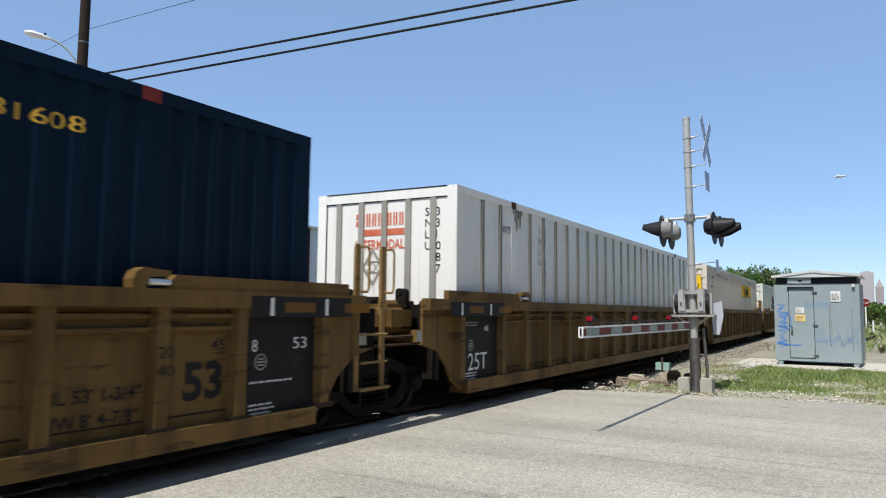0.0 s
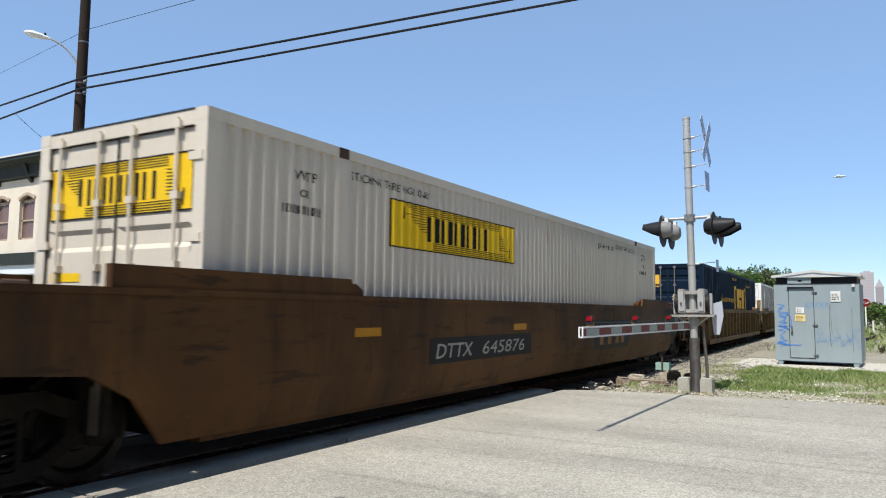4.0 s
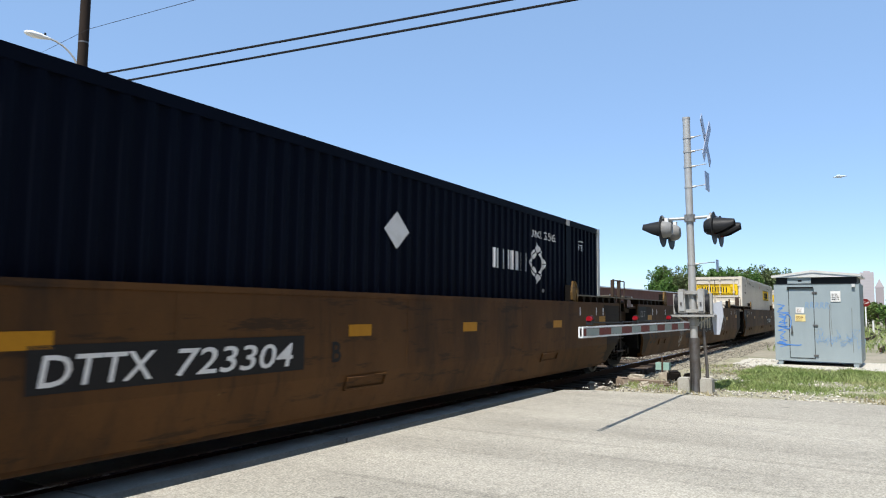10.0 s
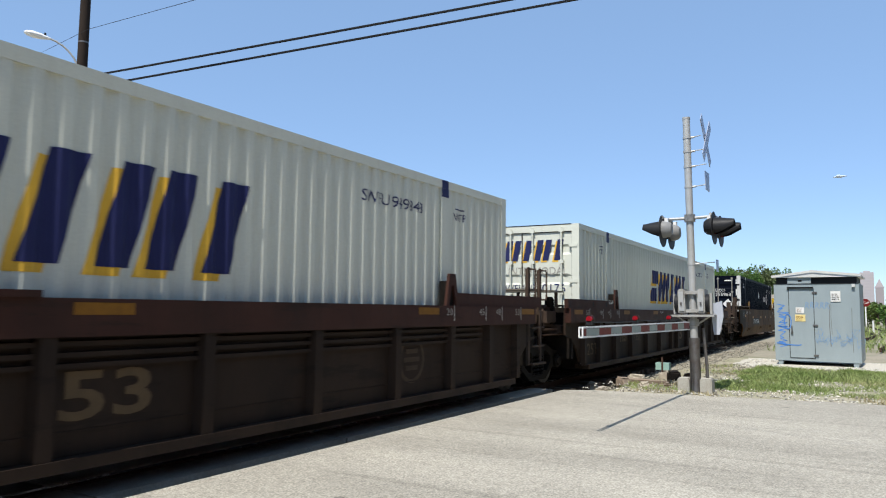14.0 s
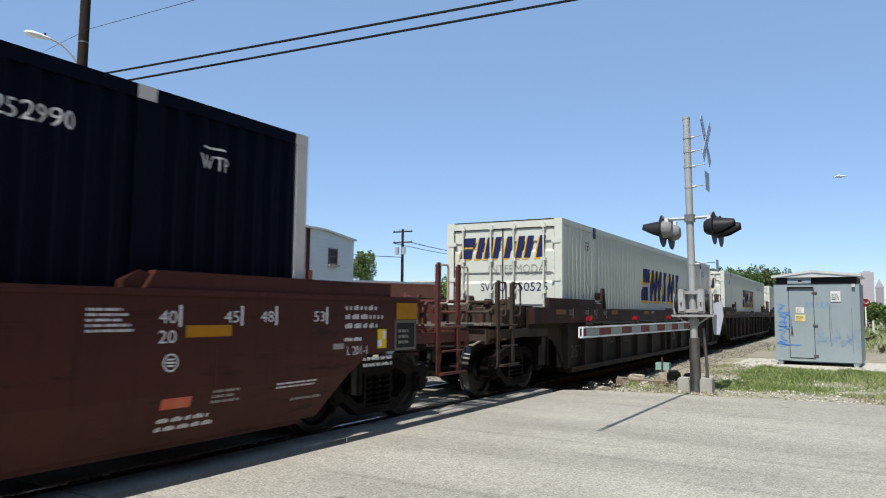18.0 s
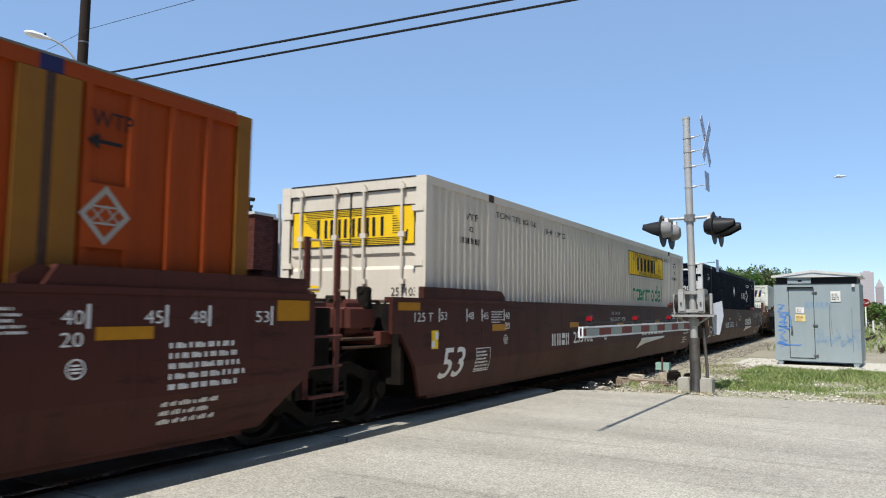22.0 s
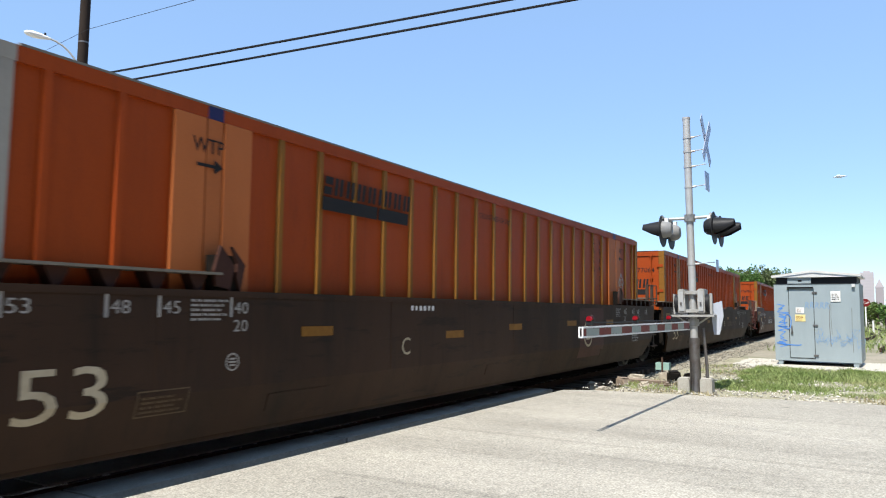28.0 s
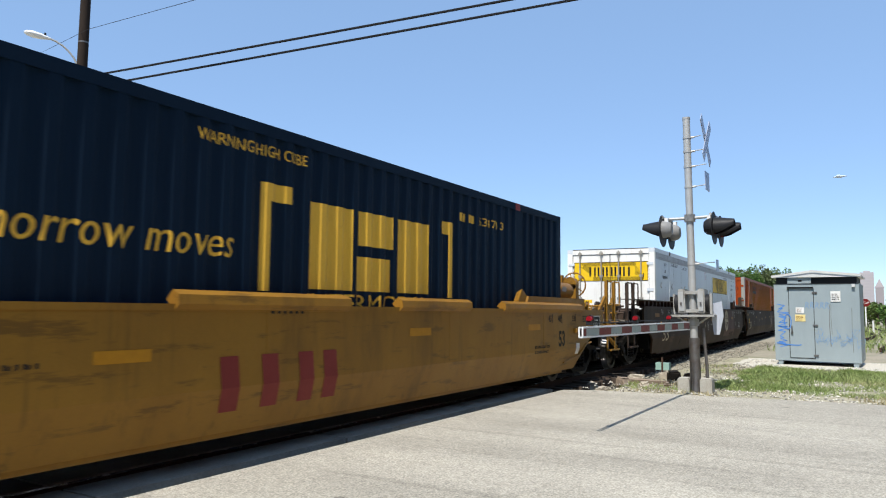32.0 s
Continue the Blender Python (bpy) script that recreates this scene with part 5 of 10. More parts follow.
def roundel(r):
    bm = B()
    n = 24
    for i in range(n):
        a, b = 2 * math.pi * i / n, 2 * math.pi * (i + 1) / n
        bm.faces.new([bm.verts.new((k * math.cos(t), k * math.sin(t), 0)) for k, t in ((r * 0.82, a), (r, a), (r, b), (r * 0.82, b))])
    for y in (-0.35, 0, 0.35):
        w = 0.6 if y == 0 else 0.45
        bm.faces.new([bm.verts.new(p) for p in ((-w * r, (y - 0.1) * r, 0), (w * r, (y - 0.1) * r, 0), (w * r, (y + 0.1) * r, 0), (-w * r, (y + 0.1) * r, 0))])
    return bm


def reflectors(root, places, material=M_YELLOWMARK, y=-HALF - 0.004, w=0.5, h=0.1):
    for lon, z in places:
        on_wall(root, "reflector", rects((0, w, 0, h)), lon, z, material, "amber reflective strip", y)


# ---- the cars and their loads, from the front of the train ----
RIDERS = []   # (thing, place of the container's tail along the track at the start)
OFF = {"a": 51.9, "b": 32.36, "c": 12.76, "d": -6.59, "e": -30.05, "f": -53.61, "g": -73.1, "h": -92.67, "i": -116.32, "j": -136.0,
       "k": -155.6, "l": -179.21, "m": -198.72, "n": -218.08, "o": -241.54, "p": -260.68, "q": -279.68, "r": -303.09}


def ochre_marks(u, seed, tail_panel=True):
    yr = -HALF + 0.094
    for lon, w, big in ((-0.02, 1.2, "25T"), (15.18, 1.0, "")) if tail_panel else ((15.18, 1.0, ""),):
        on_wall(u, "black_panel", rects((0, w, 0, 0.96)), lon, 0.38, M_DARKMARK, "black data panel", yr)
        if big:
            on_wall(u, "load_mark", letters(big, 0.26, 0.6), lon + 0.22, 0.56, M_WHITE, "", yr - 0.004)
        else:
            on_wall(u, "load_mark", letters("8", 0.12), lon + 0.12, 1.02, M_WHITE, "", yr - 0.004)
            on_wall(u, "load_mark", letters("53", 0.12, 0.2), lon + 0.68, 1.03, M_WHITE, "", yr - 0.004)
            on_wall(u, "small_print", small_print(0.75, 0.04, 1, seed), lon + 0.1, 0.72, M_WHITE, "", yr - 0.004)
        on_wall(u, "small_print", small_print(0.4, 0.12, 3, seed), lon + 0.1, 0.43, M_WHITE, "", yr - 0.004)
        on_wall(u, "roundel", roundel(0.08), lon + (0.3 if big else 0.24), 0.92, M_GREYMARK, "", yr - 0.004)
        if big:
            on_wall(u, "length_mark", letters("48", 0.09, 0.14), lon + 0.72, 1.12, M_WHITE, "", yr - 0.004)
            on_wall(u, "small_print", small_print(0.45, 0.08, 2, seed + 4), lon + 0.12, 1.2, M_GREYMARK, "", yr - 0.004)
        else:
            on_wall(u, "roundel", roundel(0.06), lon + 0.75, 0.9, M_FAINT, "", yr - 0.004)
    on_wall(u, "load_mark", letters("53", 0.32, 0.42, 0.03), 14.53, 0.65, M_DARKMARK, "", yr)
    on_wall(u, "length_mark", letters("45", 0.09, 0.15), 14.82, 1.06, M_DARKMARK, "", yr)
    for z, w in ((1.02, "20"), (0.87, "40")):
        on_wall(u, "length_mark", letters(w, 0.1, 0.15), 14.2, z, M_DARKMARK, "", -HALF - 0.001)
    on_wall(u, "size_mark", letters("IL 53' 1-3/4\"", 0.1, 0.72, 0.01), 13.4, 0.72, M_DARKMARK, "", yr)
    on_wall(u, "size_mark", letters("IW 8' 4-7/8\"", 0.1, 0.7, 0.01), 13.4, 0.54, M_DARKMARK, "", yr)
    for lon in (-1.2, 16.95):
        on_wall(u, "info_plate", rects((0, 0.14, 0, 0.14)), lon, 1.02, M_GREYMARK, "", yr)
    for x0, x1 in ((15.18, 16.66), (-0.5, 1.18)) if tail_panel else ((15.18, 16.66),):
        on_wall(u, "black_band", rects((0, x1 - x0, 0, 0.2)), x0, 1.345, M_DARKMARK, "", -HALF - 0.014)
    for lon in (15.42, 16.22, -0.2, 0.7) if tail_panel else (15.42, 16.22):
        on_wall(u, "white_stripe", rects((0, 0.05, 0, 0.17)), lon, 1.36, M_WHITE, "", -HALF - 0.017)
    for lon in (15.62, 16.55, 0.05, 1.0, 7.9):
        on_wall(u, "reflector", rects((0, 0.45, 0, 0.1)), lon, 1.39, M_OLDMARK, "amber reflective strip", -HALF - 0.014)


def build_train():
    A = "ochre yellow ribbed steel well car unit"
    a = well_unit(A, "arch", W_TTX, guide=(-1.6, 1.9, 1.7), guide_h=0.17)
    b = well_unit(A, "arch", W_TTX, guide=(-1.6, 1.9, 1.7), guide_h=0.17)
    c = well_unit(A, "arch", W_TTX, guide=(-1.6, 1.9, 1.7), guide_h=0.17)
    d = well_unit("ochre yellow ribbed well car with end platform", "arch", W_TTX, tail="end", guide=(-1.8, 1.9, 1.7), guide_h=0.17, end_paint=W_TTXLIT, top_t=1.64)
    for i, u in enumerate((a, b, c, d)):
        ochre_marks(u, i, u is not d)
    on_wall(d, "number_panel", rects((0, 0.72, 0, 0.26), (0.86, 1.75, 0, 0.26)), 2.35, 0.82, M_DARKMARK, "black number panel", -HALF + 0.09)
    on_wall(d, "car_number", letters("DTTX", 0.17, 0.55), 2.43, 0.87, M_WHITE, "", -HALF + 0.086)
    on_wall(d, "print_frame", rects((0, 0.23, 0, 0.02), (0, 0.23, 0.24, 0.26), (0, 0.02, 0.02, 0.24), (0.21, 0.23, 0.02, 0.24)), 4.51, 0.82, M_DARKMARK, "", -HALF + 0.09)
    on_wall(d, "small_print", small_print(0.55, 0.15, 2, 61), 4.38, 0.56, M_DARKMARK, "", -HALF + 0.09)
    on_wall(d, "small_print", small_print(0.6, 0.1, 1, 62), 3.42, 0.62, M_DARKMARK, "", -HALF + 0.09)
    on_wall(d, "small_print", small_print(0.45, 0.08, 2, 63), 7.45, 1.47, M_DARKMARK, "", -HALF - 0.014)
    on_wall(d, "car_number", letters("85411", 0.17, 0.62), 3.35, 0.87, M_WHITE, "", -HALF + 0.086)

    e = well_unit("weathered yellow-brown smooth-sided well car", "smooth", W_BROWN, tail="end", head="end", guide=(-1.0, 2.05, 1.76), guide_h=0.14, end_paint=W_BROWN, head_over=0.26, foot_h=1.15, foot_t=0.4, top_h=2.17, top_t=2.17)
    on_wall(e, "data_frame", rects((0, 0.58, 0, 0.36)), 17.64, 1.1, M_GREYMARK, "black data plate in a pale frame", -HALF - 0.003)
    on_wall(e, "data_plate", rects((0, 0.54, 0, 0.32)), 17.66, 1.12, M_DARKMARK, "", -HALF - 0.006)
    on_wall(e, "small_print", small_print(0.44, 0.24, 4, 41), 17.7, 1.16, M_GREYMARK, "", -HALF - 0.009)
    on_wall(e, "load_mark", letters("53", 0.13, 0.2), 16.2, 1.36, M_DARKMARK)
    on_wall(e, "load_mark", letters("45", 0.13, 0.2), 15.0, 1.36, M_DARKMARK)
    part("walkway", box(B(), 17.1 - MID, 18.5 - MID, -HALF, -HALF + 0.35, 1.68, 1.71), M_BOARD, e, "thin steel walkway over the end")
    for x_ in (17.2, 17.75, 18.3):
        part("walkway_leg", box(B(), x_ - MID - 0.05, x_ - MID + 0.05, -HALF, -HALF + 0.05, 1.58, 1.68), W_BROWN, e)
    bm = B()
    out = [(16.5, 1.56), (18.38, 1.56), (18.38, 1.0), (18.0, 0.95), (17.4, 0.4), (17.2, 0.4), (17.25, 0.6), (17.05, 0.75), (17.0, 0.95), (16.75, 1.05), (16.8, 1.2), (16.5, 1.35)]
    bm.faces.new([bm.verts.new((x_, z_, 0)) for x_, z_ in out[::-1]])
    on_wall(e, "grimy_end_panel", bm, 0, 0, W_DARK, "black grimy end of the wall", -HALF - 0.002)
    on_wall(e, "logo_panel", rects((0, 2.6, 0, 0.62)), 10.2, 0.62, M_DARKMARK, "black logo panel")
    on_wall(e, "brand_mark", block_word("112", 2.1, 0.42, 0.18, 0.13), 10.42, 0.72, C_OCHRE, "", -HALF - 0.008)
    on_wall(e, "number_panel", rects((0, 3.3, 0, 0.34)), 3.6, 0.72, M_DARKMARK, "black number panel")
    on_wall(e, "car_number", letters("DTTX", 0.2, 1.05, 0.01, 0.2), 3.75, 0.79, M_GREYMARK, "", -HALF - 0.008)
    on_wall(e, "car_number", letters("645876", 0.2, 1.5, 0, 0.2), 5.1, 0.79, M_GREYMARK, "", -HALF - 0.008)
    reflectors(e, [(2.0, 1.12), (6.2, 1.12), (9.72, 1.12), (13.0, 1.12), (16.5, 1.12)])
    f = well_unit("weathered brown smooth-sided well car unit", "smooth", W_BROWN, head="end", z_top=1.62, guide=(-1.6, 1.95, 1.76), guide_kind="board", guide_paint=W_TTX, guide_h=0.36)
    g = well_unit("empty weathered brown well car unit covered in scrawls", "smooth", W_BROWN, z_top=1.62, guide=(-1.6, 1.95, 1.76), guide_kind="board", guide_paint=W_TTX, guide_h=0.36)
    h = well_unit("weathered brown smooth-sided well car with end platform", "smooth", W_BROWN, tail="gear", z_top=1.62, guide=(-2.7, 1.95, 1.76), guide_kind="board", guide_paint=W_TTX, guide_h=0.36, top_t=2.14, foot_t=0.42)
    for u, letter in ((f, "A"), (g, "C"), (h, "B")):
        on_wall(u, "black_panel", rects((0, 0.72, 0, 0.36)), -0.9, 1.2, M_DARKMARK, "black data panel")
        on_wall(u, "load_mark", letters("125 T", 0.16, 0.45), -0.78, 1.3, M_GREYMARK, "", -HALF - 0.008)
        on_wall(u, "load_mark", letters("53", 0.4, 0.62), 0.25, 0.6, M_DARKMARK)
        if letter != "C":
            x_, w_, h_ = (10.15, 2.0, 0.3) if letter == "A" else (3.39, 2.79, 0.34)
            on_wall(u, "number_panel", rects((0, w_, 0, h_)), x_, 0.82, M_DARKMARK, "black number panel")
            on_wall(u, "car_number", letters("DTTX", h_ * 0.68, w_ * 0.34, 0.01, 0.15), x_ + 0.08, 0.87, M_WHITE, "", -HALF - 0.008)
            on_wall(u, "car_number", letters("723304", h_ * 0.68, w_ * 0.5, 0.01, 0.15), x_ + w_ * 0.44, 0.87, M_WHITE, "", -HALF - 0.008)
            on_wall(u, "unit_letter", letters(letter, 0.22, None, 0.02), 9.55 if letter == "A" else 6.62, 0.87, M_DARKMARK)
        reflectors(u, [(5.87, 1.15), (10.1, 1.2), (12.9, 1.13), (15.5, 1.2), (-0.05, 1.22)] if letter == "C" else [(-0.05, 1.22), (3.15, 1.13), (6.9, 1.13), (9.5, 1.13), (12.9, 1.13), (15.5, 1.2)], w=0.42, h=0.13)
        for lon in (0.45, 0.9, 1.9, 14.3, 15.3, 15.75):
            on_wall(u, "length_mark", rects((0, 0.06, 0, 0.16)), lon, 1.35, M_WHITE)
        for lon in (1.2, 6.9, 12.4):
            bm = B()
            pipe(bm, [(lon - MID, -HALF - 0.012, 0.55), (lon - MID, -HALF - 0.012, 0.68), (lon + 0.72 - MID, -HALF - 0.012, 0.68), (lon + 0.72 - MID, -HALF - 0.012, 0.55), (lon - MID, -HALF - 0.012, 0.55)], 0.018, 5)
            part("access_cover", lean_in(bm), W_BROWN, u)
        for d_ in (1, -1):
            bm = B()
            if (d_ > 0 and u is h) or (d_ < 0 and u is f):
                k_ = 0.42 if d_ > 0 else 0.3
                edge_ = [(-1.84, 1.6), (-1.84, 0.98), (-k_ - 0.74, 0.93), (-k_ - 0.37, 0.73), (-k_, 0.33)]
            elif d_ > 0:
                edge_ = [(-1.03, 1.6), (-1.03, 1.15), (-0.84, 1.14), (-0.67, 0.94), (-0.2, 0.33)]
            else:
                edge_ = [(-0.77, 1.6), (-0.77, 0.89), (-0.73, 0.83), (-0.15, 0.33)]
            out = [(0.3, 1.6)] + edge_ + [(0.06, 0.38), (0.1, 0.52), (0.04, 0.6), (0.14, 0.74), (0.1, 0.86), (0.22, 0.98), (0.16, 1.1), (0.26, 1.24), (0.2, 1.36), (0.34, 1.48)]
            bm.faces.new([bm.verts.new((x_ if d_ > 0 else LEN - x_, z_, 0)) for x_, z_ in (out if d_ < 0 else out[::-1])])
            on_wall(u, "grimy_end_panel", bm, 0, 0, W_DARK, "black grimy end of the wall", -HALF - 0.002)
    scrawl(g)

    rib = "dark brown ribbed steel well car unit"
    i = well_unit(rib, "rib", W_DARK, head="end", rail_paint=W_RAIL, z_top=1.49, guide=(-1.1, 2.0, 1.67), guide_h=0.3)
    j = well_unit(rib, "rib", W_DARK, rail_paint=W_RAIL, z_top=1.49, guide=(-1.1, 2.0, 1.67), guide_h=0.3)
    k = well_unit("dark brown ribbed well car with end platform", "rib", W_DARK, tail="end", rail_paint=W_RAIL, z_top=1.49, guide=(-1.1, 2.0, 1.67), guide_h=0.3)
    for n, u in enumerate((i, j, k)):
        yr = -HALF + 0.094
        on_wall(u, "load_mark", letters("125T", 0.26, 0.85), 0.05, 0.52, M_DIMMARK, "", yr)
        on_wall(u, "load_mark", letters("53", 0.36, 0.78, 0.02), 8.59, 0.61, M_DIMMARK, "", yr)
        on_wall(u, "roundel", roundel(0.22), 7.76, 0.78, M_FAINT, "", yr)
        on_wall(u, "roundel", roundel(0.3), 13.22, 0.8, M_FAINT, "", yr)
        on_wall(u, "car_number", block_word("22z2", 0.6, 0.18, 0, 0.17), 2.55, 0.72, M_DIMMARK, "", yr)
        on_wall(u, "car_number", letters("211352", 0.18, 0.85), 3.5, 0.72, M_DIMMARK, "", yr)
        for lon, w in ((-0.15, "53"), (0.75, "48"), (1.3, "45"), (1.95, "40"), (13.9, "20"), (14.85, "45"), (15.4, "48"), (16.1, "53")):
            on_wall(u, "length_mark", letters(w, 0.1, 0.16), lon, 1.36, M_GREYMARK, "", -HALF - 0.016)
            on_wall(u, "length_mark", rects((0, 0.025, -0.08, 0.13)), lon + 0.2, 1.36, M_GREYMARK, "", -HALF - 0.016)
        for lon in (-0.85, 2.55, 5.35, 8.6, 13.2, 16.35):
            on_wall(u, "reflector", rects((0, 0.5, 0, 0.09)), lon, 1.37, M_OLDMARK, "amber reflective strip", -HALF - 0.016)
        on_wall(u, "small_print", small_print(0.4, 0.06, 2, n), 6.1, 1.4, M_WHITE, "", -HALF - 0.016)
        on_wall(u, "small_print", small_print(0.45, 0.09, 3, n + 9), 1.45, 1.6, M_WHITE, "", -HALF + 0.012)
        for lon in (8.0,):
            part("latch", box(B(), lon - MID, lon - MID + 0.35, -HALF - 0.05, -HALF + 0.05, 1.49, 1.54), W_RAIL, u)
        for lon in (0.4, 1.3):
            rod_ = rod(B(), (lon - MID, -HALF + 0.02, 1.58), (lon - MID, -HALF + 0.015, 1.58), 0.05, 10)
            part("lifting_hole", rod_, P_RUBBER, u)

    red = "mineral red smooth-sided well car unit"
    l = well_unit(red, "smooth", W_RED, head="end", guide=(-1.35, 2.05, 1.73), guide_h=0.15, head_over=0.05, foot_h=0.15, top_h=2.07)
    m = well_unit(red, "smooth", W_RED, guide=(-1.35, 2.05, 1.73), guide_h=0.15)
    n = well_unit("mineral red smooth well car with end platform", "smooth", W_RED, tail="gear", guide=(-1.35, 2.05, 1.73), guide_h=0.15, foot_t=0.32, top_t=2.1)
    for q, (u, letter) in enumerate(((l, "A"), (m, "C"), (n, "B"))):
        stencils(u, M_WHITE, seed=q)
        on_wall(u, "load_mark", letters("53", 0.42, 0.68, 0.01, 0.2), 0.12, 0.52, M_WHITE)
        on_wall(u, "load_mark", letters("125 T", 0.12, 0.45), -0.55, 1.28, M_WHITE)
        on_wall(u, "wheel_sticker", rects((0, 0.17, 0, 0.24)), -0.13, 0.92, P_YELLOW, "small yellow and white sticker")
        on_wall(u, "wheel_sticker", rects((0, 0.08, 0.02, 0.11), (0.09, 0.17, 0.12, 0.22)), -0.13, 0.92, M_WHITE, "", -HALF - 0.007)
        on_wall(u, "roundel", roundel(0.075), 2.12, 0.98, M_WHITE)
        on_wall(u, "roundel", roundel(0.075), 14.36, 0.98, M_WHITE)
        on_wall(u, "small_print", small_print(0.42, 0.3, 6, q), 1.15, 0.56, M_WHITE)
        on_wall(u, "print_frame", rects((0, 0.46, 0, 0.012), (0, 0.46, 0.33, 0.342), (0, 0.012, 0, 0.34), (0.448, 0.46, 0, 0.34)), 1.13, 0.54, M_WHITE)
        if u is not l:
            on_wall(u, "small_print", small_print(0.88, 0.42, 5, q + 5), 15.16, 0.76, M_WHITE)
            on_wall(u, "small_print", small_print(0.72, 0.22, 3, q + 7), 15.12, 0.48, M_WHITE)
        on_wall(u, "car_number", block_word("22z2", 0.95, 0.22, 0.0, 0.15), 4.05, 0.8, M_WHITE)
        on_wall(u, "car_number", letters("255182", 0.22, 1.15, 0.015), 5.2, 0.82, M_WHITE)
        on_wall(u, "unit_letter", letters(letter, 0.22, None, 0.015), 7.1, 0.82, M_WHITE)
        on_wall(u, "small_print", block_word(6, 0.7, 0.07, 0, 0.3), 7.65, 1.36, M_GREYMARK)
        on_wall(u, "small_print", letters("WELL LD LMT 119,700", 0.085, 1.2), 7.55, 1.22, M_WHITE)
        on_wall(u, "brand_mark", block_word("22z2", 2.35, 0.3, 0.25, 0.11), 10.15, 0.84, M_WHITE)
        bm = B()
        bm.faces.new([bm.verts.new(p) for p in ((0, 0, 0), (0.62, 0.1, 0), (2.6, 0.2, 0), (2.75, 0.25, 0), (0.28, 0.25, 0))])
        on_wall(u, "brand_swoosh", bm, 9.92, 0.52, M_WHITE)
        reflectors(u, [(-0.92, 1.42), (1.65, 1.12), (5.0, 1.12), (8.1, 1.07), (11.6, 1.12), (14.5, 1.18)])
        on_wall(u, "reflector", rects((0, 0.46, 0, 0.2)), 16.38 if u is not l else 17.6, 1.31, M_YELLOWMARK, "broad amber reflective panel")

    on_wall(l, "small_print", small_print(0.7, 0.3, 3, 30), 16.62, 1.22, M_WHITE)
    on_wall(l, "small_print", small_print(0.45, 0.07, 1, 36), 16.6, 1.08, M_WHITE)
    on_wall(l, "load_mark", letters("L 201-1", 0.1, 0.36), 16.66, 0.93, M_WHITE)
    on_wall(l, "small_print", small_print(0.8, 0.14, 2, 32), 16.95, 0.78, M_WHITE)
    on_wall(l, "plate_border", rects((-0.03, 0.43, -0.03, 0.33)), 17.6, 0.97, C_RIB)
    on_wall(l, "data_plate", rects((0, 0.4, 0, 0.3)), 17.6, 0.97, M_DARKMARK, "black data plate", -HALF - 0.007)
    on_wall(l, "small_print", small_print(0.32, 0.2, 3, 31), 17.64, 1.02, M_GREYMARK, "", -HALF - 0.01)
    on_wall(l, "wheel_sticker", rects((0, 0.17, 0, 0.22)), 17.22, 0.98, P_YELLOW, "small yellow and white sticker")
    on_wall(l, "wheel_sticker", rects((0, 0.08, 0.02, 0.1), (0.09, 0.16, 0.11, 0.2)), 17.22, 0.98, M_WHITE, "", -HALF - 0.007)
    on_wall(l, "hand_hold_slot", rects((0, 0.18, 0, 0.06)), 16.42, 1.0, M_GREYMARK)
    on_wall(l, "red_notice", rects((0, 0.3, 0, 0.09)), 14.3, 0.6, P_FADEDRED)
    on_wall(l, "small_print", small_print(0.62, 0.14, 2, 33), 14.3, 0.42, M_WHITE)
    on_wall(l, "small_print", small_print(0.36, 0.14, 3, 35), 14.82, 0.6, M_GREYMARK)
    on_wall(l, "small_print", small_print(0.7, 0.07, 2, 34), 15.6, 0.66, M_WHITE)
    on_wall(l, "small_print", small_print(0.5, 0.05, 1, 37), 15.85, 0.52, M_GREYMARK)

    part("end_cover", box(B(), -2.12 - MID, -1.86 - MID, -HALF, -1.12, 1.0, 1.56), W_RED, n)
    bm = B()
    prism(bm, [(-2.1 - MID, 1.57), (-1.35 - MID, 1.57), (-1.72 - MID, 1.77), (-2.0 - MID, 1.77)], -HALF + 0.02, -HALF + 0.3)
    part("corner_gusset", bm, W_RED, n)
    part("corner_plate", box(B(), -1.1 - MID, -0.7 - MID, -HALF - 0.02, -HALF + 0.2, 1.735, 1.77), C_GREYPOST, n)
    for lon_, z_, w_, h_ in ((-1.5, 1.14, 0.3, 0.16), (-1.75, 1.02, 0.22, 0.13)):
        on_wall(n, "paper_plate", rects((0, w_, 0, h_)), lon_, z_, C_GREYPOST, "small pale plate")
    on_wall(n, "small_print", small_print(0.5, 0.2, 3, 51), -1.0, 1.3, M_GREYMARK)
    on_wall(n, "small_print", small_print(0.5, 0.05, 1, 52), -1.0, 1.1, M_GREYMARK)
    on_wall(n, "reflector", rects((0, 0.42, 0, 0.2)), -1.56, 1.33, M_YELLOWMARK, "broad amber reflective panel")

    dk = "grimy dark brown smooth-sided well car unit"
    o = well_unit(dk, "smooth", W_MAROON, head="gear", rail_paint=W_RAIL, guide=(-0.9, 1.95, 1.74), guide_kind="board", guide_h=0.32, top_h=2.1)
    p = well_unit(dk, "smooth", W_MAROON, rail_paint=W_RAIL, guide=(-0.9, 1.95, 1.74), guide_kind="board", guide_h=0.32)
    q = well_unit("grimy dark brown well car with end platform", "smooth", W_MAROON, tail="end", rail_paint=W_RAIL, guide=(-2.9, 1.95, 1.75), guide_kind="board", guide_h=0.32, foot_t=0.6, top_t=2.16, cut=0.45)
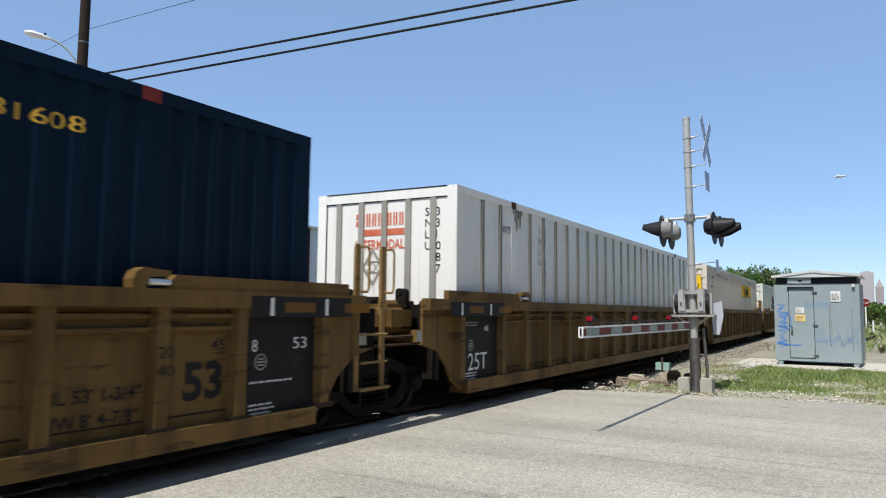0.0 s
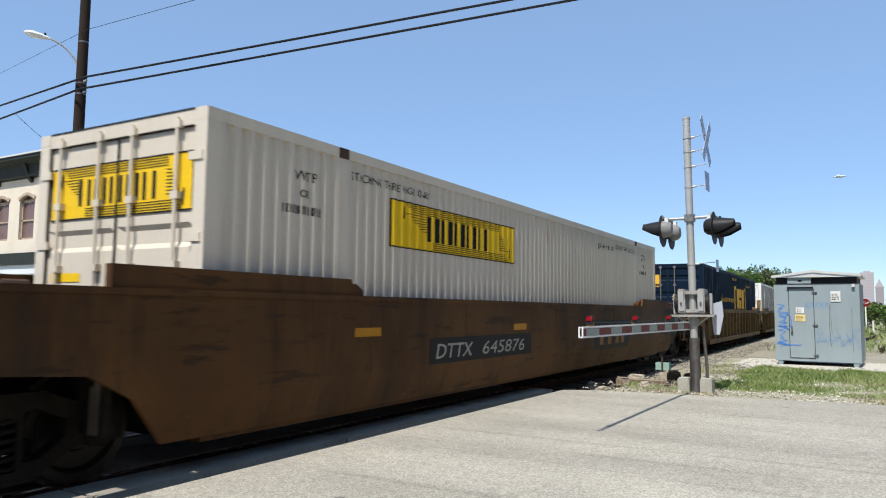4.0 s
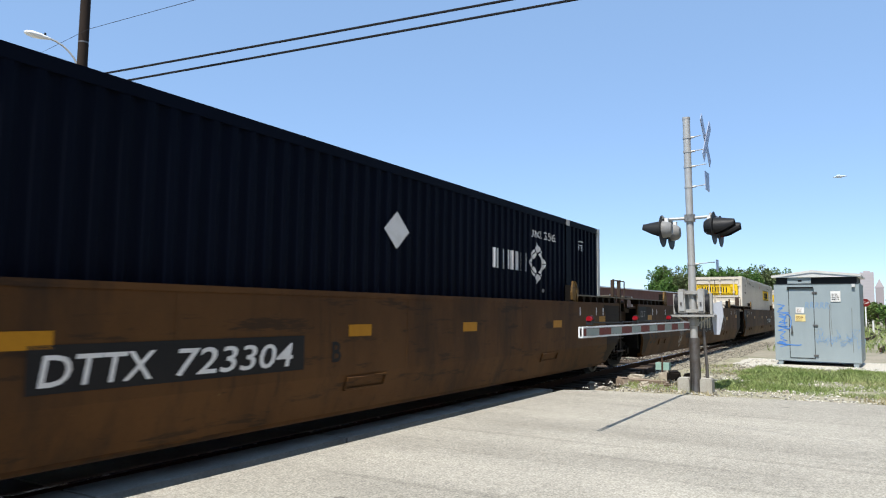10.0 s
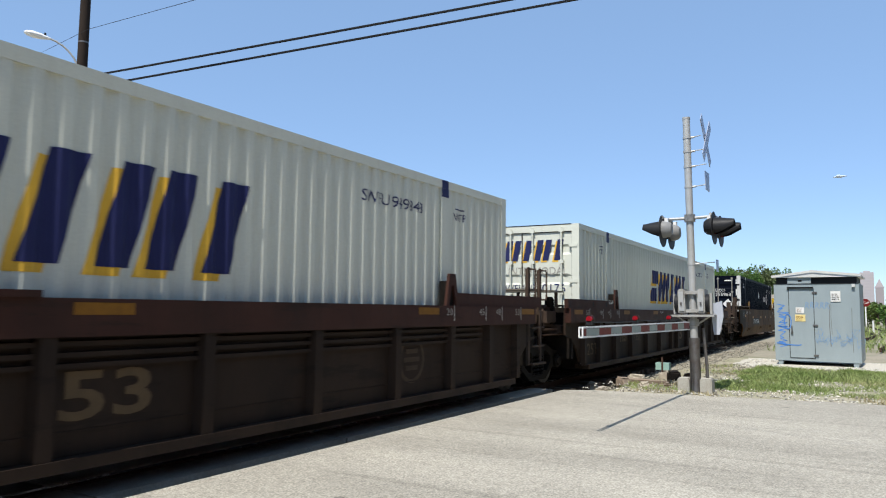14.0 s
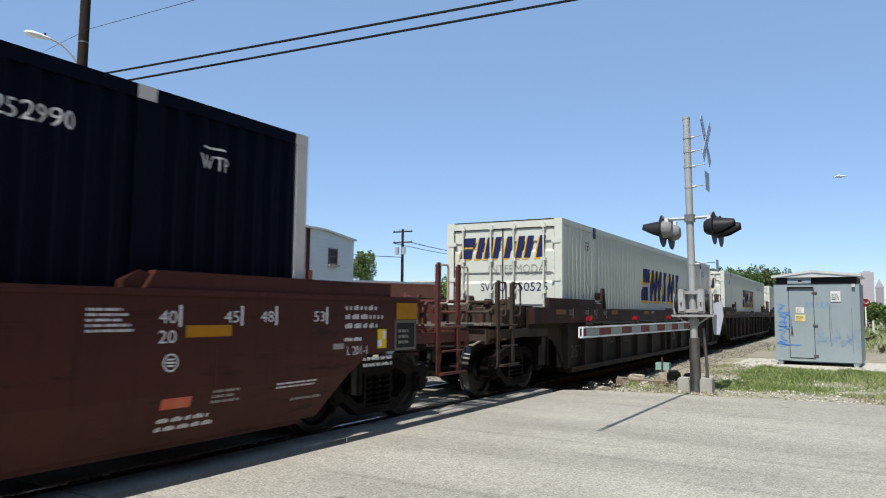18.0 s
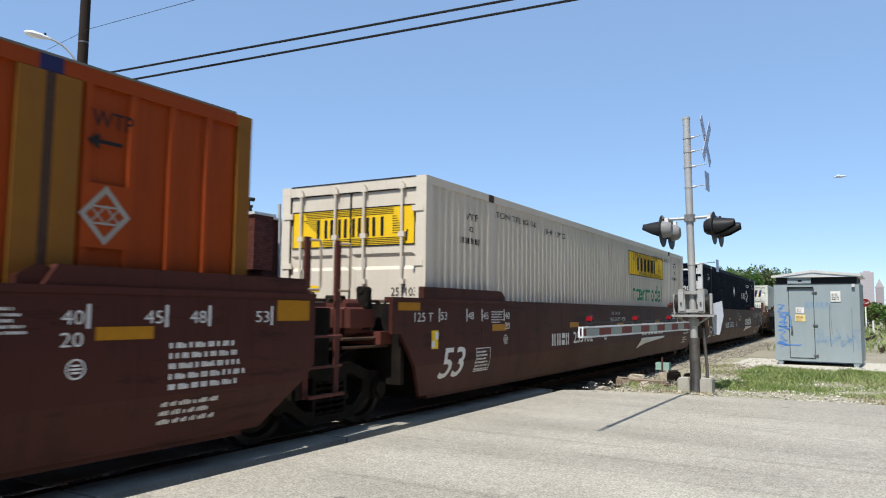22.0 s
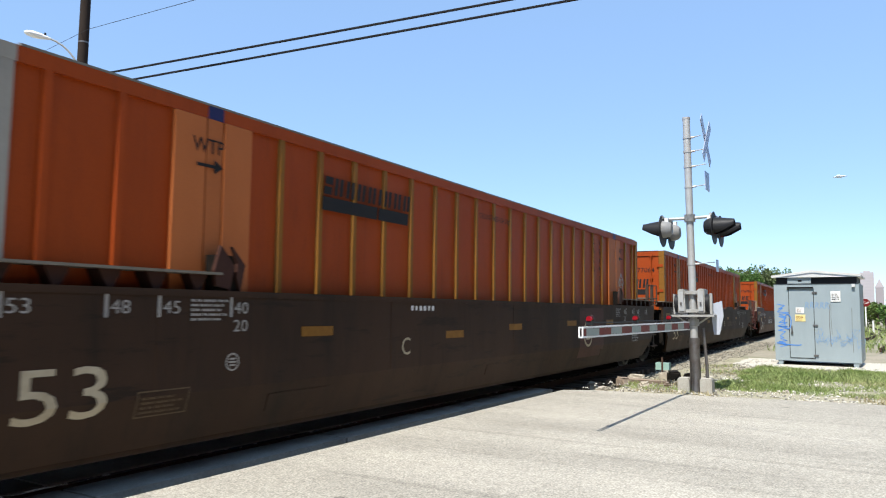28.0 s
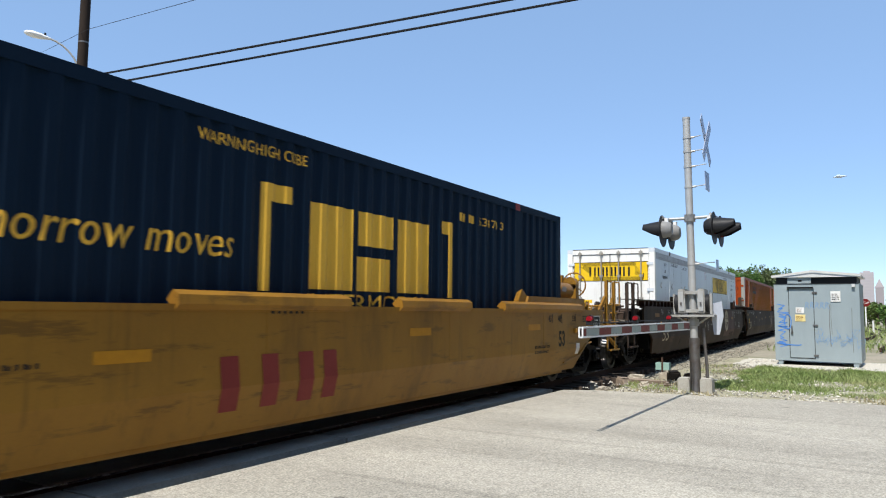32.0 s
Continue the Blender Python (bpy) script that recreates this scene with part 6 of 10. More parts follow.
    for w, (u, letter) in enumerate(((o, "B"), (p, "C"), (q, "A"))):
        stencils(u, M_GREYMARK, seed=w + 20, z=1.38, head=(-0.17, 0.58, 1.02, 1.7) if w < 2 else (0.27, 0.97, 1.41, 2.1))
        on_wall(u, "load_mark", letters("53", 0.4, 0.69), 0.19, 0.62, M_CREAMMARK)
        on_wall(u, "print_frame", rects((0, 0.5, 0, 0.012), (0, 0.5, 0.2, 0.212), (0, 0.012, 0, 0.21), (0.488, 0.5, 0, 0.21)), 1.14, 0.56, M_DIMMARK)
        on_wall(u, "small_print", small_print(0.42, 0.15, 4, w + 3), 1.18, 0.59, M_DIMMARK)
        on_wall(u, "wheel_sticker", rects((0, 0.16, 0, 0.24)), -0.1, 0.92, P_YELLOW, "small yellow sticker")
        on_wall(u, "roundel", roundel(0.08), 2.1, 0.95, M_GREYMARK)
        on_wall(u, "roundel", roundel(0.08), 14.05, 0.95, M_GREYMARK)
        for x_ in (2.6, 7.2, 12.6):
            part("access_cover", lean_in(box(B(), x_ - MID, x_ + 0.9 - MID, -HALF - 0.006, -HALF, 0.45, 0.62)), W_MAROON, u)
        on_wall(u, "small_print", block_word(6, 0.6, 0.06, 0, 0.3), 5.0, 1.42, M_WHITE)
        on_wall(u, "small_print", small_print(0.6, 0.3, 5, w), 14.9, 0.72, M_GREYMARK)
        reflectors(u, [(3.0, 1.15), (5.9, 1.05), (7.9, 1.12), (10.5, 1.15), (12.9, 1.15), (-0.7, 1.3)], M_OLDMARK)
        lon = (9.73, 4.83, 6.68)[w]
        on_wall(u, "unit_letter", letters(letter, 0.22), lon, 0.88, M_CREAMMARK)
        for x_, y_ in ((9.0, 0.99),) if w == 0 else ((7.29, 0.95),) if w == 2 else ():
            on_wall(u, "roundel", roundel(0.27 if w == 0 else 0.16), x_, y_, M_GREYMARK)
        if w != 1:
            lon = (10.54, 0, 3.14)[w]
            on_wall(u, "car_number", block_word("22z2", 1.2, 0.19, 0, 0.15), lon, 0.87, M_DIMMARK)
            on_wall(u, "car_number", letters("211276", 0.18, 1.18, 0.01), lon + 1.42, 0.88, M_DIMMARK)
        if w == 1:
            on_wall(u, "logo_field", rects((0, 1.5, 0, 1.0)), 11.2, 0.5, W_RED, "faded red logo field", -HALF - 0.003)
            on_wall(u, "roundel", roundel(0.27), 11.69, 0.98, M_CREAMMARK, "round cream emblem", -HALF - 0.007)
        if w == 2:
            on_wall(u, "small_print", block_word(9, 1.25, 0.05, 0, 0.3), 7.75, 0.96, M_GREYMARK)
            on_wall(u, "logo_field", rects((0, 2.71, 0, 1.1)), 11.09, 0.46, W_RED, "faded red logo field", -HALF - 0.003)
            bm = B()
            for i_ in range(32):
                bm.faces.new([bm.verts.new((k_ * math.cos(t_), k_ * math.sin(t_), 0)) for k_, t_ in ((0.29, i_ * math.pi / 16), (0.44, i_ * math.pi / 16), (0.44, (i_ + 1) * math.pi / 16), (0.29, (i_ + 1) * math.pi / 16))])
            bmesh.ops.remove_doubles(bm, verts=bm.verts[:], dist=1e-4)
            on_wall(u, "round_emblem", bm, 11.57, 1.1, M_CREAMMARK, "round cream emblem", -HALF - 0.007)
            on_wall(u, "emblem_cross", rects((-0.065, 0.065, -0.27, 0.27), (-0.27, -0.066, -0.055, 0.055), (0.066, 0.27, -0.055, 0.055)), 11.57, 1.1, M_CREAMMARK, "", -HALF - 0.007)
        for a_, b_ in ((2.15, 2.95), (3.97, 5.9), (7.1, 9.2), (10.27, 12.18), (13.18, 14.0)) if w == 0 else ():
            bm = B()
            prism(bm, [(a_ - MID, 1.58), (b_ - MID, 1.58), (b_ - 0.12 - MID, 1.68), (a_ + 0.12 - MID, 1.68)], -HALF - 0.01, -HALF + 0.07)
            part("top_guard", bm, W_RAIL, u)

    r = well_unit("bright yellow smooth well car with end platform", "smooth", W_TTX2, head="gear", z_top=1.46, guide=(-0.9, 2.0, 1.68), guide_h=0.34, head_over=0.16, foot_h=0.5, top_h=2.13)
    for a_, b_ in ((0.4, 4.6), (7.0, 9.3), (10.3, 12.1), (13.2, 16.75)):
        bm = B()
        out = [(-0.0, 1.40), (0.06, 1.46), (0.05, 1.54), (-0.02, 1.58), (-0.1, 1.5)]
        a0 = [bm.verts.new((a_ - MID, -HALF - 0.0 - y_, z_)) for y_, z_ in out]
        b0 = [bm.verts.new((b_ - MID, -HALF - 0.0 - y_, z_)) for y_, z_ in out]
        bm.faces.new(a0)
        bm.faces.new(b0[::-1])
        for i_ in range(5):
            j_ = (i_ + 1) % 5
            bm.faces.new((a0[i_], b0[i_], b0[j_], a0[j_]))
        part("rolled_guard", bm, W_TTX2, r)
    on_wall(r, "brand_mark", block_word("112", 1.9, 0.5, -0.12, 0.14), 7.45, 0.5, P_MAROON, "dark red brand mark")
    on_wall(r, "load_mark", letters("53", 0.28, 0.31, 0.03), 15.57, 0.79, M_DARKMARK)
    on_wall(r, "small_print", small_print(1.3, 0.07, 1, 71), 4.9, 1.0, M_DARKMARK)
    on_wall(r, "small_print", block_word(6, 0.5, 0.08, 0, 0.3), 8.1, 1.38, M_DARKMARK)
    for lon, size in ((15.07, "45"), (15.53, "48"), (16.27, "53")):
        on_wall(r, "length_mark", letters(size, 0.11, 0.15, 0.03), lon, 1.24, M_DARKMARK)
        on_wall(r, "length_mark", rects((0.17, 0.2, -0.03, 0.13)), lon, 1.24, M_DARKMARK)
    on_wall(r, "plate_border", rects((-0.02, 0.42, -0.02, -0.002), (-0.02, 0.42, 0.282, 0.3), (-0.02, -0.002, -0.002, 0.282), (0.402, 0.42, -0.002, 0.282)), 17.53, 1.04, M_WHITE)
    on_wall(r, "paper_plate", rects((0, 0.18, 0, 0.21)), 16.5, 0.6, M_WHITE, "small dull white plate")
    on_wall(r, "small_print", block_word(12, 0.7, 0.05, 0, 0.3), 14.45, 0.78, M_DARKMARK)
    on_wall(r, "small_print", block_word(9, 0.62, 0.05, 0, 0.3), 14.47, 0.69, M_DARKMARK)
    on_wall(r, "small_print", small_print(0.42, 0.14, 3, 2), 16.85, 1.22, M_DARKMARK)
    bm = B()
    for a_, b_ in (((16.0, 0.46), (16.7, 0.56)), ((16.7, 0.56), (17.05, 0.78)), ((17.05, 0.78), (17.35, 0.8))):
        rod(bm, (a_[0] - MID, -HALF - 0.006, a_[1]), (b_[0] - MID, -HALF - 0.006, b_[1]), 0.02, 6)
    part("stiffener_bead", lean_in(bm), W_TTX2, r)
    bm = B()
    rod(bm, (16.35 - MID, -HALF - 0.03, 1.06), (16.42 - MID, -HALF - 0.03, 1.06), 0.05, 12)
    rod(bm, (16.75 - MID, -HALF - 0.03, 1.06), (16.82 - MID, -HALF - 0.03, 1.06), 0.06, 12)
    rod(bm, (16.42 - MID, -HALF - 0.03, 1.06), (16.75 - MID, -HALF - 0.03, 1.06), 0.03, 8)
    part("tow_bracket", bm, W_TTX2, r)
    part("tow_slot", box(B(), 16.5 - MID, 16.68 - MID, -HALF - 0.064, -HALF - 0.055, 1.02, 1.1), M_BLACK, r)
    on_wall(r, "info_plate", rects((0, 0.4, 0, 0.28)), 17.53, 1.04, M_DARKMARK, "black data plate")
    on_wall(r, "small_print", small_print(0.34, 0.22, 4, 3), 17.56, 1.07, M_WHITE, "", -HALF - 0.008)
    reflectors(r, [(6.3, 1.0), (10.55, 1.1), (14.2, 1.1)])

    hunt = "cream white corrugated container with yellow sign"
    loads = {
        "a": swift_box("white corrugated container with dark blue mark", "950512"),
        "b": hunt_box(hunt, "251404"),
        "c": ribbed_white_box("white aluminium ribbed container with rusty stains", "331087"),
        "d": csx_box("royal blue corrugated container with gold lettering", "631608"),
        "e": hunt_box(hunt, "251378", at=2.95, num=11.17), "f": hunt_box(hunt, "254177"),
        "h": umax_box("navy blue corrugated container with white emblem", "255963"),
        "i": swift_box("pale white corrugated container with slanted blue mark", "950176"),
        "j": swift_box("pale white corrugated container with slanted blue mark", "949848"),
        "k": swift_box("pale white corrugated container with slanted blue mark", "950525"),
        "l": umax_box("navy blue corrugated container with white emblem", "252990"),
        "m": hunt_box("cream corrugated container, yellow sign, green word", "257103", True),
        "n": orange_box("orange ribbed container with ochre posts", "976986"),
        "o": orange_box("orange ribbed container with ochre posts", "977064"),
        "p": orange_box("orange container with pale ochre side posts", "964933", True),
        "q": hunt_box("white smooth riveted container with yellow sign", "220311", False, "plate", C_SKYWHITE, at=9.79, num=3.95),
        "r": csx_box("royal blue corrugated container with gold lettering", "634713"),
    }
    units = dict(a=a, b=b, c=c, d=d, e=e, f=f, g=g, h=h, i=i, j=j, k=k, l=l, m=m, n=n, o=o, p=p, q=q, r=r)
    for key, u in units.items():
        RIDERS.append((u, OFF[key], 0.0))
        if key in loads:
            RIDERS.append((loads[key], OFF[key] - (0.137 if key == "q" else 0.0), CZ))
    loads["q"].scale = (0.968, 1, 1)  # an older box, half a metre shorter


def spray_line(u, pts, w, material, y):
    """A sprayed line of width w, smooth through pts of (lon, z)."""
    bm = B()
    fine = []
    n = len(pts)
    for i in range(n - 1):
        p0, p1, p2, p3 = (Vector(pts[max(0, min(n - 1, i + k))]) for k in (-1, 0, 1, 2))
        for j in range(6):
            t = j / 6
            fine.append(0.5 * ((2 * p1) + (p2 - p0) * t + (2 * p0 - 5 * p1 + 4 * p2 - p3) * t * t + (3 * p1 - p0 - 3 * p2 + p3) * t ** 3))
    fine.append(Vector(pts[-1]))
    left, right = [], []
    for i, p in enumerate(fine):
        d = (fine[min(i + 1, len(fine) - 1)] - fine[max(i - 1, 0)])
        d = d.normalized() if d.length > 1e-6 else Vector((1, 0))
        k = Vector((-d.y, d.x)) * w / 2
        left.append(bm.verts.new((p.x + k.x - MID, y, p.y + k.y)))
        right.append(bm.verts.new((p.x - k.x - MID, y, p.y - k.y)))
    for i in range(len(fine) - 1):
        bm.faces.new((right[i], right[i + 1], left[i + 1], left[i]))
    mark("spray_scrawl", lean_in(bm), material, u)


SPRAY_DARK = mat("dark_blue_spray_paint", (0.007, 0.009, 0.018), 0.6)
SPRAY_TAN = mat("faded_tan_spray_paint", (0.2, 0.12, 0.045), 0.6)
SPRAY_GREY = mat("silver_grey_spray_paint", (0.26, 0.26, 0.25), 0.5, 0, (0.16, 0.15, 0.14), 0.5, 3)


def scrawl(u):
    """Loops and zigzags sprayed over the empty car, words that cannot be read."""
    rnd = random.Random(5)
    y = -HALF - 0.006
    k = 0
    def tag(lon, z, w, h, col, lw, n):
        nonlocal k
        k += 1
        pts = []
        for i in range(n):
            a = i * 1.9
            pts.append((lon + w * i / n + 0.1 * w * math.cos(a * 1.7), z + h * (0.5 + 0.5 * math.sin(a)) + rnd.uniform(-0.1, 0.1) * h))
        spray_line(u, pts, lw, col, y - 0.0006 * (k % 6))
    # a long dark stroke into a big curl, then three rows of dark scribble
    spray_line(u, [(3.2, 1.3), (3.5, 1.39), (3.8, 1.41), (4.1, 1.39), (4.34, 1.36)], 0.05, SPRAY_DARK, y)
    spray_line(u, [(3.3, 1.36), (3.55, 1.2), (3.85, 1.12), (4.0, 0.95), (4.02, 0.75)], 0.05, SPRAY_DARK, y - 0.0006)
    spray_line(u, [(4.56, 1.33), (4.48, 1.44), (4.35, 1.4), (4.36, 1.28), (4.55, 1.2), (4.74, 1.06), (4.7, 0.88), (4.52, 0.82), (4.36, 0.9), (4.31, 1.08), (4.4, 1.17), (4.5, 1.13)], 0.042, SPRAY_DARK, y - 0.001)
    for row, (xa, xb, za, zb) in enumerate(((4.72, 5.52, 1.24, 1.46), (4.86, 5.78, 0.92, 1.16), (4.8, 5.7, 0.44, 0.74))):
        n = 5
        for i in range(n):
            x_ = xa + (xb - xa) * i / n
            w_ = (xb - xa) / n
            pts = [(x_ + w_ * rnd.uniform(0, 1.0), rnd.choice((za, zb, (za + zb) / 2)) + rnd.uniform(-0.03, 0.03)) for _ in range(5)]
            spray_line(u, pts, 0.034, SPRAY_DARK, y - 0.0006 * (i % 3))
    spray_line(u, [(4.72, 0.66), (5.0, 0.68), (5.3, 0.62), (5.6, 0.66), (5.76, 0.56)], 0.034, SPRAY_DARK, y - 0.002)
    spray_line(u, [(4.78, 1.05), (5.1, 1.03), (5.5, 1.0), (5.82, 0.93)], 0.034, SPRAY_DARK, y - 0.002)
    # fat silver loops low on the wall
    for i, (x_, z_, rx, rz) in enumerate(((3.98, 0.72, 0.12, 0.2), (4.19, 0.74, 0.09, 0.18), (4.14, 0.52, 0.1, 0.12))):
        pts = [(x_ + rx * math.cos(t_), z_ + rz * math.sin(t_ + 0.3)) for t_ in [k_ * 0.7 for k_ in range(10)]]
        spray_line(u, pts, 0.045, SPRAY_GREY, y - 0.001 - 0.0006 * i)
    for x_ in (6.0, 6.3, 6.55, 6.8):
        spray_line(u, [(x_, 1.34), (x_ + 0.04, 1.22), (x_ + 0.02, 1.12), (x_ + 0.12, 1.1), (x_ + 0.18, 1.2)], 0.04, SPRAY_TAN, y - 0.001)
    spray_line(u, [(5.88, 1.33), (6.1, 1.37), (6.28, 1.35)], 0.045, SPRAY_TAN, y - 0.0016)
    on_wall(u, "logo_panel", rects((0, 2.75, 0, 0.6)), 6.86, 0.78, M_DARKMARK, "black logo panel", -HALF - 0.003)
    on_wall(u, "brand_mark", block_word("112", 2.2, 0.4, 0.18, 0.13), 7.1, 0.86, M_CREAMMARK, "", -HALF - 0.005)
    for k_ in range(5):
        on_wall(u, "brand_stripe", rects((0, 0.72, 0, 0.012), (0.8, 1.45, 0, 0.012)), 7.36, 0.98 + 0.035 * k_, M_CREAMMARK, "", -HALF - 0.0055)
    # silver outlines over the panel: a tall open box, then two fat loops
    spray_line(u, [(7.35, 1.2), (7.32, 1.5), (7.6, 1.52), (7.9, 1.5), (8.0, 1.3), (8.15, 1.52), (8.3, 1.3), (8.5, 1.5), (8.75, 1.45), (9.0, 1.25)], 0.03, SPRAY_GREY, y - 0.002)
    for x_, z_, rx, rz in ((7.7, 0.92, 0.13, 0.18), (8.25, 0.95, 0.25, 0.2), (9.0, 1.0, 0.16, 0.2), (9.28, 0.85, 0.12, 0.16)):
        spray_line(u, [(x_ + rx * math.cos(t_), z_ + rz * math.sin(t_)) for t_ in [k_ * 0.55 for k_ in range(12)]], 0.028, SPRAY_GREY, y - 0.0026)
    # a fat hollow bar and two hollow loops, outlined
    spray_line(u, [(10.75, 1.42), (10.7, 1.48), (10.9, 1.5), (11.18, 1.5), (11.2, 1.3), (11.14, 0.95)], 0.035, SPRAY_GREY, y - 0.001)
    spray_line(u, [(10.75, 1.42), (10.74, 1.34), (10.84, 1.3), (10.83, 1.0), (10.76, 0.82), (10.85, 0.77), (11.1, 0.77), (11.3, 0.76)], 0.035, SPRAY_GREY, y - 0.0016)
    spray_line(u, [(11.2, 1.5), (11.5, 1.5), (11.72, 1.4), (11.6, 1.24), (11.42, 1.18), (11.66, 1.1), (11.72, 0.95), (11.55, 0.8), (11.3, 0.76), (11.18, 0.9), (11.2, 1.1)], 0.03, SPRAY_GREY, y - 0.0022)
    spray_line(u, [(11.72, 1.4), (12.0, 1.42), (12.12, 1.28), (12.0, 1.16), (12.14, 1.02), (12.08, 0.86), (11.86, 0.76), (11.7, 0.88), (11.68, 1.05), (11.84, 1.16), (12.0, 1.16)], 0.03, SPRAY_GREY, y - 0.0028)
    for x_, z_ in ((9.8, 1.22), (10.1, 1.22), (12.2, 1.12), (12.42, 1.1)):
        tag(x_, z_, 0.32, 0.2, SPRAY_GREY, 0.022, 7)
    spray_line(u, [(12.6, 1.2), (12.68, 1.05), (12.78, 1.22), (12.74, 0.9)], 0.022, SPRAY_GREY, y - 0.0034)


build_train()


def ran(t):
    """Metres that the train has run after t seconds."""
    q = t / 32.0
    return 304.595 * q + 9.9545 * q * q - 10.7172 * q ** 3


BEND = 4.2047e-4     # the track's slight curve to the left


def on_track(s, z=0.0):
    return pose(s, BEND / 2 * s * s, z, 0, 0, math.degrees(BEND * s))


def motions():
    for ob, off, z in RIDERS:
        walk(ob, [(t, on_track(off + MID + ran(t), z)) for t in range(0, 33)])
    first = WHEELS[0]
    walk(first, [(k / 30, pose(0, 0, 0, 0, math.degrees(ran(k / 30) / 0.455), 0)) for k in range(0, 961)])
    for w in WHEELS[1:]:
        w.rotation_mode = "QUATERNION"
        w.animation_data_create()
        w.animation_data.action = first.animation_data.action
        w.animation_data.action_slot = first.animation_data.action_slot


# ---- ground, road, track ----
G_DIRT = mat("dry_dirt_and_gravel", (0.3, 0.265, 0.2), 0.95, 0, (0.1, 0.12, 0.045), 0.75, 0.22, 0.02, 0, 9)
G_BALLAST = mat("grey_ballast", (0.3, 0.272, 0.21), 0.95, 0, (0.19, 0.175, 0.125), 0.6, 1.5, 0.03, 0, 22)


def road_mat():
    """Bleached asphalt: aggregate speckle, wheel-track bands along the road and oil spots."""
    m = mat("sun_bleached_asphalt", (0.365, 0.338, 0.278), 0.92, 0, (0.29, 0.268, 0.222), 0.8, 0.45, 0.005, 0, 55)
    nt = m.node_tree
    n, l = nt.nodes, nt.links
    bs = n["Principled BSDF"]
    last = bs.inputs["Base Color"].links[0].from_socket
    co = n.new("ShaderNodeTexCoord")

    def layer(tex_out, lo, hi, v0, v1, fac=1.0):
        nonlocal last
        mr = n.new("ShaderNodeMapRange")
        mr.inputs[1].default_value, mr.inputs[2].default_value, mr.inputs[3].default_value, mr.inputs[4].default_value = lo, hi, v0, v1
        l.new(tex_out, mr.inputs[0])
        mx = n.new("ShaderNodeMixRGB")
        mx.blend_type, mx.inputs[0].default_value = "MULTIPLY", fac
        l.new(last, mx.inputs[1])
        l.new(mr.outputs[0], mx.inputs[2])
        last = mx.outputs[0]

    sp = n.new("ShaderNodeTexNoise")
    sp.inputs["Scale"].default_value, sp.inputs["Detail"].default_value = 55, 5
    l.new(co.outputs["Object"], sp.inputs["Vector"])
    layer(sp.outputs["Fac"], 0.3, 0.7, 0.72, 1.27)
    mp = n.new("ShaderNodeMapping")
    mp.inputs["Scale"].default_value = (0.9, 0.07, 1)
    mp.inputs["Rotation"].default_value = (0, 0, radians(-6))
    l.new(co.outputs["Object"], mp.inputs["Vector"])
    bd = n.new("ShaderNodeTexNoise")
    bd.inputs["Scale"].default_value, bd.inputs["Detail"].default_value = 1.0, 3
    l.new(mp.outputs[0], bd.inputs["Vector"])
    layer(bd.outputs["Fac"], 0.3, 0.7, 0.86, 1.09)
    mp2 = n.new("ShaderNodeMapping")
    mp2.inputs["Scale"].default_value = (3.2, 0.12, 1)
    mp2.inputs["Rotation"].default_value = (0, 0, radians(-6))
    l.new(co.outputs["Object"], mp2.inputs["Vector"])
    fs = n.new("ShaderNodeTexNoise")
    fs.inputs["Scale"].default_value, fs.inputs["Detail"].default_value = 1.6, 5
    l.new(mp2.outputs[0], fs.inputs["Vector"])
    layer(fs.outputs["Fac"], 0.57, 0.66, 1.0, 0.82)
    md = n.new("ShaderNodeTexNoise")
    md.inputs["Scale"].default_value, md.inputs["Detail"].default_value, md.inputs["Roughness"].default_value = 9, 6, 0.7
    l.new(co.outputs["Object"], md.inputs["Vector"])
    layer(md.outputs["Fac"], 0.3, 0.7, 0.87, 1.1)
    st = n.new("ShaderNodeTexVoronoi")
    st.inputs["Scale"].default_value = 1.1
    l.new(co.outputs["Object"], st.inputs["Vector"])
    layer(st.outputs["Distance"], 0.03, 0.07, 0.5, 1.0)
    l.new(last, bs.inputs["Base Color"])
    return m


G_ROAD = road_mat()
G_PALE = mat("pale_crushed_stone", (0.5, 0.465, 0.39), 0.95, 0, (0.45, 0.42, 0.36), 0.6, 3, 0.02, 0, 25)
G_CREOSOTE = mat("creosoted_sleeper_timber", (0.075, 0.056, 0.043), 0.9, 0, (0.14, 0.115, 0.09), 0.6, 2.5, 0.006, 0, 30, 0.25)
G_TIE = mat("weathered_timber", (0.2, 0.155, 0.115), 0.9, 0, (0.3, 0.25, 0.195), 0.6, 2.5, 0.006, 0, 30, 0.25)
L_BARK = mat("bark", (0.1, 0.075, 0.055), 0.9, 0, (0.06, 0.045, 0.035), 0.6, 4, 0.01)
M_WOODPOLE = mat("creosoted_pole_wood", (0.032, 0.022, 0.016), 0.9, 0, (0.018, 0.013, 0.01), 0.7, 2, 0.006, 0.95, 30)
M_GALV = mat("galvanised_steel", (0.45, 0.45, 0.43), 0.5, 0.35, (0.33, 0.32, 0.3), 0.5, 5, 0.001)
M_CABINET = mat("pale_blue_grey_cabinet_paint", (0.285, 0.335, 0.345), 0.5, 0, (0.22, 0.265, 0.275), 0.5, 1.5, 0.0008, 0.8)
M_CONC = mat("concrete", (0.4, 0.38, 0.33), 0.9, 0, (0.28, 0.26, 0.22), 0.6, 4, 0.006)
M_SIGBLACK = mat("matt_black_signal_paint", (0.02, 0.02, 0.021), 0.5)
M_CREAMWALL = mat("cream_stucco", (0.7, 0.62, 0.5), 0.9, 0, (0.55, 0.48, 0.38), 0.5, 1.2, 0.003, 0.5)


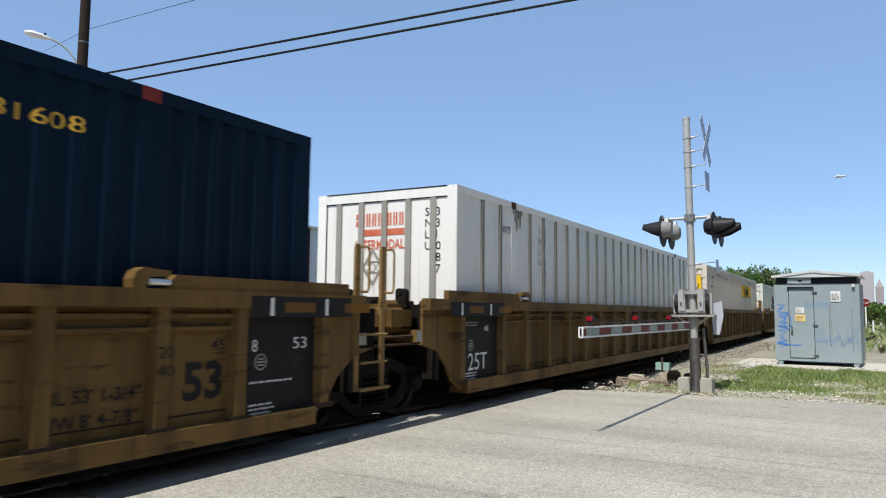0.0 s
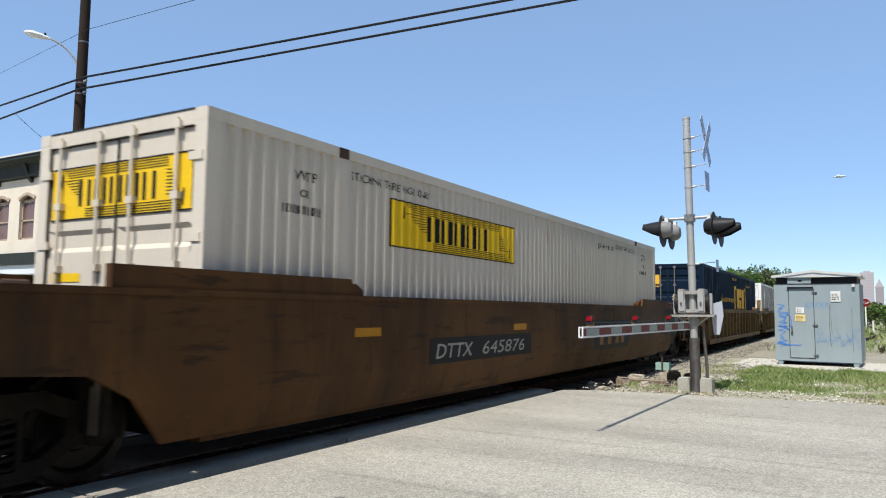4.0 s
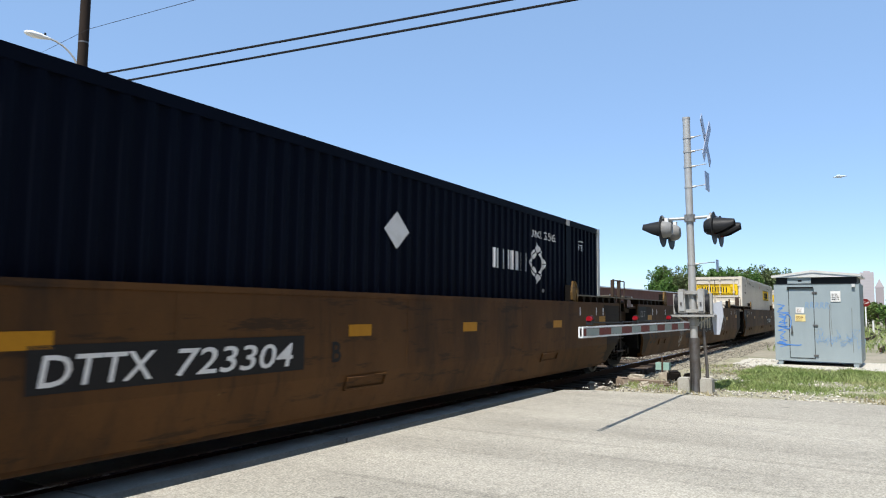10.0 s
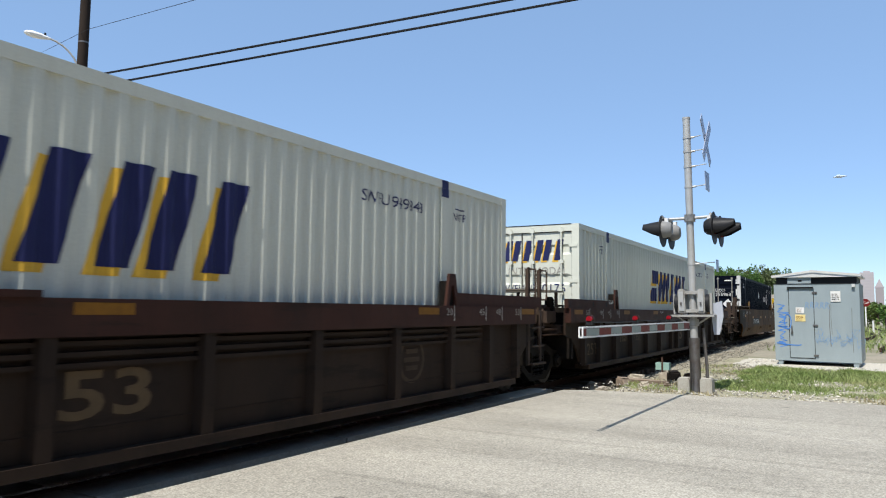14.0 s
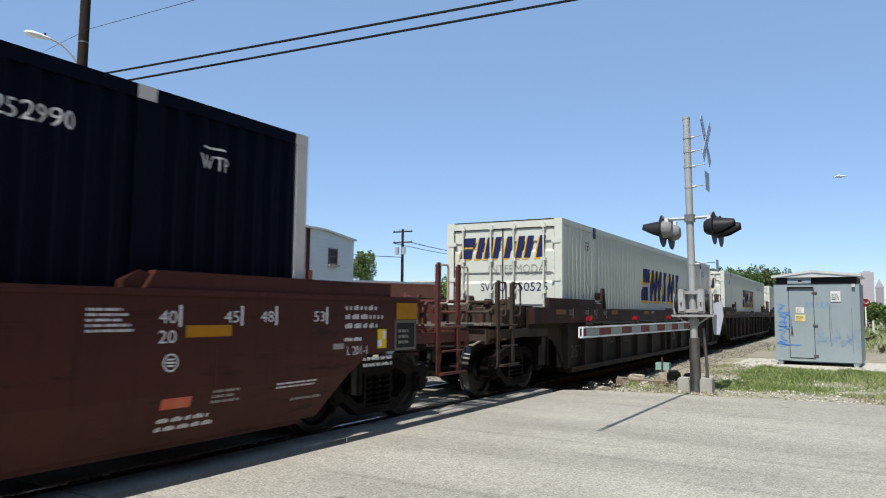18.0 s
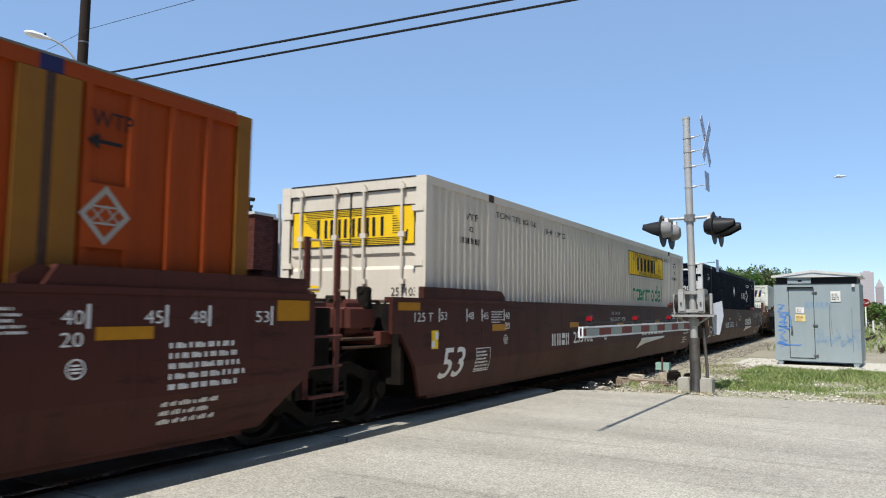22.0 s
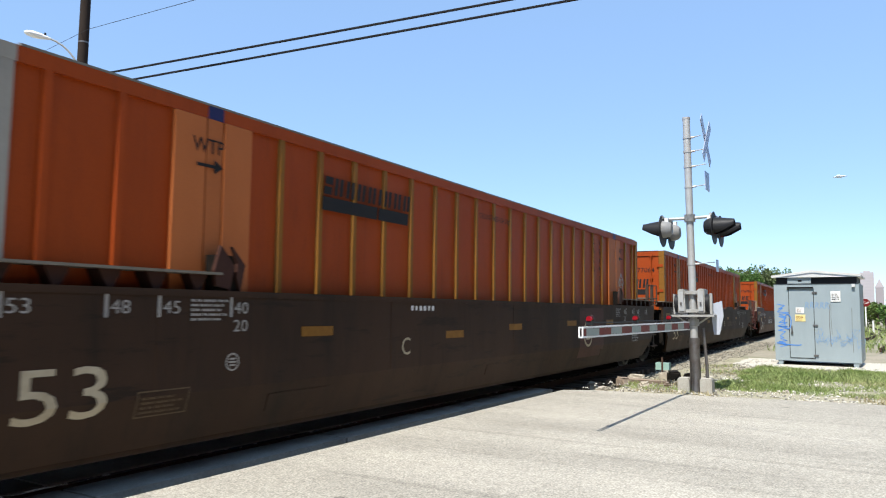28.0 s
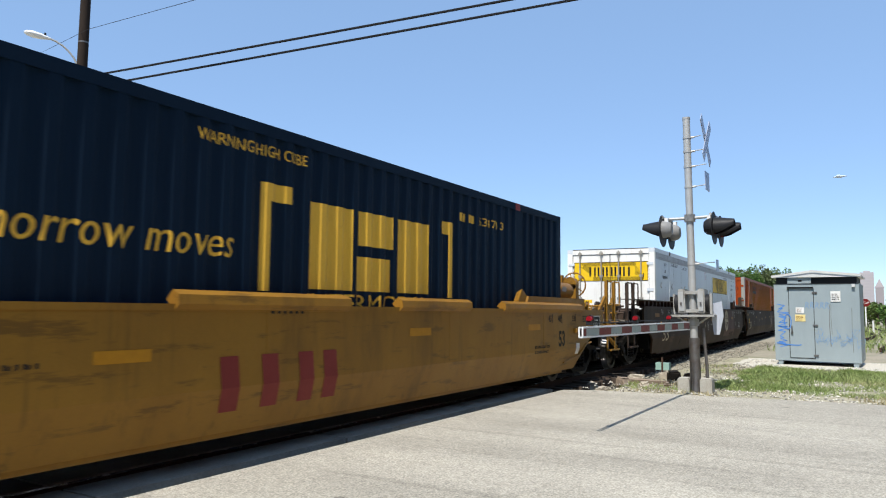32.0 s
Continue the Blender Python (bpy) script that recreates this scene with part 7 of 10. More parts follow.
def brick_mat(name, a, b, mortar, wash=None, cover=0.5):
    """Coursed brick on an upright wall, with what is left of a whitewash over it."""
    m = mat(name, a, 0.9, 0, b, 0.8, 1.3, 0.004, 0, 30)
    nt = m.node_tree
    n, l = nt.nodes, nt.links
    bs = n["Principled BSDF"]
    src = bs.inputs["Base Color"].links[0].from_socket
    co = n.new("ShaderNodeTexCoord")
    sep, com = n.new("ShaderNodeSeparateXYZ"), n.new("ShaderNodeCombineXYZ")
    l.new(co.outputs["Object"], sep.inputs[0])
    add = n.new("ShaderNodeMath")
    l.new(sep.outputs["X"], add.inputs[0])
    l.new(sep.outputs["Y"], add.inputs[1])
    l.new(add.outputs[0], com.inputs["X"])
    l.new(sep.outputs["Z"], com.inputs["Y"])
    br = n.new("ShaderNodeTexBrick")
    br.inputs["Scale"].default_value = 0.8
    br.inputs["Brick Width"].default_value, br.inputs["Row Height"].default_value, br.inputs["Mortar Size"].default_value = 0.22, 0.075, 0.008
    br.inputs["Color1"].default_value, br.inputs["Color2"].default_value, br.inputs["Mortar"].default_value = (1, 1, 1, 1), (0.62, 0.62, 0.62, 1), (*mortar, 1)
    l.new(com.outputs[0], br.inputs["Vector"])
    mul = n.new("ShaderNodeMixRGB")
    mul.blend_type, mul.inputs[0].default_value = "MULTIPLY", 1.0
    l.new(src, mul.inputs[1])
    l.new(br.outputs["Color"], mul.inputs[2])
    last = mul.outputs[0]
    if wash:
        mp = n.new("ShaderNodeMapping")
        mp.inputs["Scale"].default_value = (1.0, 2.2, 1.0)
        l.new(com.outputs[0], mp.inputs["Vector"])
        ns = n.new("ShaderNodeTexNoise")
        ns.inputs["Scale"].default_value, ns.inputs["Detail"].default_value, ns.inputs["Roughness"].default_value = 1.7, 11, 0.82
        l.new(mp.outputs[0], ns.inputs["Vector"])
        rp = n.new("ShaderNodeValToRGB")
        rp.color_ramp.elements[0].position, rp.color_ramp.elements[1].position = 0.5 - 0.1 * cover, 0.72 - 0.1 * cover
        l.new(ns.outputs["Fac"], rp.inputs[0])
        mx = n.new("ShaderNodeMixRGB")
        mx.inputs[2].default_value = (*wash, 1)
        l.new(rp.outputs[0], mx.inputs[0])
        l.new(last, mx.inputs[1])
        last = mx.outputs[0]
    l.new(last, bs.inputs["Base Color"])
    return m


M_BRICK = brick_mat("dark_red_brick", (0.13, 0.042, 0.032), (0.08, 0.03, 0.025), (0.5, 0.45, 0.42))
M_PEEL = brick_mat("peeling_whitewash_on_brick", (0.15, 0.085, 0.062), (0.1, 0.055, 0.042), (0.6, 0.55, 0.5), (0.6, 0.58, 0.55), 0.6)
M_WASH = brick_mat("thick_whitewash_on_brick", (0.15, 0.085, 0.062), (0.1, 0.055, 0.042), (0.6, 0.55, 0.5), (0.64, 0.63, 0.6), 0.95)
M_SIDING = mat("white_siding", (0.66, 0.69, 0.68), 0.7, 0, (0.56, 0.58, 0.57), 0.4, 1.5)
M_DARKTRIM = mat("dark_green_black_cornice", (0.03, 0.035, 0.03), 0.6)
M_PALETRIM = mat("pale_roof_edge", (0.6, 0.6, 0.58), 0.6, 0, (0.45, 0.44, 0.4), 0.5, 3)
M_GLASS = mat("dark_window_glass", (0.03, 0.035, 0.04), 0.08)
M_REDWALL = mat("red_brick_low_wall", (0.34, 0.13, 0.085), 0.9, 0, (0.24, 0.09, 0.06), 0.6, 1.5, 0.005, 0, 20)
M_BROWNWALL = mat("dark_brown_cladding", (0.15, 0.068, 0.048), 0.8, 0, (0.1, 0.046, 0.034), 0.6, 0.8)
M_WIRE = mat("black_cable", (0.015, 0.015, 0.016), 0.6)
M_SPIRE = mat("distant_brown_stone", (0.3, 0.27, 0.27), 0.9, 0, (0.25, 0.22, 0.23), 0.4, 0.05)
# tower wall greyed with the haze of its distance
M_TOWER = mat("hazed_tower_concrete", (0.4, 0.365, 0.37), 0.9, 0, (0.35, 0.32, 0.325), 0.4, 0.05)
M_LAMPGLASS = mat("lamp_white", (0.8, 0.8, 0.78), 0.3)


def hollow(x, y):
    """Depth of the washed-out hollow along the near rail just past the road."""
    fx = max(0.0, min(1.0, (x - 16.9) / 1.2)) * max(0.0, min(1.0, (26.5 - x) / 4.0))
    fy = max(0.0, min(1.0, (y - BEND / 2 * x * x + 1.98) / 0.36)) * max(0.0, min(1.0, (2.6 - y) / 0.6))
    return 0.17 * fx * fy


def ground_sheet():
    bm = B()
    xs = [-2500, -60, 0, 16.5, 17.2, 18.2, 23, 26.8, 60, 2500]
    ys = [-2500, -60, -10, -2.2, -1.5, 2.1, 2.9, 10, 60, 2500]
    v = [[bm.verts.new((x, y, -0.16 - (0.21 if hollow(x, y) > 0.02 else 0))) for y in ys] for x in xs]
    for a, b in zip(v, v[1:]):
        for k in range(len(ys) - 1):
            bm.faces.new((a[k], b[k], b[k + 1], a[k + 1]))
    tagged(new("ground", mesh_of("ground", bm, G_DIRT, True)), "dry dirt with sparse grass beside the tracks", "ground", "", "structure")


ground_sheet()

ROAD_Z = -0.006
bm = B()
edge = []
for k in range(0, 61):
    y = -60 + 2.0 * k
    if -1.6 < y < 1.6:
        continue
    edge.append((16.5 + (0.9 * max(0, min(1, (-1.5 - y) / 5.0)) if y < 0 else 0.2) + 0.12 * noise.noise(Vector((y * 0.7, 3, 0))), y))
near = [p for p in edge if p[1] < -1.5] + [(16.35, -1.5)]
far = [(16.4, 1.5)] + [p for p in edge if p[1] > 1.5]


def slab(name, outline, z0, z1, material, label):
    bm = B()
    a = [bm.verts.new((x, y, z1)) for x, y in outline]
    b = [bm.verts.new((x, y, z0)) for x, y in outline]
    bm.faces.new(a)
    bm.faces.new(b[::-1])
    k = len(outline)
    for i in range(k):
        bm.faces.new((a[i], b[i], b[(i + 1) % k], a[(i + 1) % k]))
    ob = new(name, mesh_of(name, bm, material))
    return tagged(ob, label, "road", "", "structure")


slab("road", near + [(-14, -1.5), (-14, -60)], -0.2, ROAD_Z, G_ROAD, "sun-bleached worn asphalt road up to the rails")
slab("road_beyond", far + [(-14, 60), (-14, 1.5)], -0.2, ROAD_Z, G_ROAD, "pale asphalt road on the far side of the rails")
slab("road_infill", [(16.4, -0.62), (16.4, 0.62), (-14, 0.62), (-14, -0.62)], -0.2, ROAD_Z - 0.004, G_ROAD, "worn asphalt between the rails")


def rail_piece(name, y0, x0, x1, bend=True):
    bm = B()
    prof = [(-0.07, -0.17), (0.07, -0.17), (0.07, -0.155), (0.012, -0.135), (0.012, -0.04), (0.036, -0.03), (0.036, -0.003), (0.028, 0.0), (-0.028, 0.0), (-0.036, -0.003), (-0.036, -0.03), (-0.012, -0.04), (-0.012, -0.135), (-0.07, -0.155)]
    n = max(2, int((x1 - x0) / 6))
    rings = []
    for i in range(n + 1):
        x = x0 + (x1 - x0) * i / n
        c = 4.2047e-4 / 2 * x * x
        rings.append([bm.verts.new((x, c + y0 + y, z)) for y, z in prof])
    for a, b in zip(rings, rings[1:]):
        for i in range(len(prof)):
            j = (i + 1) % len(prof)
            bm.faces.new((a[i], b[i], b[j], a[j]))
    bm.faces.new(rings[0])
    bm.faces.new(rings[-1][::-1])
    ob = new(name, mesh_of(name, bm, M_RUST))
    ob.data.materials.append(M_SHINE)
    for p in ob.data.polygons:
        if p.center.z > -0.005 and p.normal.z > 0.9:
            p.material_index = 1
    return tagged(ob, "steel rail with a polished head", "rail", "rails", "structure")


for y in (-0.754, 0.754, 3.85, 5.36):
    rail_piece("rail", y, -60, 200)

# crossing timbers beside each rail, in the road
tim = B()
box(tim, -3.0, 0.0, -0.22, 0.22, -0.15, 0.0)
TIMBER = mesh_of("crossing_timber", tim, mat("dusty_crossing_timber", (0.3, 0.28, 0.235), 0.95, 0, (0.17, 0.145, 0.115), 0.75, 1.3, 0.006, 0, 40, 0.25))
for row, y in enumerate((-1.1, -0.42, 0.42, 1.1, 3.5, 4.2, 5.0, 5.72)):
    for k in range(6):
        o = new("crossing_timber", TIMBER)
        o.matrix_basis = pose(16.3 - k * 3.03, y, -0.003 + 0.001 * (k % 3), 0, 0, 0.05 * ((k * 7 + row) % 5 - 2))
        tagged(o, "weathered timber crossing plank beside the rail", "plank", "crossing planks", "structure")

# ballast bed and sleepers past the road
bm = B()
prof = [(-2.7, -0.17), (-2.05, -0.142), (-1.75, -0.142), (-1.5, -0.142), (-0.9, -0.142), (0.9, -0.142), (2.0, -0.142), (2.6, -0.142), (6.3, -0.142), (7.4, -0.17)]
rows = []
for i in range(110):
    x = 16.7 + (i * 0.55 if i < 24 else 13.2 + (i - 24) * 2.2)
    rows.append([bm.verts.new((x, BEND / 2 * x * x + y + 0.15 * noise.noise(Vector((x, y, 0))), z - hollow(x, BEND / 2 * x * x + y) + 0.012 * noise.noise(Vector((x * 2, y, 5))))) for y, z in prof])
for a, b in zip(rows, rows[1:]):
    for i in range(len(prof) - 1):
        bm.faces.new((a[i], b[i], b[i + 1], a[i + 1]))
tagged(new("ballast_bed", mesh_of("ballast_bed", bm, G_BALLAST, True)), "grey crushed stone ballast under the tracks", "ballast", "", "structure")

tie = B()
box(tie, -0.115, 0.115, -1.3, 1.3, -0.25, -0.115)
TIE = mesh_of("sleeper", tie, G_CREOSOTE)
rnd = random.Random(11)
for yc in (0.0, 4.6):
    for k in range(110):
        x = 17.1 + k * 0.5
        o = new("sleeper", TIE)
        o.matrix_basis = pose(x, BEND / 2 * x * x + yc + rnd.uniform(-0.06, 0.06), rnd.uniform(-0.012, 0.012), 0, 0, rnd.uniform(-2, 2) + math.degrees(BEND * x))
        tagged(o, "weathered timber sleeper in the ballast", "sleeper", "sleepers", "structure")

# unseen brick wall added behind the viewer; closes the street, dims the train's side
bm = box(B(), -70, 90, -36, -30, -0.2, 15.0)
tagged(new("wall_south", mesh_of("wall_south", bm, M_BRICK)), "added unseen brick wall behind the viewer", "wall", "", "structure")


def verge_z(x, y):
    """Height of the rough verge between the road's edge and the cabinet."""
    f = max(0.0, min(1.0, (x - 17.0) / 7.0))
    return -0.035 - 0.075 * f + 0.022 * noise.noise(Vector((x * 1.1, y * 1.1, 4.0))) + 0.012 * noise.noise(Vector((x * 3.7, y * 3.7, 1.0)))


bm = B()
grid = [[bm.verts.new((x, y, verge_z(x, y) - (0.12 if j in (0, 60) or i == 50 else 0))) for j, y in enumerate([-14 + 11.95 * j / 60 for j in range(61)])] for i, x in enumerate([16.6 + 14.0 * i / 50 for i in range(51)])]
for i in range(50):
    for j in range(60):
        bm.faces.new((grid[i][j], grid[i + 1][j], grid[i + 1][j + 1], grid[i][j + 1]))
G_VERGE = mat("trodden_dirt_with_dead_grass", (0.36, 0.325, 0.24), 0.95, 0, (0.19, 0.2, 0.09), 0.8, 1.1, 0.02, 0, 40)
tagged(new("verge", mesh_of("verge", bm, G_VERGE, True)), "trodden dirt verge with thin dead grass", "ground", "", "structure")
# ---- crossing signal ----
def prism_x(bm, pts, x0, x1):
    a = [bm.verts.new((x0, y, z)) for y, z in pts]
    b = [bm.verts.new((x1, y, z)) for y, z in pts]
    bm.faces.new(a)
    bm.faces.new(b[::-1])
    k = len(pts)
    for i in range(k):
        bm.faces.new((a[i], b[i], b[(i + 1) % k], a[(i + 1) % k]))
    return bm


M_RED = mat("signal_red", (0.16, 0.012, 0.011), 0.45, 0, (0.11, 0.014, 0.012), 0.4, 6, spec=0.2)
M_REDLENS = mat("red_lens", (0.13, 0.007, 0.007), 0.15)
M_ARMLENS = mat("clear_red_gate_lens", (0.24, 0.008, 0.014), 0.12, spec=0.6)
M_SIGNBACK = mat("sign_back_aluminium", (0.42, 0.46, 0.55), 0.4, 0.5, (0.35, 0.38, 0.45), 0.4, 6)
M_ARMWHITE = mat("gate_white", (0.74, 0.74, 0.72), 0.45, 0, (0.6, 0.6, 0.57), 0.4, 5)
M_ARMGREY = mat("gate_pale_grey", (0.31, 0.355, 0.33), 0.45, 0, (0.23, 0.27, 0.25), 0.4, 5)
M_MECH = mat("weathered_grey_casting", (0.34, 0.335, 0.31), 0.6, 0, (0.2, 0.18, 0.15), 0.6, 6, 0.001)
M_PALEBLUE = mat("pale_blue_grey_plate", (0.42, 0.44, 0.48), 0.5, 0, (0.3, 0.34, 0.4), 0.5, 5)
M_PALEYELLOW = mat("pale_yellow_notice", (0.72, 0.58, 0.25), 0.6, 0, (0.6, 0.48, 0.22), 0.4, 8)
M_LAMPGREY = mat("dull_grey_lamp_paint", (0.22, 0.22, 0.215), 0.5, 0, (0.2, 0.2, 0.19), 0.5, 6)
M_STREAK = mat("faint_rust_streak", (0.17, 0.185, 0.18), 0.6, 0, (0.1, 0.085, 0.07), 0.6, 4)
SPRAY_BLUE = mat("blue_spray_paint", (0.085, 0.24, 0.6), 0.6)
SPRAY_PALE = mat("faded_blue_spray_paint", (0.16, 0.3, 0.5), 0.6)


def crossing_signal():
    root = thing("crossing_signal", "grey railway crossing mast with lights and lowered gate", "crossing signal", "", pose(17.8, -3.56, -0.06, -0.9, -0.35, 0))
    part("mast", rod(B(), (0, 0, 0.1), (0, 0, 5.19), 0.068, 18), M_GALV, root, "", True)
    part("mast_cap", rod(B(), (0, 0, 5.18), (0, 0, 5.22), 0.073, 18), M_GALV, root)
    bm = rod(B(), (0, 0, 0.02), (0, 0, 0.3), 0.13, 16, 0.1)
    rod(bm, (0, 0, 0.3), (0, 0, 1.02), 0.1, 16, 0.095)
    part("base_sleeve", bm, M_STEEL, root, "dark steel sleeve round the mast foot", True)
    # crossbuck, with its back and edge to the street side
    y = -0.34
    for k, a in enumerate((45, -45)):
        bm = box(B(), -0.54, 0.54, -0.006, 0.006, -0.1, 0.1)
        for v in bm.verts:
            v.co = Matrix.Rotation(radians(a), 4, "Y") @ v.co
            v.co += Vector((0.0, y - 0.02 * k, 4.72))
        part("crossbuck_blade", bm, M_SIGNBACK, root, "white reflective crossbuck board")
    bm = B()
    box(bm, -0.19, 0.19, y - 0.005, y + 0.007, 3.77, 4.12)
    part("track_count_sign", bm, M_SIGNBACK, root)
    for z, r in ((4.82, 0.26), (4.55, 0.32), (4.26, 0.34), (3.87, 0.34), (2.4, 0.42)):
        bm = rod(B(), (0, 0, z - 0.022), (0, 0, z + 0.022), 0.077, 14)
        rod(bm, (0, -0.07, z), (0, -r, z + 0.02), 0.009, 6)
        rod(bm, (0, -0.07, z), (0, -0.14, z), 0.02, 8)
        part("sign_bracket", bm, M_GALV, root)
    bm = box(B(), -0.09, 0.09, -0.47, -0.455, 2.24, 2.46)
    part("small_plate", bm, M_SIGNBACK, root, "small blue notice plate")
    # light pairs
    for s in (1, -1):
        bm = rod(B(), (0, s * 0.07, 3.27), (0, s * 0.44, 3.28), 0.03, 10)
        rod(bm, (0, 0, 3.2), (0, 0, 3.34), 0.1, 14)
        rod(bm, (-0.36, s * 0.44, 3.28), (0.36, s * 0.44, 3.28), 0.028, 10)
        part("cross_arm", bm, M_GALV, root, "", True)
        for x in (-0.34, 0.34):
            lamp_ = part("light_housing", lamp_body(x, s, 3.05), M_LAMPGREY if s > 0 else M_SIGBLACK, root, "round signal lamp housing", True)
            part("background_disc", disc(x, s, 3.05), M_SIGBLACK, lamp_, "black background disc")
            part("hood", hood(x, s, 3.05), M_SIGBLACK, lamp_, "long black sun hood", True)
            part("lens", rod(B(), (x, s * 0.56, 3.05), (x, s * 0.585, 3.05), 0.145, 20), M_REDLENS, lamp_, "dark red lens", True)
            bm = box(B(), x - 0.05, x + 0.05, s * 0.47 - 0.03, s * 0.47 + 0.03, 3.08, 3.26)
            part("junction_box", bm, M_ARMWHITE, lamp_)
    for ob in list(root.children):
        base = ob.name.split(".")[0]
        if base == "light_housing":
            right = min(v.co.y for v in ob.data.vertices) < 0
            ob.matrix_basis = pose(0, 0.06 if right else -0.12, 0)
    # gate mechanism on the mast
    for s in (1, -1):
        lo, hi = (0.11, 0.24) if s > 0 else (-0.24, -0.11)
        bm = box(B(), -0.17, 0.2, lo, hi, 1.47, 1.93)
        bmesh.ops.bevel(bm, geom=bm.edges[:], offset=0.02, segments=2, affect="EDGES")
        case = part("mechanism_case", bm, M_MECH, root, "weathered grey gate mechanism case")
        part("case_door", box(B(), -0.185, -0.17, lo + 0.02, hi - 0.02, 1.52, 1.88), M_GALV, case)
        part("case_latch", box(B(), -0.2, -0.185, lo + 0.05, hi - 0.05, 1.62, 1.68), M_STEEL, case)
        part("drive_hub", rod(B(), (0.0, s * 0.25, 1.66), (0.0, s * 0.31, 1.66), 0.17, 18), M_SIGBLACK, root, "", True)
        part("hub_arm", box(B(), -0.05, 0.05, min(s * 0.31, s * 0.35), max(s * 0.31, s * 0.35), 1.46, 1.84), M_MECH, root)
        for z in (1.46, 1.82):
            part("case_bolt", rod(B(), (-0.19, s * 0.1, z), (-0.13, s * 0.1, z), 0.018, 8), M_STEEL, root)
    part("support_shelf", box(B(), -0.2, 0.22, -0.4, 0.4, 1.41, 1.45), M_MECH, root)
    for y in (-0.3, 0.3):
        part("shelf_bracket", bar(B(), (-0.02, y, 1.42), (-0.02, y * 0.3, 1.28), 0.03), M_MECH, root)
    for z in (1.52, 1.86):
        part("clamp", box(B(), -0.12, 0.12, -0.16, 0.16, z - 0.03, z + 0.03), M_MECH, root)
    part("mast_collar", rod(B(), (0, 0, 1.24), (0, 0, 1.36), 0.1, 16), M_MECH, root, "", True)
    bm = prism_x(B(), [(-0.3, 1.64), (-0.5, 1.7), (-0.52, 1.42), (-0.44, 1.08), (-0.34, 1.08), (-0.32, 1.3)], 0.08, 0.12)
    part("counterweight", bm, M_PALEBLUE, root, "pale blue-grey gate counterweight plate")
    part("conduit", pipe(B(), [(0.05, -0.16, 1.2), (0.05, -0.2, 0.5), (0.05, -0.2, 0.1)], 0.03, 8), M_STEEL, root)
    for s in (1, -1):
        bm = box(B(), -0.14, 0.16, s * 0.2 - 0.105, s * 0.2 + 0.105, -0.12, 0.28)
        bmesh.ops.bevel(bm, geom=bm.edges[:], offset=0.02, segments=2, affect="EDGES")
        part("footing_block", bm, M_CONC, root, "rough concrete footing block")
    return root


def lamp_body(x, s, z):
    bm = B()
    prof = [(0.02, 0.37), (0.1, 0.38), (0.145, 0.43), (0.16, 0.5), (0.165, 0.545)]
    rings = [[bm.verts.new((x + r * math.cos(2 * math.pi * i / 18), s * y, z + r * math.sin(2 * math.pi * i / 18))) for i in range(18)] for r, y in prof]
    for a, b in zip(rings, rings[1:]):
        for i in range(18):
            j = (i + 1) % 18
            bm.faces.new((a[i], a[j], b[j], b[i]))
    bm.faces.new(rings[0])
    bm.faces.new(rings[-1])
    return bm


def disc(x, s, z):
    return rod(B(), (x, s * 0.545, z - 0.03), (x, s * 0.556, z - 0.03), 0.3, 28)


def hood(x, s, z):
    bm = B()
    n = 14
    rows = []
    for y, r, a in ((0.556, 0.165, 150), (0.7, 0.16, 125), (0.9, 0.14, 80)):
        rows.append([bm.verts.new((x + r * math.sin(radians(t)), s * y, z + r * math.cos(radians(t)) - (y - 0.55) * 0.06)) for t in [-a + 2 * a * i / n for i in range(n + 1)]])
        rows.append([bm.verts.new((x + (r - 0.012) * math.sin(radians(t)), s * y, z + (r - 0.012) * math.cos(radians(t)) - (y - 0.55) * 0.06)) for t in [-a + 2 * a * i / n for i in range(n + 1)]])
    for k in (0, 2):
        for i in range(n):
            bm.faces.new((rows[k][i], rows[k][i + 1], rows[k + 2][i + 1], rows[k + 2][i]))
            bm.faces.new((rows[k + 1][i], rows[k + 1][i + 1], rows[k + 3][i + 1], rows[k + 3][i]))
    for i in range(n):
        bm.faces.new((rows[4][i], rows[4][i + 1], rows[5][i + 1], rows[5][i]))
    return bm


crossing_signal()


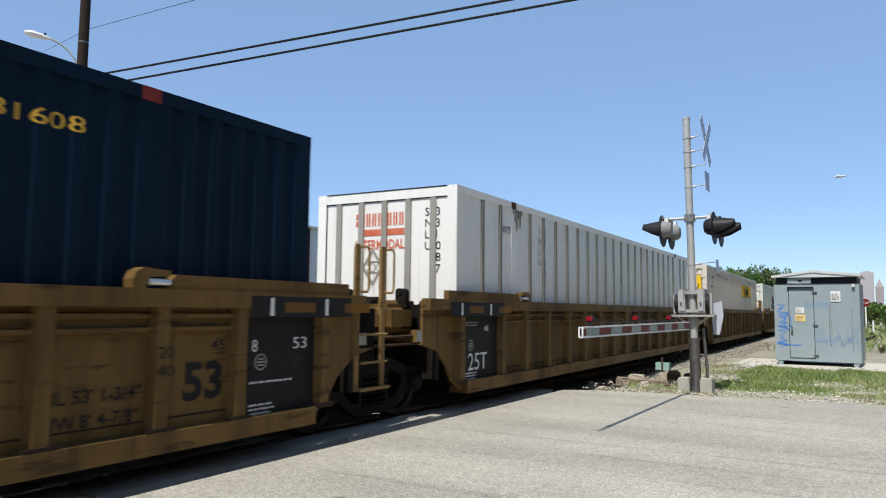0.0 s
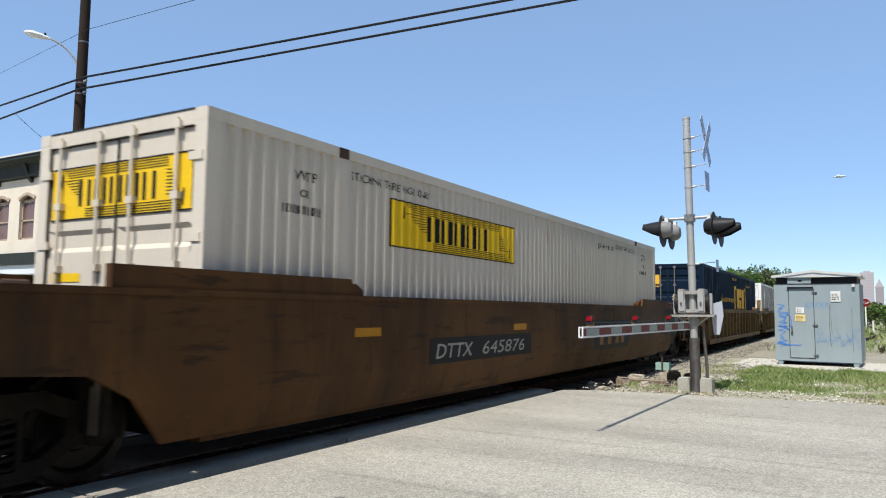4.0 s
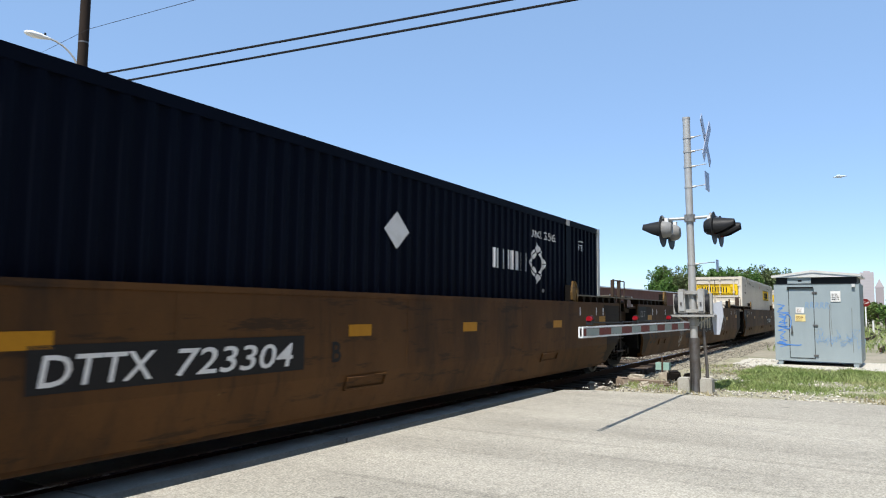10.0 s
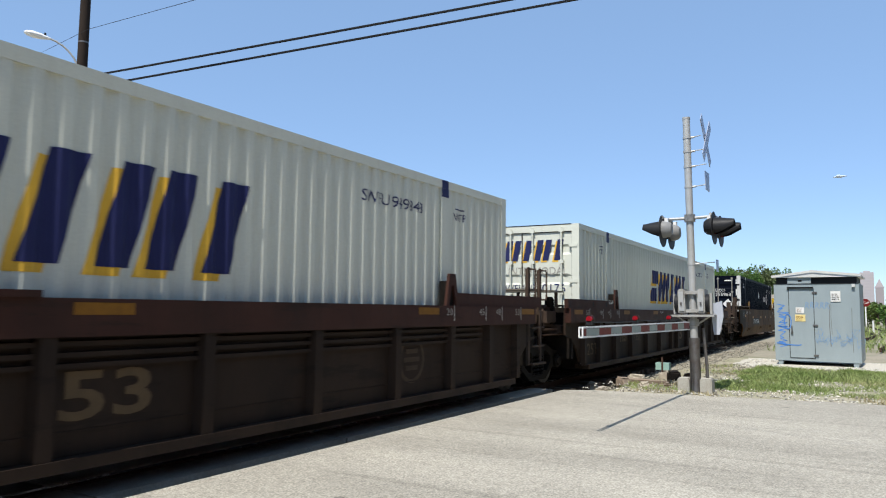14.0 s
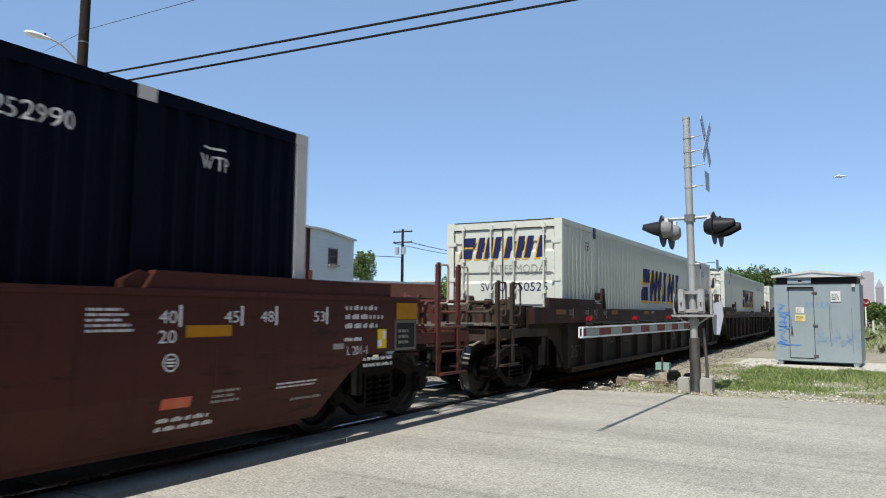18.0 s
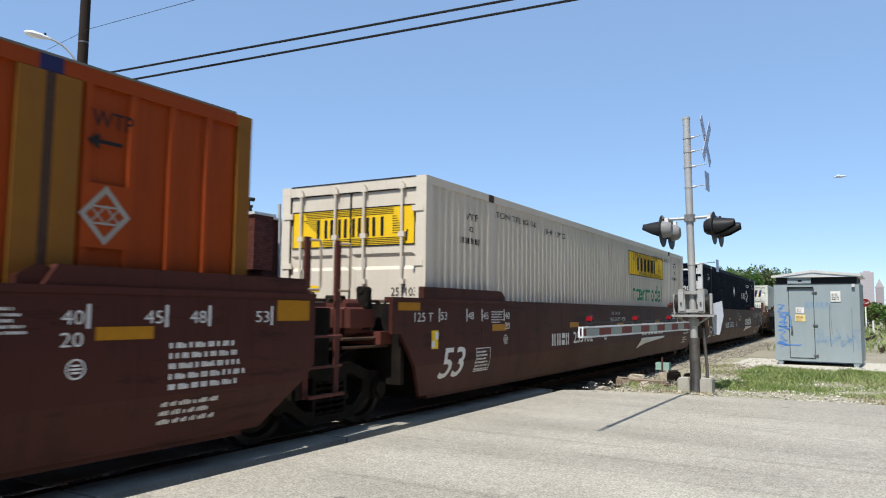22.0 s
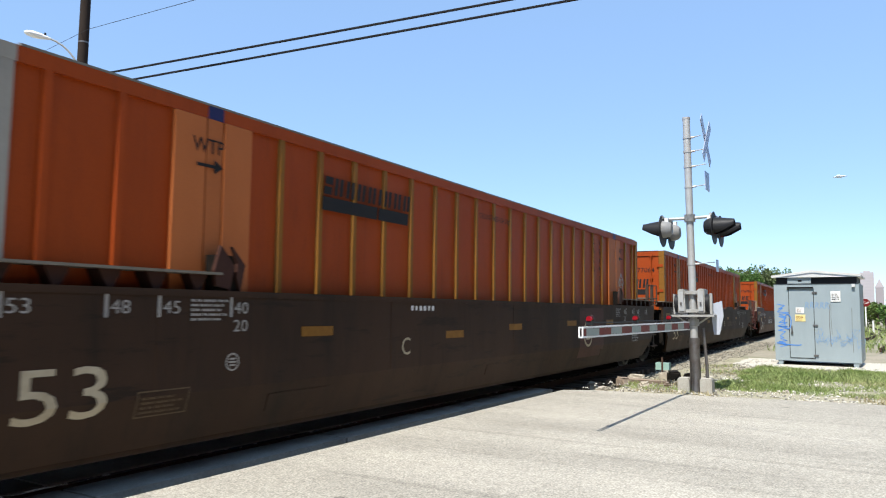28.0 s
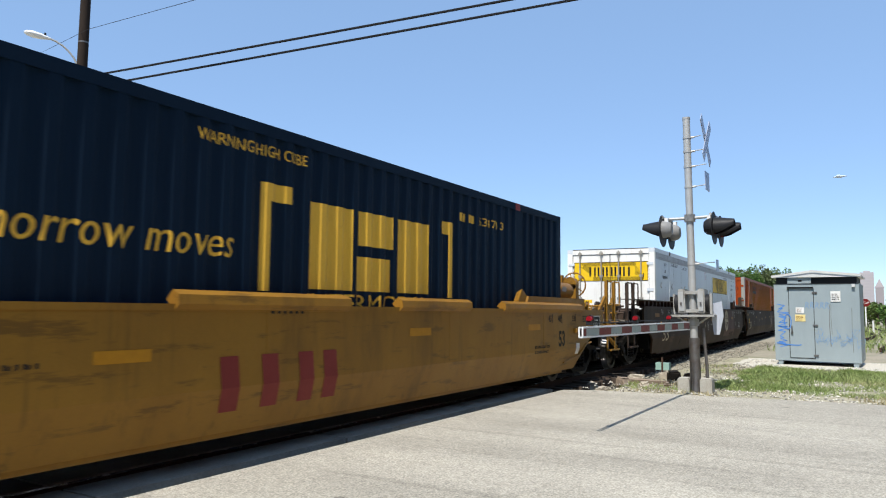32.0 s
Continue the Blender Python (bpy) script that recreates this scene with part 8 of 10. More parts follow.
def gate_arm():
    """The lowered arm: a light trussed box with striped sides."""
    root = thing("gate_arm", "red and white striped crossing gate arm, lowered", "gate arm", "", pose(17.25, -3.55, 1.19))
    L = 5.6
    y0, y1, h0, h1 = -0.02, 0.02, 0.066, 0.055
    for y in (y0, y1):
        for z in (-1, 1):
            part("edge_rail", bar(B(), (0, y, z * h0), (-L, y, z * h1), 0.018, 0.018), M_ARMWHITE, root)
    cuts = [1.0] + [0.979 - 0.082 * k for k in range(12)] + [0.0]
    for y in (y0, y1):
        for i, (fa, fb) in enumerate(zip(cuts, cuts[1:])):
            ha, hb = h0 + (h1 - h0) * fa - 0.016, h0 + (h1 - h0) * fb - 0.016
            q = [(-L * fa, -ha), (-L * fa, ha), (-L * fb, hb), (-L * fb, -hb)]
            bm = prism(B(), q, y - 0.004 if y < 0 else y, y if y < 0 else y + 0.004)
            part("stripe_panel", bm, M_ARMGREY if i % 2 else M_RED, root, "pale grey stripe" if i % 2 else "dark red stripe")
    bm = B()
    for z in (-h1, h1):
        bar(bm, (-L, y0, z), (-L, y1, z), 0.016)
    for y in (y0, y1):
        bar(bm, (-L, y, -h1), (-L, y, h1), 0.016)
    part("end_frame", bm, M_ARMWHITE, root)
    for x in (-5.3, -3.38, -1.43):
        lamp_ = part("arm_lamp", rod(B(), (x - 0.03, 0.0, 0.15), (x + 0.03, 0.0, 0.15), 0.036, 14), M_ARMLENS, root, "small red gate lamp", True)
        bm = box(B(), x - 0.03, x + 0.03, -0.035, 0.035, 0.08, 0.13)
        rod(bm, (x + 0.03, 0.0, 0.15), (x + 0.04, 0.0, 0.15), 0.05, 14)
        part("lamp_base", bm, M_SIGBLACK, lamp_)
    pts = [(-5.3 + 4.7 * i / 12, 0.0, 0.115 - 0.012 * math.sin(math.pi * (i % 6) / 6)) for i in range(13)]
    part("lamp_cable", pipe(B(), pts, 0.008, 5), M_WIRE, root)
    return root


gate_arm()


# ---- signal cabinet ----
def flat_poly(bm, pts, x, w):
    """A sprayed line of width w through pts of (y, z), on a wall that faces -x."""
    for (ya, za), (yb, zb) in zip(pts, pts[1:]):
        d = Vector((0, yb - ya, zb - za))
        if d.length < 1e-4:
            continue
        d.normalize()
        k = Vector((0, -d.z, d.y)) * w / 2
        a, b = Vector((x, ya, za)) - d * w * 0.3, Vector((x, yb, zb)) + d * w * 0.3
        bm.faces.new([bm.verts.new(v) for v in (a - k, b - k, b + k, a + k)])


def signal_cabinet():
    root = thing("signal_cabinet", "pale blue-grey steel signal cabinet with blue scrawls", "equipment cabinet", "", pose(27.35, -3.93, -0.06, 0, 0, -2.5))
    w, d, h = 2.22, 1.9, 2.55
    bm = box(B(), 0, d, -w, 0, 0.11, h - 0.19)
    part("body", bm, M_CABINET, root)
    # black here paints the shade that the roof throws on the recess
    part("body_top", box(B(), 0.09, d - 0.02, -w + 0.06, -0.06, h - 0.19, h), M_SIGBLACK, root, "recess under the roof, its shade painted black")
    part("drip_strip", box(B(), -0.012, 0.02, -w, 0, h - 0.2, h - 0.18), M_SIGBLACK, root)
    part("vent_plate", box(B(), 0.0, 0.08, -1.0, -0.38, h - 0.19, h), M_CABINET, root)
    part("vent_hole", box(B(), -0.004, 0.0, -0.76, -0.66, h - 0.13, h - 0.07), M_SIGBLACK, root)
    bm = prism_x(B(), [(0.05, h), (0.05, h + 0.04), (-w * 0.47, h + 0.19), (-w - 0.05, h + 0.06), (-w - 0.05, h)], -0.06, d + 0.1)
    part("roof", bm, M_PALETRIM, root, "shallow pitched pale sheet metal roof")
    part("roof_lip", prism_x(B(), [(0.06, h + 0.035), (0.06, h + 0.055), (-w * 0.47, h + 0.205), (-w - 0.06, h + 0.075), (-w - 0.06, h + 0.055), (-w * 0.47, h + 0.185)], -0.115, -0.1), M_PALETRIM, root)
    door = part("door", box(B(), -0.012, 0.0, -1.06, -0.4, 0.2, 2.22), M_CABINET, root)
    bm = B()
    for a, b in (((-0.4, 0.2), (-0.4, 2.22)), ((-1.06, 0.2), (-1.06, 2.22)), ((-0.4, 0.2), (-1.06, 0.2))):
        flat_poly(bm, [a, b], -0.0145, 0.016)
    mark("door_gap", bm, M_SIGBLACK, door)
    part("door_hood", box(B(), -0.06, 0.0, -1.06, -0.36, 2.23, 2.27), M_SIGBLACK, door)
    for z in (0.28, 1.15, 2.1):
        part("hinge", box(B(), -0.03, -0.005, -1.15, -1.02, z - 0.025, z + 0.025), M_STEEL, door)
    bm = rod(B(), (-0.05, -0.47, 0.95), (-0.05, -0.47, 1.13), 0.016, 8)
    box(bm, -0.05, -0.012, -0.5, -0.44, 0.9, 0.96)
    part("door_handle", bm, M_STEEL, door)
    for y, z, a, b, m in ((-0.58, 1.5, 0.22, 0.17, M_WHITE), (-0.56, 1.26, 0.27, 0.2, M_PALEYELLOW), (-1.5, 1.84, 0.25, 0.3, M_WHITE)):
        plate = part("notice", box(B(), -0.02, -0.012, y - a, y, z, z + b), m, root, "white printed notice")
        bm = small_print(a * 0.8, b * 0.7, 4, int(z * 100))
        mark("small_print", end_at(bm, -0.0235, y - a * 0.1, z + b * 0.15), M_DARKMARK if y < -1 else C_OCHRE, plate)
    part("lamp", box(B(), -0.08, 0.0, -2.12, -2.04, 2.26, 2.34), M_PALETRIM, root)
    for y0 in (-0.2, -w + 0.08):
        part("skid", box(B(), 0.02, d - 0.02, y0, y0 + 0.12, -0.04, 0.11), M_CABINET, root)
    # scrawls
    bm = B()
    pts, rnd = [], random.Random(3)
    for i in range(27):
        z = 1.76 - i * 0.05
        pts.append((-0.06 - (0.16 + 0.16 * rnd.random() if i % 2 else 0.09 * rnd.random()), z + rnd.uniform(-0.05, 0.05)))
    flat_poly(bm, pts, -0.004, 0.022)
    mark("spray_scrawl", bm, SPRAY_BLUE, root, "bright blue spray scrawl")
    bm = B()
    flat_poly(bm, [(-0.06, 0.62), (-0.42, 0.57), (-0.62, 0.56), (-0.7, 0.58)], -0.0155, 0.03)
    mark("spray_scrawl", bm, SPRAY_BLUE, root)
    bm = B()
    flat_poly(bm, [(-0.36 + 0.09 * math.cos(t), 1.25 + 0.22 * math.sin(t)) for t in [i * 0.5 for i in range(13)]], -0.0155, 0.026)
    mark("spray_scrawl", bm, SPRAY_BLUE, root, "bright blue spray scrawl")
    bm = B()
    for k in range(9):
        y, z = -1.1 - 0.14 * k, 0.75 + 0.1 * math.sin(k * 2.1)
        flat_poly(bm, [(y + rnd.uniform(-0.12, 0.12), z + rnd.uniform(-0.16, 0.22)) for _ in range(9)], -0.004, 0.007)
        mark("spray_scrawl", bm, SPRAY_PALE, root, "faded blue spray scrawl")
        bm = B()
    for k in range(5):
        y = -0.84 - 0.13 * k
        flat_poly(bm, [(y, 1.66), (y - 0.02, 1.82), (y - 0.08, 1.78), (y - 0.03, 1.72), (y - 0.1, 1.64)], -0.0155 if y > -1.0 else -0.004, 0.015)
        mark("spray_scrawl", bm, SPRAY_PALE, root, "faded blue spray scrawl")
        bm = B()
    for y, z0, z1, ww in ((-1.46, 0.55, 1.75, 0.02), (-1.5, 0.9, 1.85, 0.012), (-2.02, 0.4, 1.65, 0.014)):
        flat_poly(bm, [(y, z1), (y + 0.01, (z0 + z1) / 2), (y - 0.01, z0)], -0.003, ww)
        mark("rust_streak", bm, M_STREAK, root, "faint rust streak down the front")
        bm = B()
    bm.free()
    return root


signal_cabinet()


# ---- small lineside things ----
def stub(name, label, category, bm, material, at):
    ob = new(name, mesh_of(name, bm, material))
    ob.matrix_basis = at
    return tagged(ob, label, category)


root = thing("junction_box", "small green and white lineside box on a stake", "junction box", "", pose(20.3, -2.35, -0.1))
part("case", box(B(), -0.07, 0.07, -0.15, 0.15, 0.24, 0.4), mat("pale_green_box_paint", (0.28, 0.42, 0.36), 0.6, 0, (0.2, 0.32, 0.27), 0.4, 6), root)
part("stake", box(B(), -0.085, -0.07, -0.02, 0.02, 0.0, 0.52), M_RUST, root)
rnd = random.Random(8)
G_LUMP = mat("dusty_broken_concrete", (0.42, 0.37, 0.29), 0.95, 0, (0.24, 0.2, 0.155), 0.8, 9, 0.01, 0, 40)
DEBRIS = ((18.68, -1.92, 0.34, 0.26, 0.2, G_TIE), (18.3, -1.62, 0.4, 0.3, 0.16, M_CONC), (18.85, -1.2, 0.3, 0.26, 0.22, M_CONC), (18.95, -2.3, 0.2, 1.15, 0.12, G_TIE),
          (20.1, -1.8, 0.34, 0.36, 0.22, M_CONC), (19.6, -2.0, 0.24, 0.3, 0.2, M_CONC), (20.28, -2.38, 0.26, 0.24, 0.22, M_CONC), (20.2, -2.62, 0.32, 0.3, 0.26, M_BLACK),
          (20.55, -2.85, 0.22, 0.25, 0.2, M_BLACK), (18.4, -2.9, 0.24, 0.16, 0.12, G_TIE), (18.2, -2.5, 0.2, 0.22, 0.12, M_CONC), (19.3, -2.75, 0.16, 0.2, 0.12, M_CONC),
          (18.05, -1.1, 0.26, 0.5, 0.12, G_TIE), (19.2, -3.1, 0.14, 0.16, 0.1, M_CONC), (18.9, -4.2, 0.16, 0.12, 0.1, M_CONC), (18.55, -5.0, 0.14, 0.18, 0.08, M_CONC))
for k, (x, y, sx, sy, sz, m) in enumerate(DEBRIS):
    sx, sy, sz = sx * 0.84, sy * 0.84, sz * 0.8
    bm = box(B(), -sx / 2, sx / 2, -sy / 2, sy / 2, -0.04, sz)
    bmesh.ops.bevel(bm, geom=bm.edges[:], offset=0.035, segments=2, affect="EDGES")
    for v in bm.verts:
        v.co += noise.noise_vector(v.co * 9 + Vector((k * 3.1, 0, 0))) * 0.05
    nm = "timber_stub" if m is G_TIE else "concrete_lump" if m is M_CONC else "scrap_iron"
    m = G_LUMP if m is M_CONC else m
    stub(nm, {"timber_stub": "weathered old timber lying beside the track", "concrete_lump": "broken concrete lump beside the track", "scrap_iron": "rusted scrap iron lying in the gravel"}[nm], "debris", bm, m, pose(x, y, verge_z(x, y) - 0.01 if y < -2.05 else -0.1 - hollow(x, y), rnd.uniform(-4, 4), rnd.uniform(-4, 4), rnd.uniform(-25, 25)))


# ---- utility pole, street lamp, cables ----
def utility_pole():
    root = thing("utility_pole", "dark creosoted wooden utility pole leaning a little", "utility pole", "", pose(15.15, 11.95, -0.1, 0.5, -0.2, 0))
    part("pole", rod(B(), (0, 0, 0), (0, 0, 11.5), 0.16, 18, 0.125), M_WOODPOLE, root, "", True)
    for z in (2.3, 4.2, 7.25, 7.55, 8.7):
        part("band", rod(B(), (0, 0, z), (0, 0, z + 0.04), 0.162 - 0.003 * z, 16), M_STEEL, root)
    part("notice_board", box(B(), -0.3, -0.26, -0.6, 0.1, 2.5, 3.1), M_WHITE, root, "white notice board")
    part("board_bracket", box(B(), -0.26, -0.16, -0.05, 0.05, 2.6, 2.8), M_GALV, root)
    bm = B()
    for z in (7.3, 7.6):
        rod(bm, (-0.05, -0.2, z), (-0.05, -0.33, z), 0.03, 8)
    part("insulator", bm, M_GALV, root)
    return root


utility_pole()


def street_lamp():
    root = thing("street_lamp", "white cobra-head street lamp on a curved arm", "street lamp", "", pose(15.15, 11.95, 7.85))
    d = Vector((-0.85, 0.527, 0))
    pts = [d * a + Vector((0, 0, z)) for a, z in ((0.06, 0.0), (0.11, 0.16), (0.2, 0.33), (0.33, 0.49), (0.48, 0.62), (0.64, 0.71), (0.8, 0.76))]
    part("arm", pipe(B(), pts, 0.026, 8), M_GALV, root, "", True)
    bm = B()
    d = (d + Vector((0, 0, 0.12))).normalized()
    n = 12
    prof = [(0.0, 0.035), (0.1, 0.06), (0.24, 0.1), (0.42, 0.115), (0.56, 0.09), (0.64, 0.025)]
    base = Vector(pts[-1]) - d * 0.03
    u = d.cross(Vector((0, 0, 1)))
    rings = [[bm.verts.new(base + d * a + u * (r * 1.25 * math.cos(2 * math.pi * i / n)) + Vector((0, 0, r * 0.75 * math.sin(2 * math.pi * i / n)))) for i in range(n)] for a, r in prof]
    for a, b in zip(rings, rings[1:]):
        for i in range(n):
            j = (i + 1) % n
            bm.faces.new((a[i], a[j], b[j], b[i]))
    bm.faces.new(rings[0])
    bm.faces.new(rings[-1])
    part("lamp_head", bm, M_LAMPGLASS, root, "white lamp head", True)
    c = base + d * 0.14
    part("photocell", rod(B(), c + Vector((0, 0, 0.05)), c + Vector((0, 0, 0.12)), 0.03, 10), M_SIGBLACK, root)
    return root


street_lamp()


def cable(pts, r, sag, label):
    bm = B()
    out = []
    for a, b in zip(pts, pts[1:]):
        a, b = Vector(a), Vector(b)
        for i in range(16):
            f = i / 16
            out.append(a.lerp(b, f) - Vector((0, 0, 4 * sag * f * (1 - f))))
    out.append(Vector(pts[-1]))
    pipe(bm, out, r, 6)
    ob = new("overhead_cable", mesh_of("overhead_cable", bm, M_WIRE, True))
    return tagged(ob, label, "cable", "overhead cables")


P1, P2 = Vector((14.86, 11.31, 7.49)), Vector((14.81, 11.45, 7.17))
Q1, Q2 = Vector((16.88, 0.0, 7.92)), Vector((17.56, -1.15, 7.93))
cable([P1 + Vector((1.95, 20.4, 0.3)), P1, P1 + (Q1 - P1) * 2.6], 0.028, 0.03, "thick black overhead cable")
cable([P2 + Vector((1.95, 20.4, -0.3)), P2, P2 + (Q2 - P2) * 2.6], 0.028, 0.03, "thick black overhead cable")
cable([(18.4, 22.54, 10.47), (14.8, 11.2, 8.75), (12.93, 4.75, 7.42), (7.3, -14.6, 4.4)], 0.006, 0.0, "thin grey overhead wire")
cable([(16.66, 18.05, 7.87), (18.64, 18.77, 7.09)], 0.008, 0.05, "thin service wire to the roof")


# ---- corner building ----
def window_in(wall, x, y, z, w, h, face, arch=0.0, lit=False):
    """A sash window; face 'y': in a wall that faces -y, 'x': in a wall that faces -x. x, y, z: its lower left corner."""
    def T(bm):
        if face == "x":
            for v in bm.verts:
                v.co = (x + v.co.y, y - v.co.x, z + v.co.z)
        else:
            for v in bm.verts:
                v.co = (x + v.co.x, y + v.co.y, z + v.co.z)
        return bm
    def top(k):
        return [(w - w * i / 8 - k * (1 - 2 * i / 8) * 0, h + arch * math.sin(math.pi * i / 8)) for i in range(9)] if arch else [(w, h), (0, h)]
    glass = prism(B(), [(0, 0), (w, 0)] + top(0), 0.05, 0.07)
    win = part("window", T(glass), M_BLIND if arch else M_GLASS, wall, "dark sash window")
    fr = B()
    for a, b, c, d in ((0, 0.07, 0, h), (w - 0.07, w, 0, h), (0, w, 0, 0.08), (0, w, h * 0.5 - 0.03, h * 0.5 + 0.03), (0, w, h - 0.06, h + arch * 0.3)):
        box(fr, a, b, 0.0, 0.05, c, d)
    part("window_frame", T(fr), M_PALEFRAME if arch else M_SASH, win)
    part("window_sill", T(box(B(), -0.08, w + 0.08, -0.09, 0.05, -0.1, -0.002)), M_PALETRIM if face == "x" else M_CONC, win)
    return win


M_BLIND = mat("brown_blind_behind_glass", (0.15, 0.085, 0.075), 0.3, 0, (0.22, 0.16, 0.12), 0.6, 1.4, spec=0.5)
M_PALEFRAME = mat("weathered_beige_sash", (0.42, 0.34, 0.25), 0.7, 0, (0.26, 0.18, 0.13), 0.5, 4)
M_SASH = mat("weathered_brown_sash", (0.16, 0.1, 0.08), 0.7, 0, (0.3, 0.25, 0.2), 0.4, 4)


def wall_with_holes(name, u0, u1, z0, z1, holes, material, face, at, thick=0.3):
    """A wall along u with openings (u, z, w, h); face 'x' or 'y' as in window_in."""
    us = sorted({u0, u1, *[h[0] for h in holes], *[h[0] + h[2] for h in holes]})
    zs = sorted({z0, z1, *[h[1] for h in holes], *[h[1] + h[3] for h in holes]})
    bm = B()
    for a, b in zip(us, us[1:]):
        for c, d in zip(zs, zs[1:]):
            cu, cz = (a + b) / 2, (c + d) / 2
            if any(h[0] < cu < h[0] + h[2] and h[1] < cz < h[1] + h[3] for h in holes):
                continue
            if face == "y":
                box(bm, a, b, at, at + thick, c, d)
            else:
                box(bm, at, at + thick, -b, -a, c, d)
    bmesh.ops.remove_doubles(bm, verts=bm.verts, dist=1e-5)
    return bm


def T_hood(x, y, z):
    """The arched stucco hood over a front window, 1.02 wide, that starts at y and runs to -y."""
    bm = B()
    n = 8
    inner = [(y - 1.02 * i / n, z + 1.52 + 0.18 * math.sin(math.pi * i / n)) for i in range(n + 1)]
    outer = [(b + (0.08 if i == 0 else -0.08 if i == n else 0), c + 0.11) for i, (b, c) in enumerate(inner)]
    for i in range(n):
        q = [inner[i], inner[i + 1], outer[i + 1], outer[i]]
        f = [bm.verts.new((x - 0.05, b, c)) for b, c in q]
        g = [bm.verts.new((x + 0.1, b, c)) for b, c in q]
        bm.faces.new(f)
        bm.faces.new(g[::-1])
        for k in range(4):
            bm.faces.new((f[k], g[k], g[(k + 1) % 4], f[(k + 1) % 4]))
    return bm


def corner_building():
    root = thing("corner_building", "two-storey corner building, cream front and whitewashed brick side", "building")
    YB, XF = 18.4, 19.05
    # cream front that faces the street
    ups = [(-20.0, 3.95), (-21.78, 3.95), (-23.55, 3.95), (-25.32, 3.95), (-27.1, 3.95)]
    holes = [(u, z, 1.02, 1.7) for u, z in ups] + [(-21.9, 0.3, 0.95, 2.1), (-24.4, 0.9, 1.6, 1.4), (-19.8, 1.0, 0.7, 1.1)]
    bm = wall_with_holes("front", -29.5, -(YB + 0.0), 2.98, 6.3, [h for h in holes if h[1] > 3], M_CREAMWALL, "x", XF)
    front = part("front_wall", bm, M_CREAMWALL, root, "cream stucco front wall")
    bm = wall_with_holes("shop", -29.5, -(YB + 0.0), -0.1, 2.98, [h for h in holes if h[1] < 3], M_SIDING, "x", XF - 0.02)
    shop = part("ground_floor_wall", bm, M_SIDING, root, "white painted ground floor front")
    for u, z in ups:
        window_in(front, XF + 0.1, -u, z, 1.02, 1.5, "x", 0.18)
        part("window_hood", T_hood(XF, -u, z), M_PALEFRAME, front)
    window_in(shop, XF + 0.08, 24.4, 0.9, 1.6, 1.4, "x")
    window_in(shop, XF + 0.08, 19.8, 1.0, 0.7, 1.1, "x")
    part("street_door", box(B(), XF + 0.08, XF + 0.13, 20.95, 21.9, 0.3, 2.4), M_DARKTRIM, root, "dark panelled street door")
    part("shop_cornice", box(B(), XF - 0.22, XF, YB - 0.1, 29.5, 2.98, 3.42), M_DARKTRIM, root, "dark shop cornice")
    part("shop_fascia", box(B(), XF - 0.12, XF - 0.025, YB - 0.05, 29.5, 2.62, 2.97), M_SIDING, root)
    bm = prism_y(B(), [(XF, 6.3), (XF - 0.2, 6.35), (XF - 0.25, 6.75), (XF - 0.55, 6.95), (XF - 0.55, 7.08), (XF, 7.08)], YB - 0.35, 29.5)
    part("cornice", bm, M_DARKTRIM, root, "deep dark green roof cornice")
    part("roof_edge", box(B(), XF - 0.6, XF + 0.1, YB - 0.4, 29.5, 7.08, 7.14), M_PALETRIM, root)
    for y in (20.9, 23.2, 25.5, 27.8):
        part("cornice_bracket", prism_y(B(), [(XF - 0.02, 6.12), (XF - 0.18, 6.3), (XF - 0.4, 6.78), (XF - 0.02, 6.78)], y, y + 0.2), M_DARKTRIM, root)
    # side wall towards the tracks
    bm = B()
    prism(bm, [(XF, -0.1), (26.78, -0.1), (26.78, 6.32), (XF, 6.72)], YB, YB + 0.3)
    side = part("side_wall", bm, M_BRICK, root, "dark red brick side wall")
    bm = B()
    prism(bm, [(XF + 0.05, 3.18), (24.55, 3.26), (24.55, 6.28), (XF + 0.05, 6.5)], YB - 0.012, YB - 0.002)
    part("whitewash", bm, M_PEEL, side, "peeling whitewash on brick")
    part("whitewash", prism(B(), [(XF + 0.06, 3.19), (24.54, 3.27), (24.54, 3.95), (XF + 0.06, 4.1)], YB - 0.0135, YB - 0.0125), M_WASH, side, "thick whitewash on brick")
    window_in(side, 24.62, YB - 0.09, 4.08, 0.74, 1.5, "y", 0.1)
    for i in range(3):
        z = 3.5 + i * 0.16
        part("painted_band", box(B(), XF + 0.1, 24.5, YB - 0.017, YB - 0.013, z, z + 0.05), M_WASH, side)
    part("wall_cable", pipe(B(), [(21.55, YB - 0.03, 5.6), (21.0, YB - 0.03, 4.7), (20.75, YB - 0.03, 3.9), (20.7, YB - 0.03, 3.2)], 0.02, 6), M_WIRE, side)
    bm = prism(B(), [(XF - 0.3, 6.74), (26.95, 6.34), (26.95, 6.44), (XF - 0.3, 6.98)], YB - 0.18, YB + 0.35)
    part("roof_edge", bm, M_PALETRIM, root, "pale metal roof edge")
    bm = B()
    v = [bm.verts.new(p) for p in ((XF, YB + 0.2, 6.8), (27, YB + 0.2, 6.4), (27, 29.5, 6.4), (XF, 29.5, 6.8), (XF, YB + 0.2, 6.6), (27, YB + 0.2, 6.2), (27, 29.5, 6.2), (XF, 29.5, 6.6))]
    for f in ((0, 1, 2, 3), (7, 6, 5, 4), (0, 4, 5, 1), (1, 5, 6, 2), (2, 6, 7, 3), (3, 7, 4, 0)):
        bm.faces.new([v[i] for i in f])
    part("roof", bm, M_DARKTRIM, root)
    part("back_wall", box(B(), 26.5, 26.78, YB + 0.3, 29.5, -0.1, 6.2), M_BRICK, root)
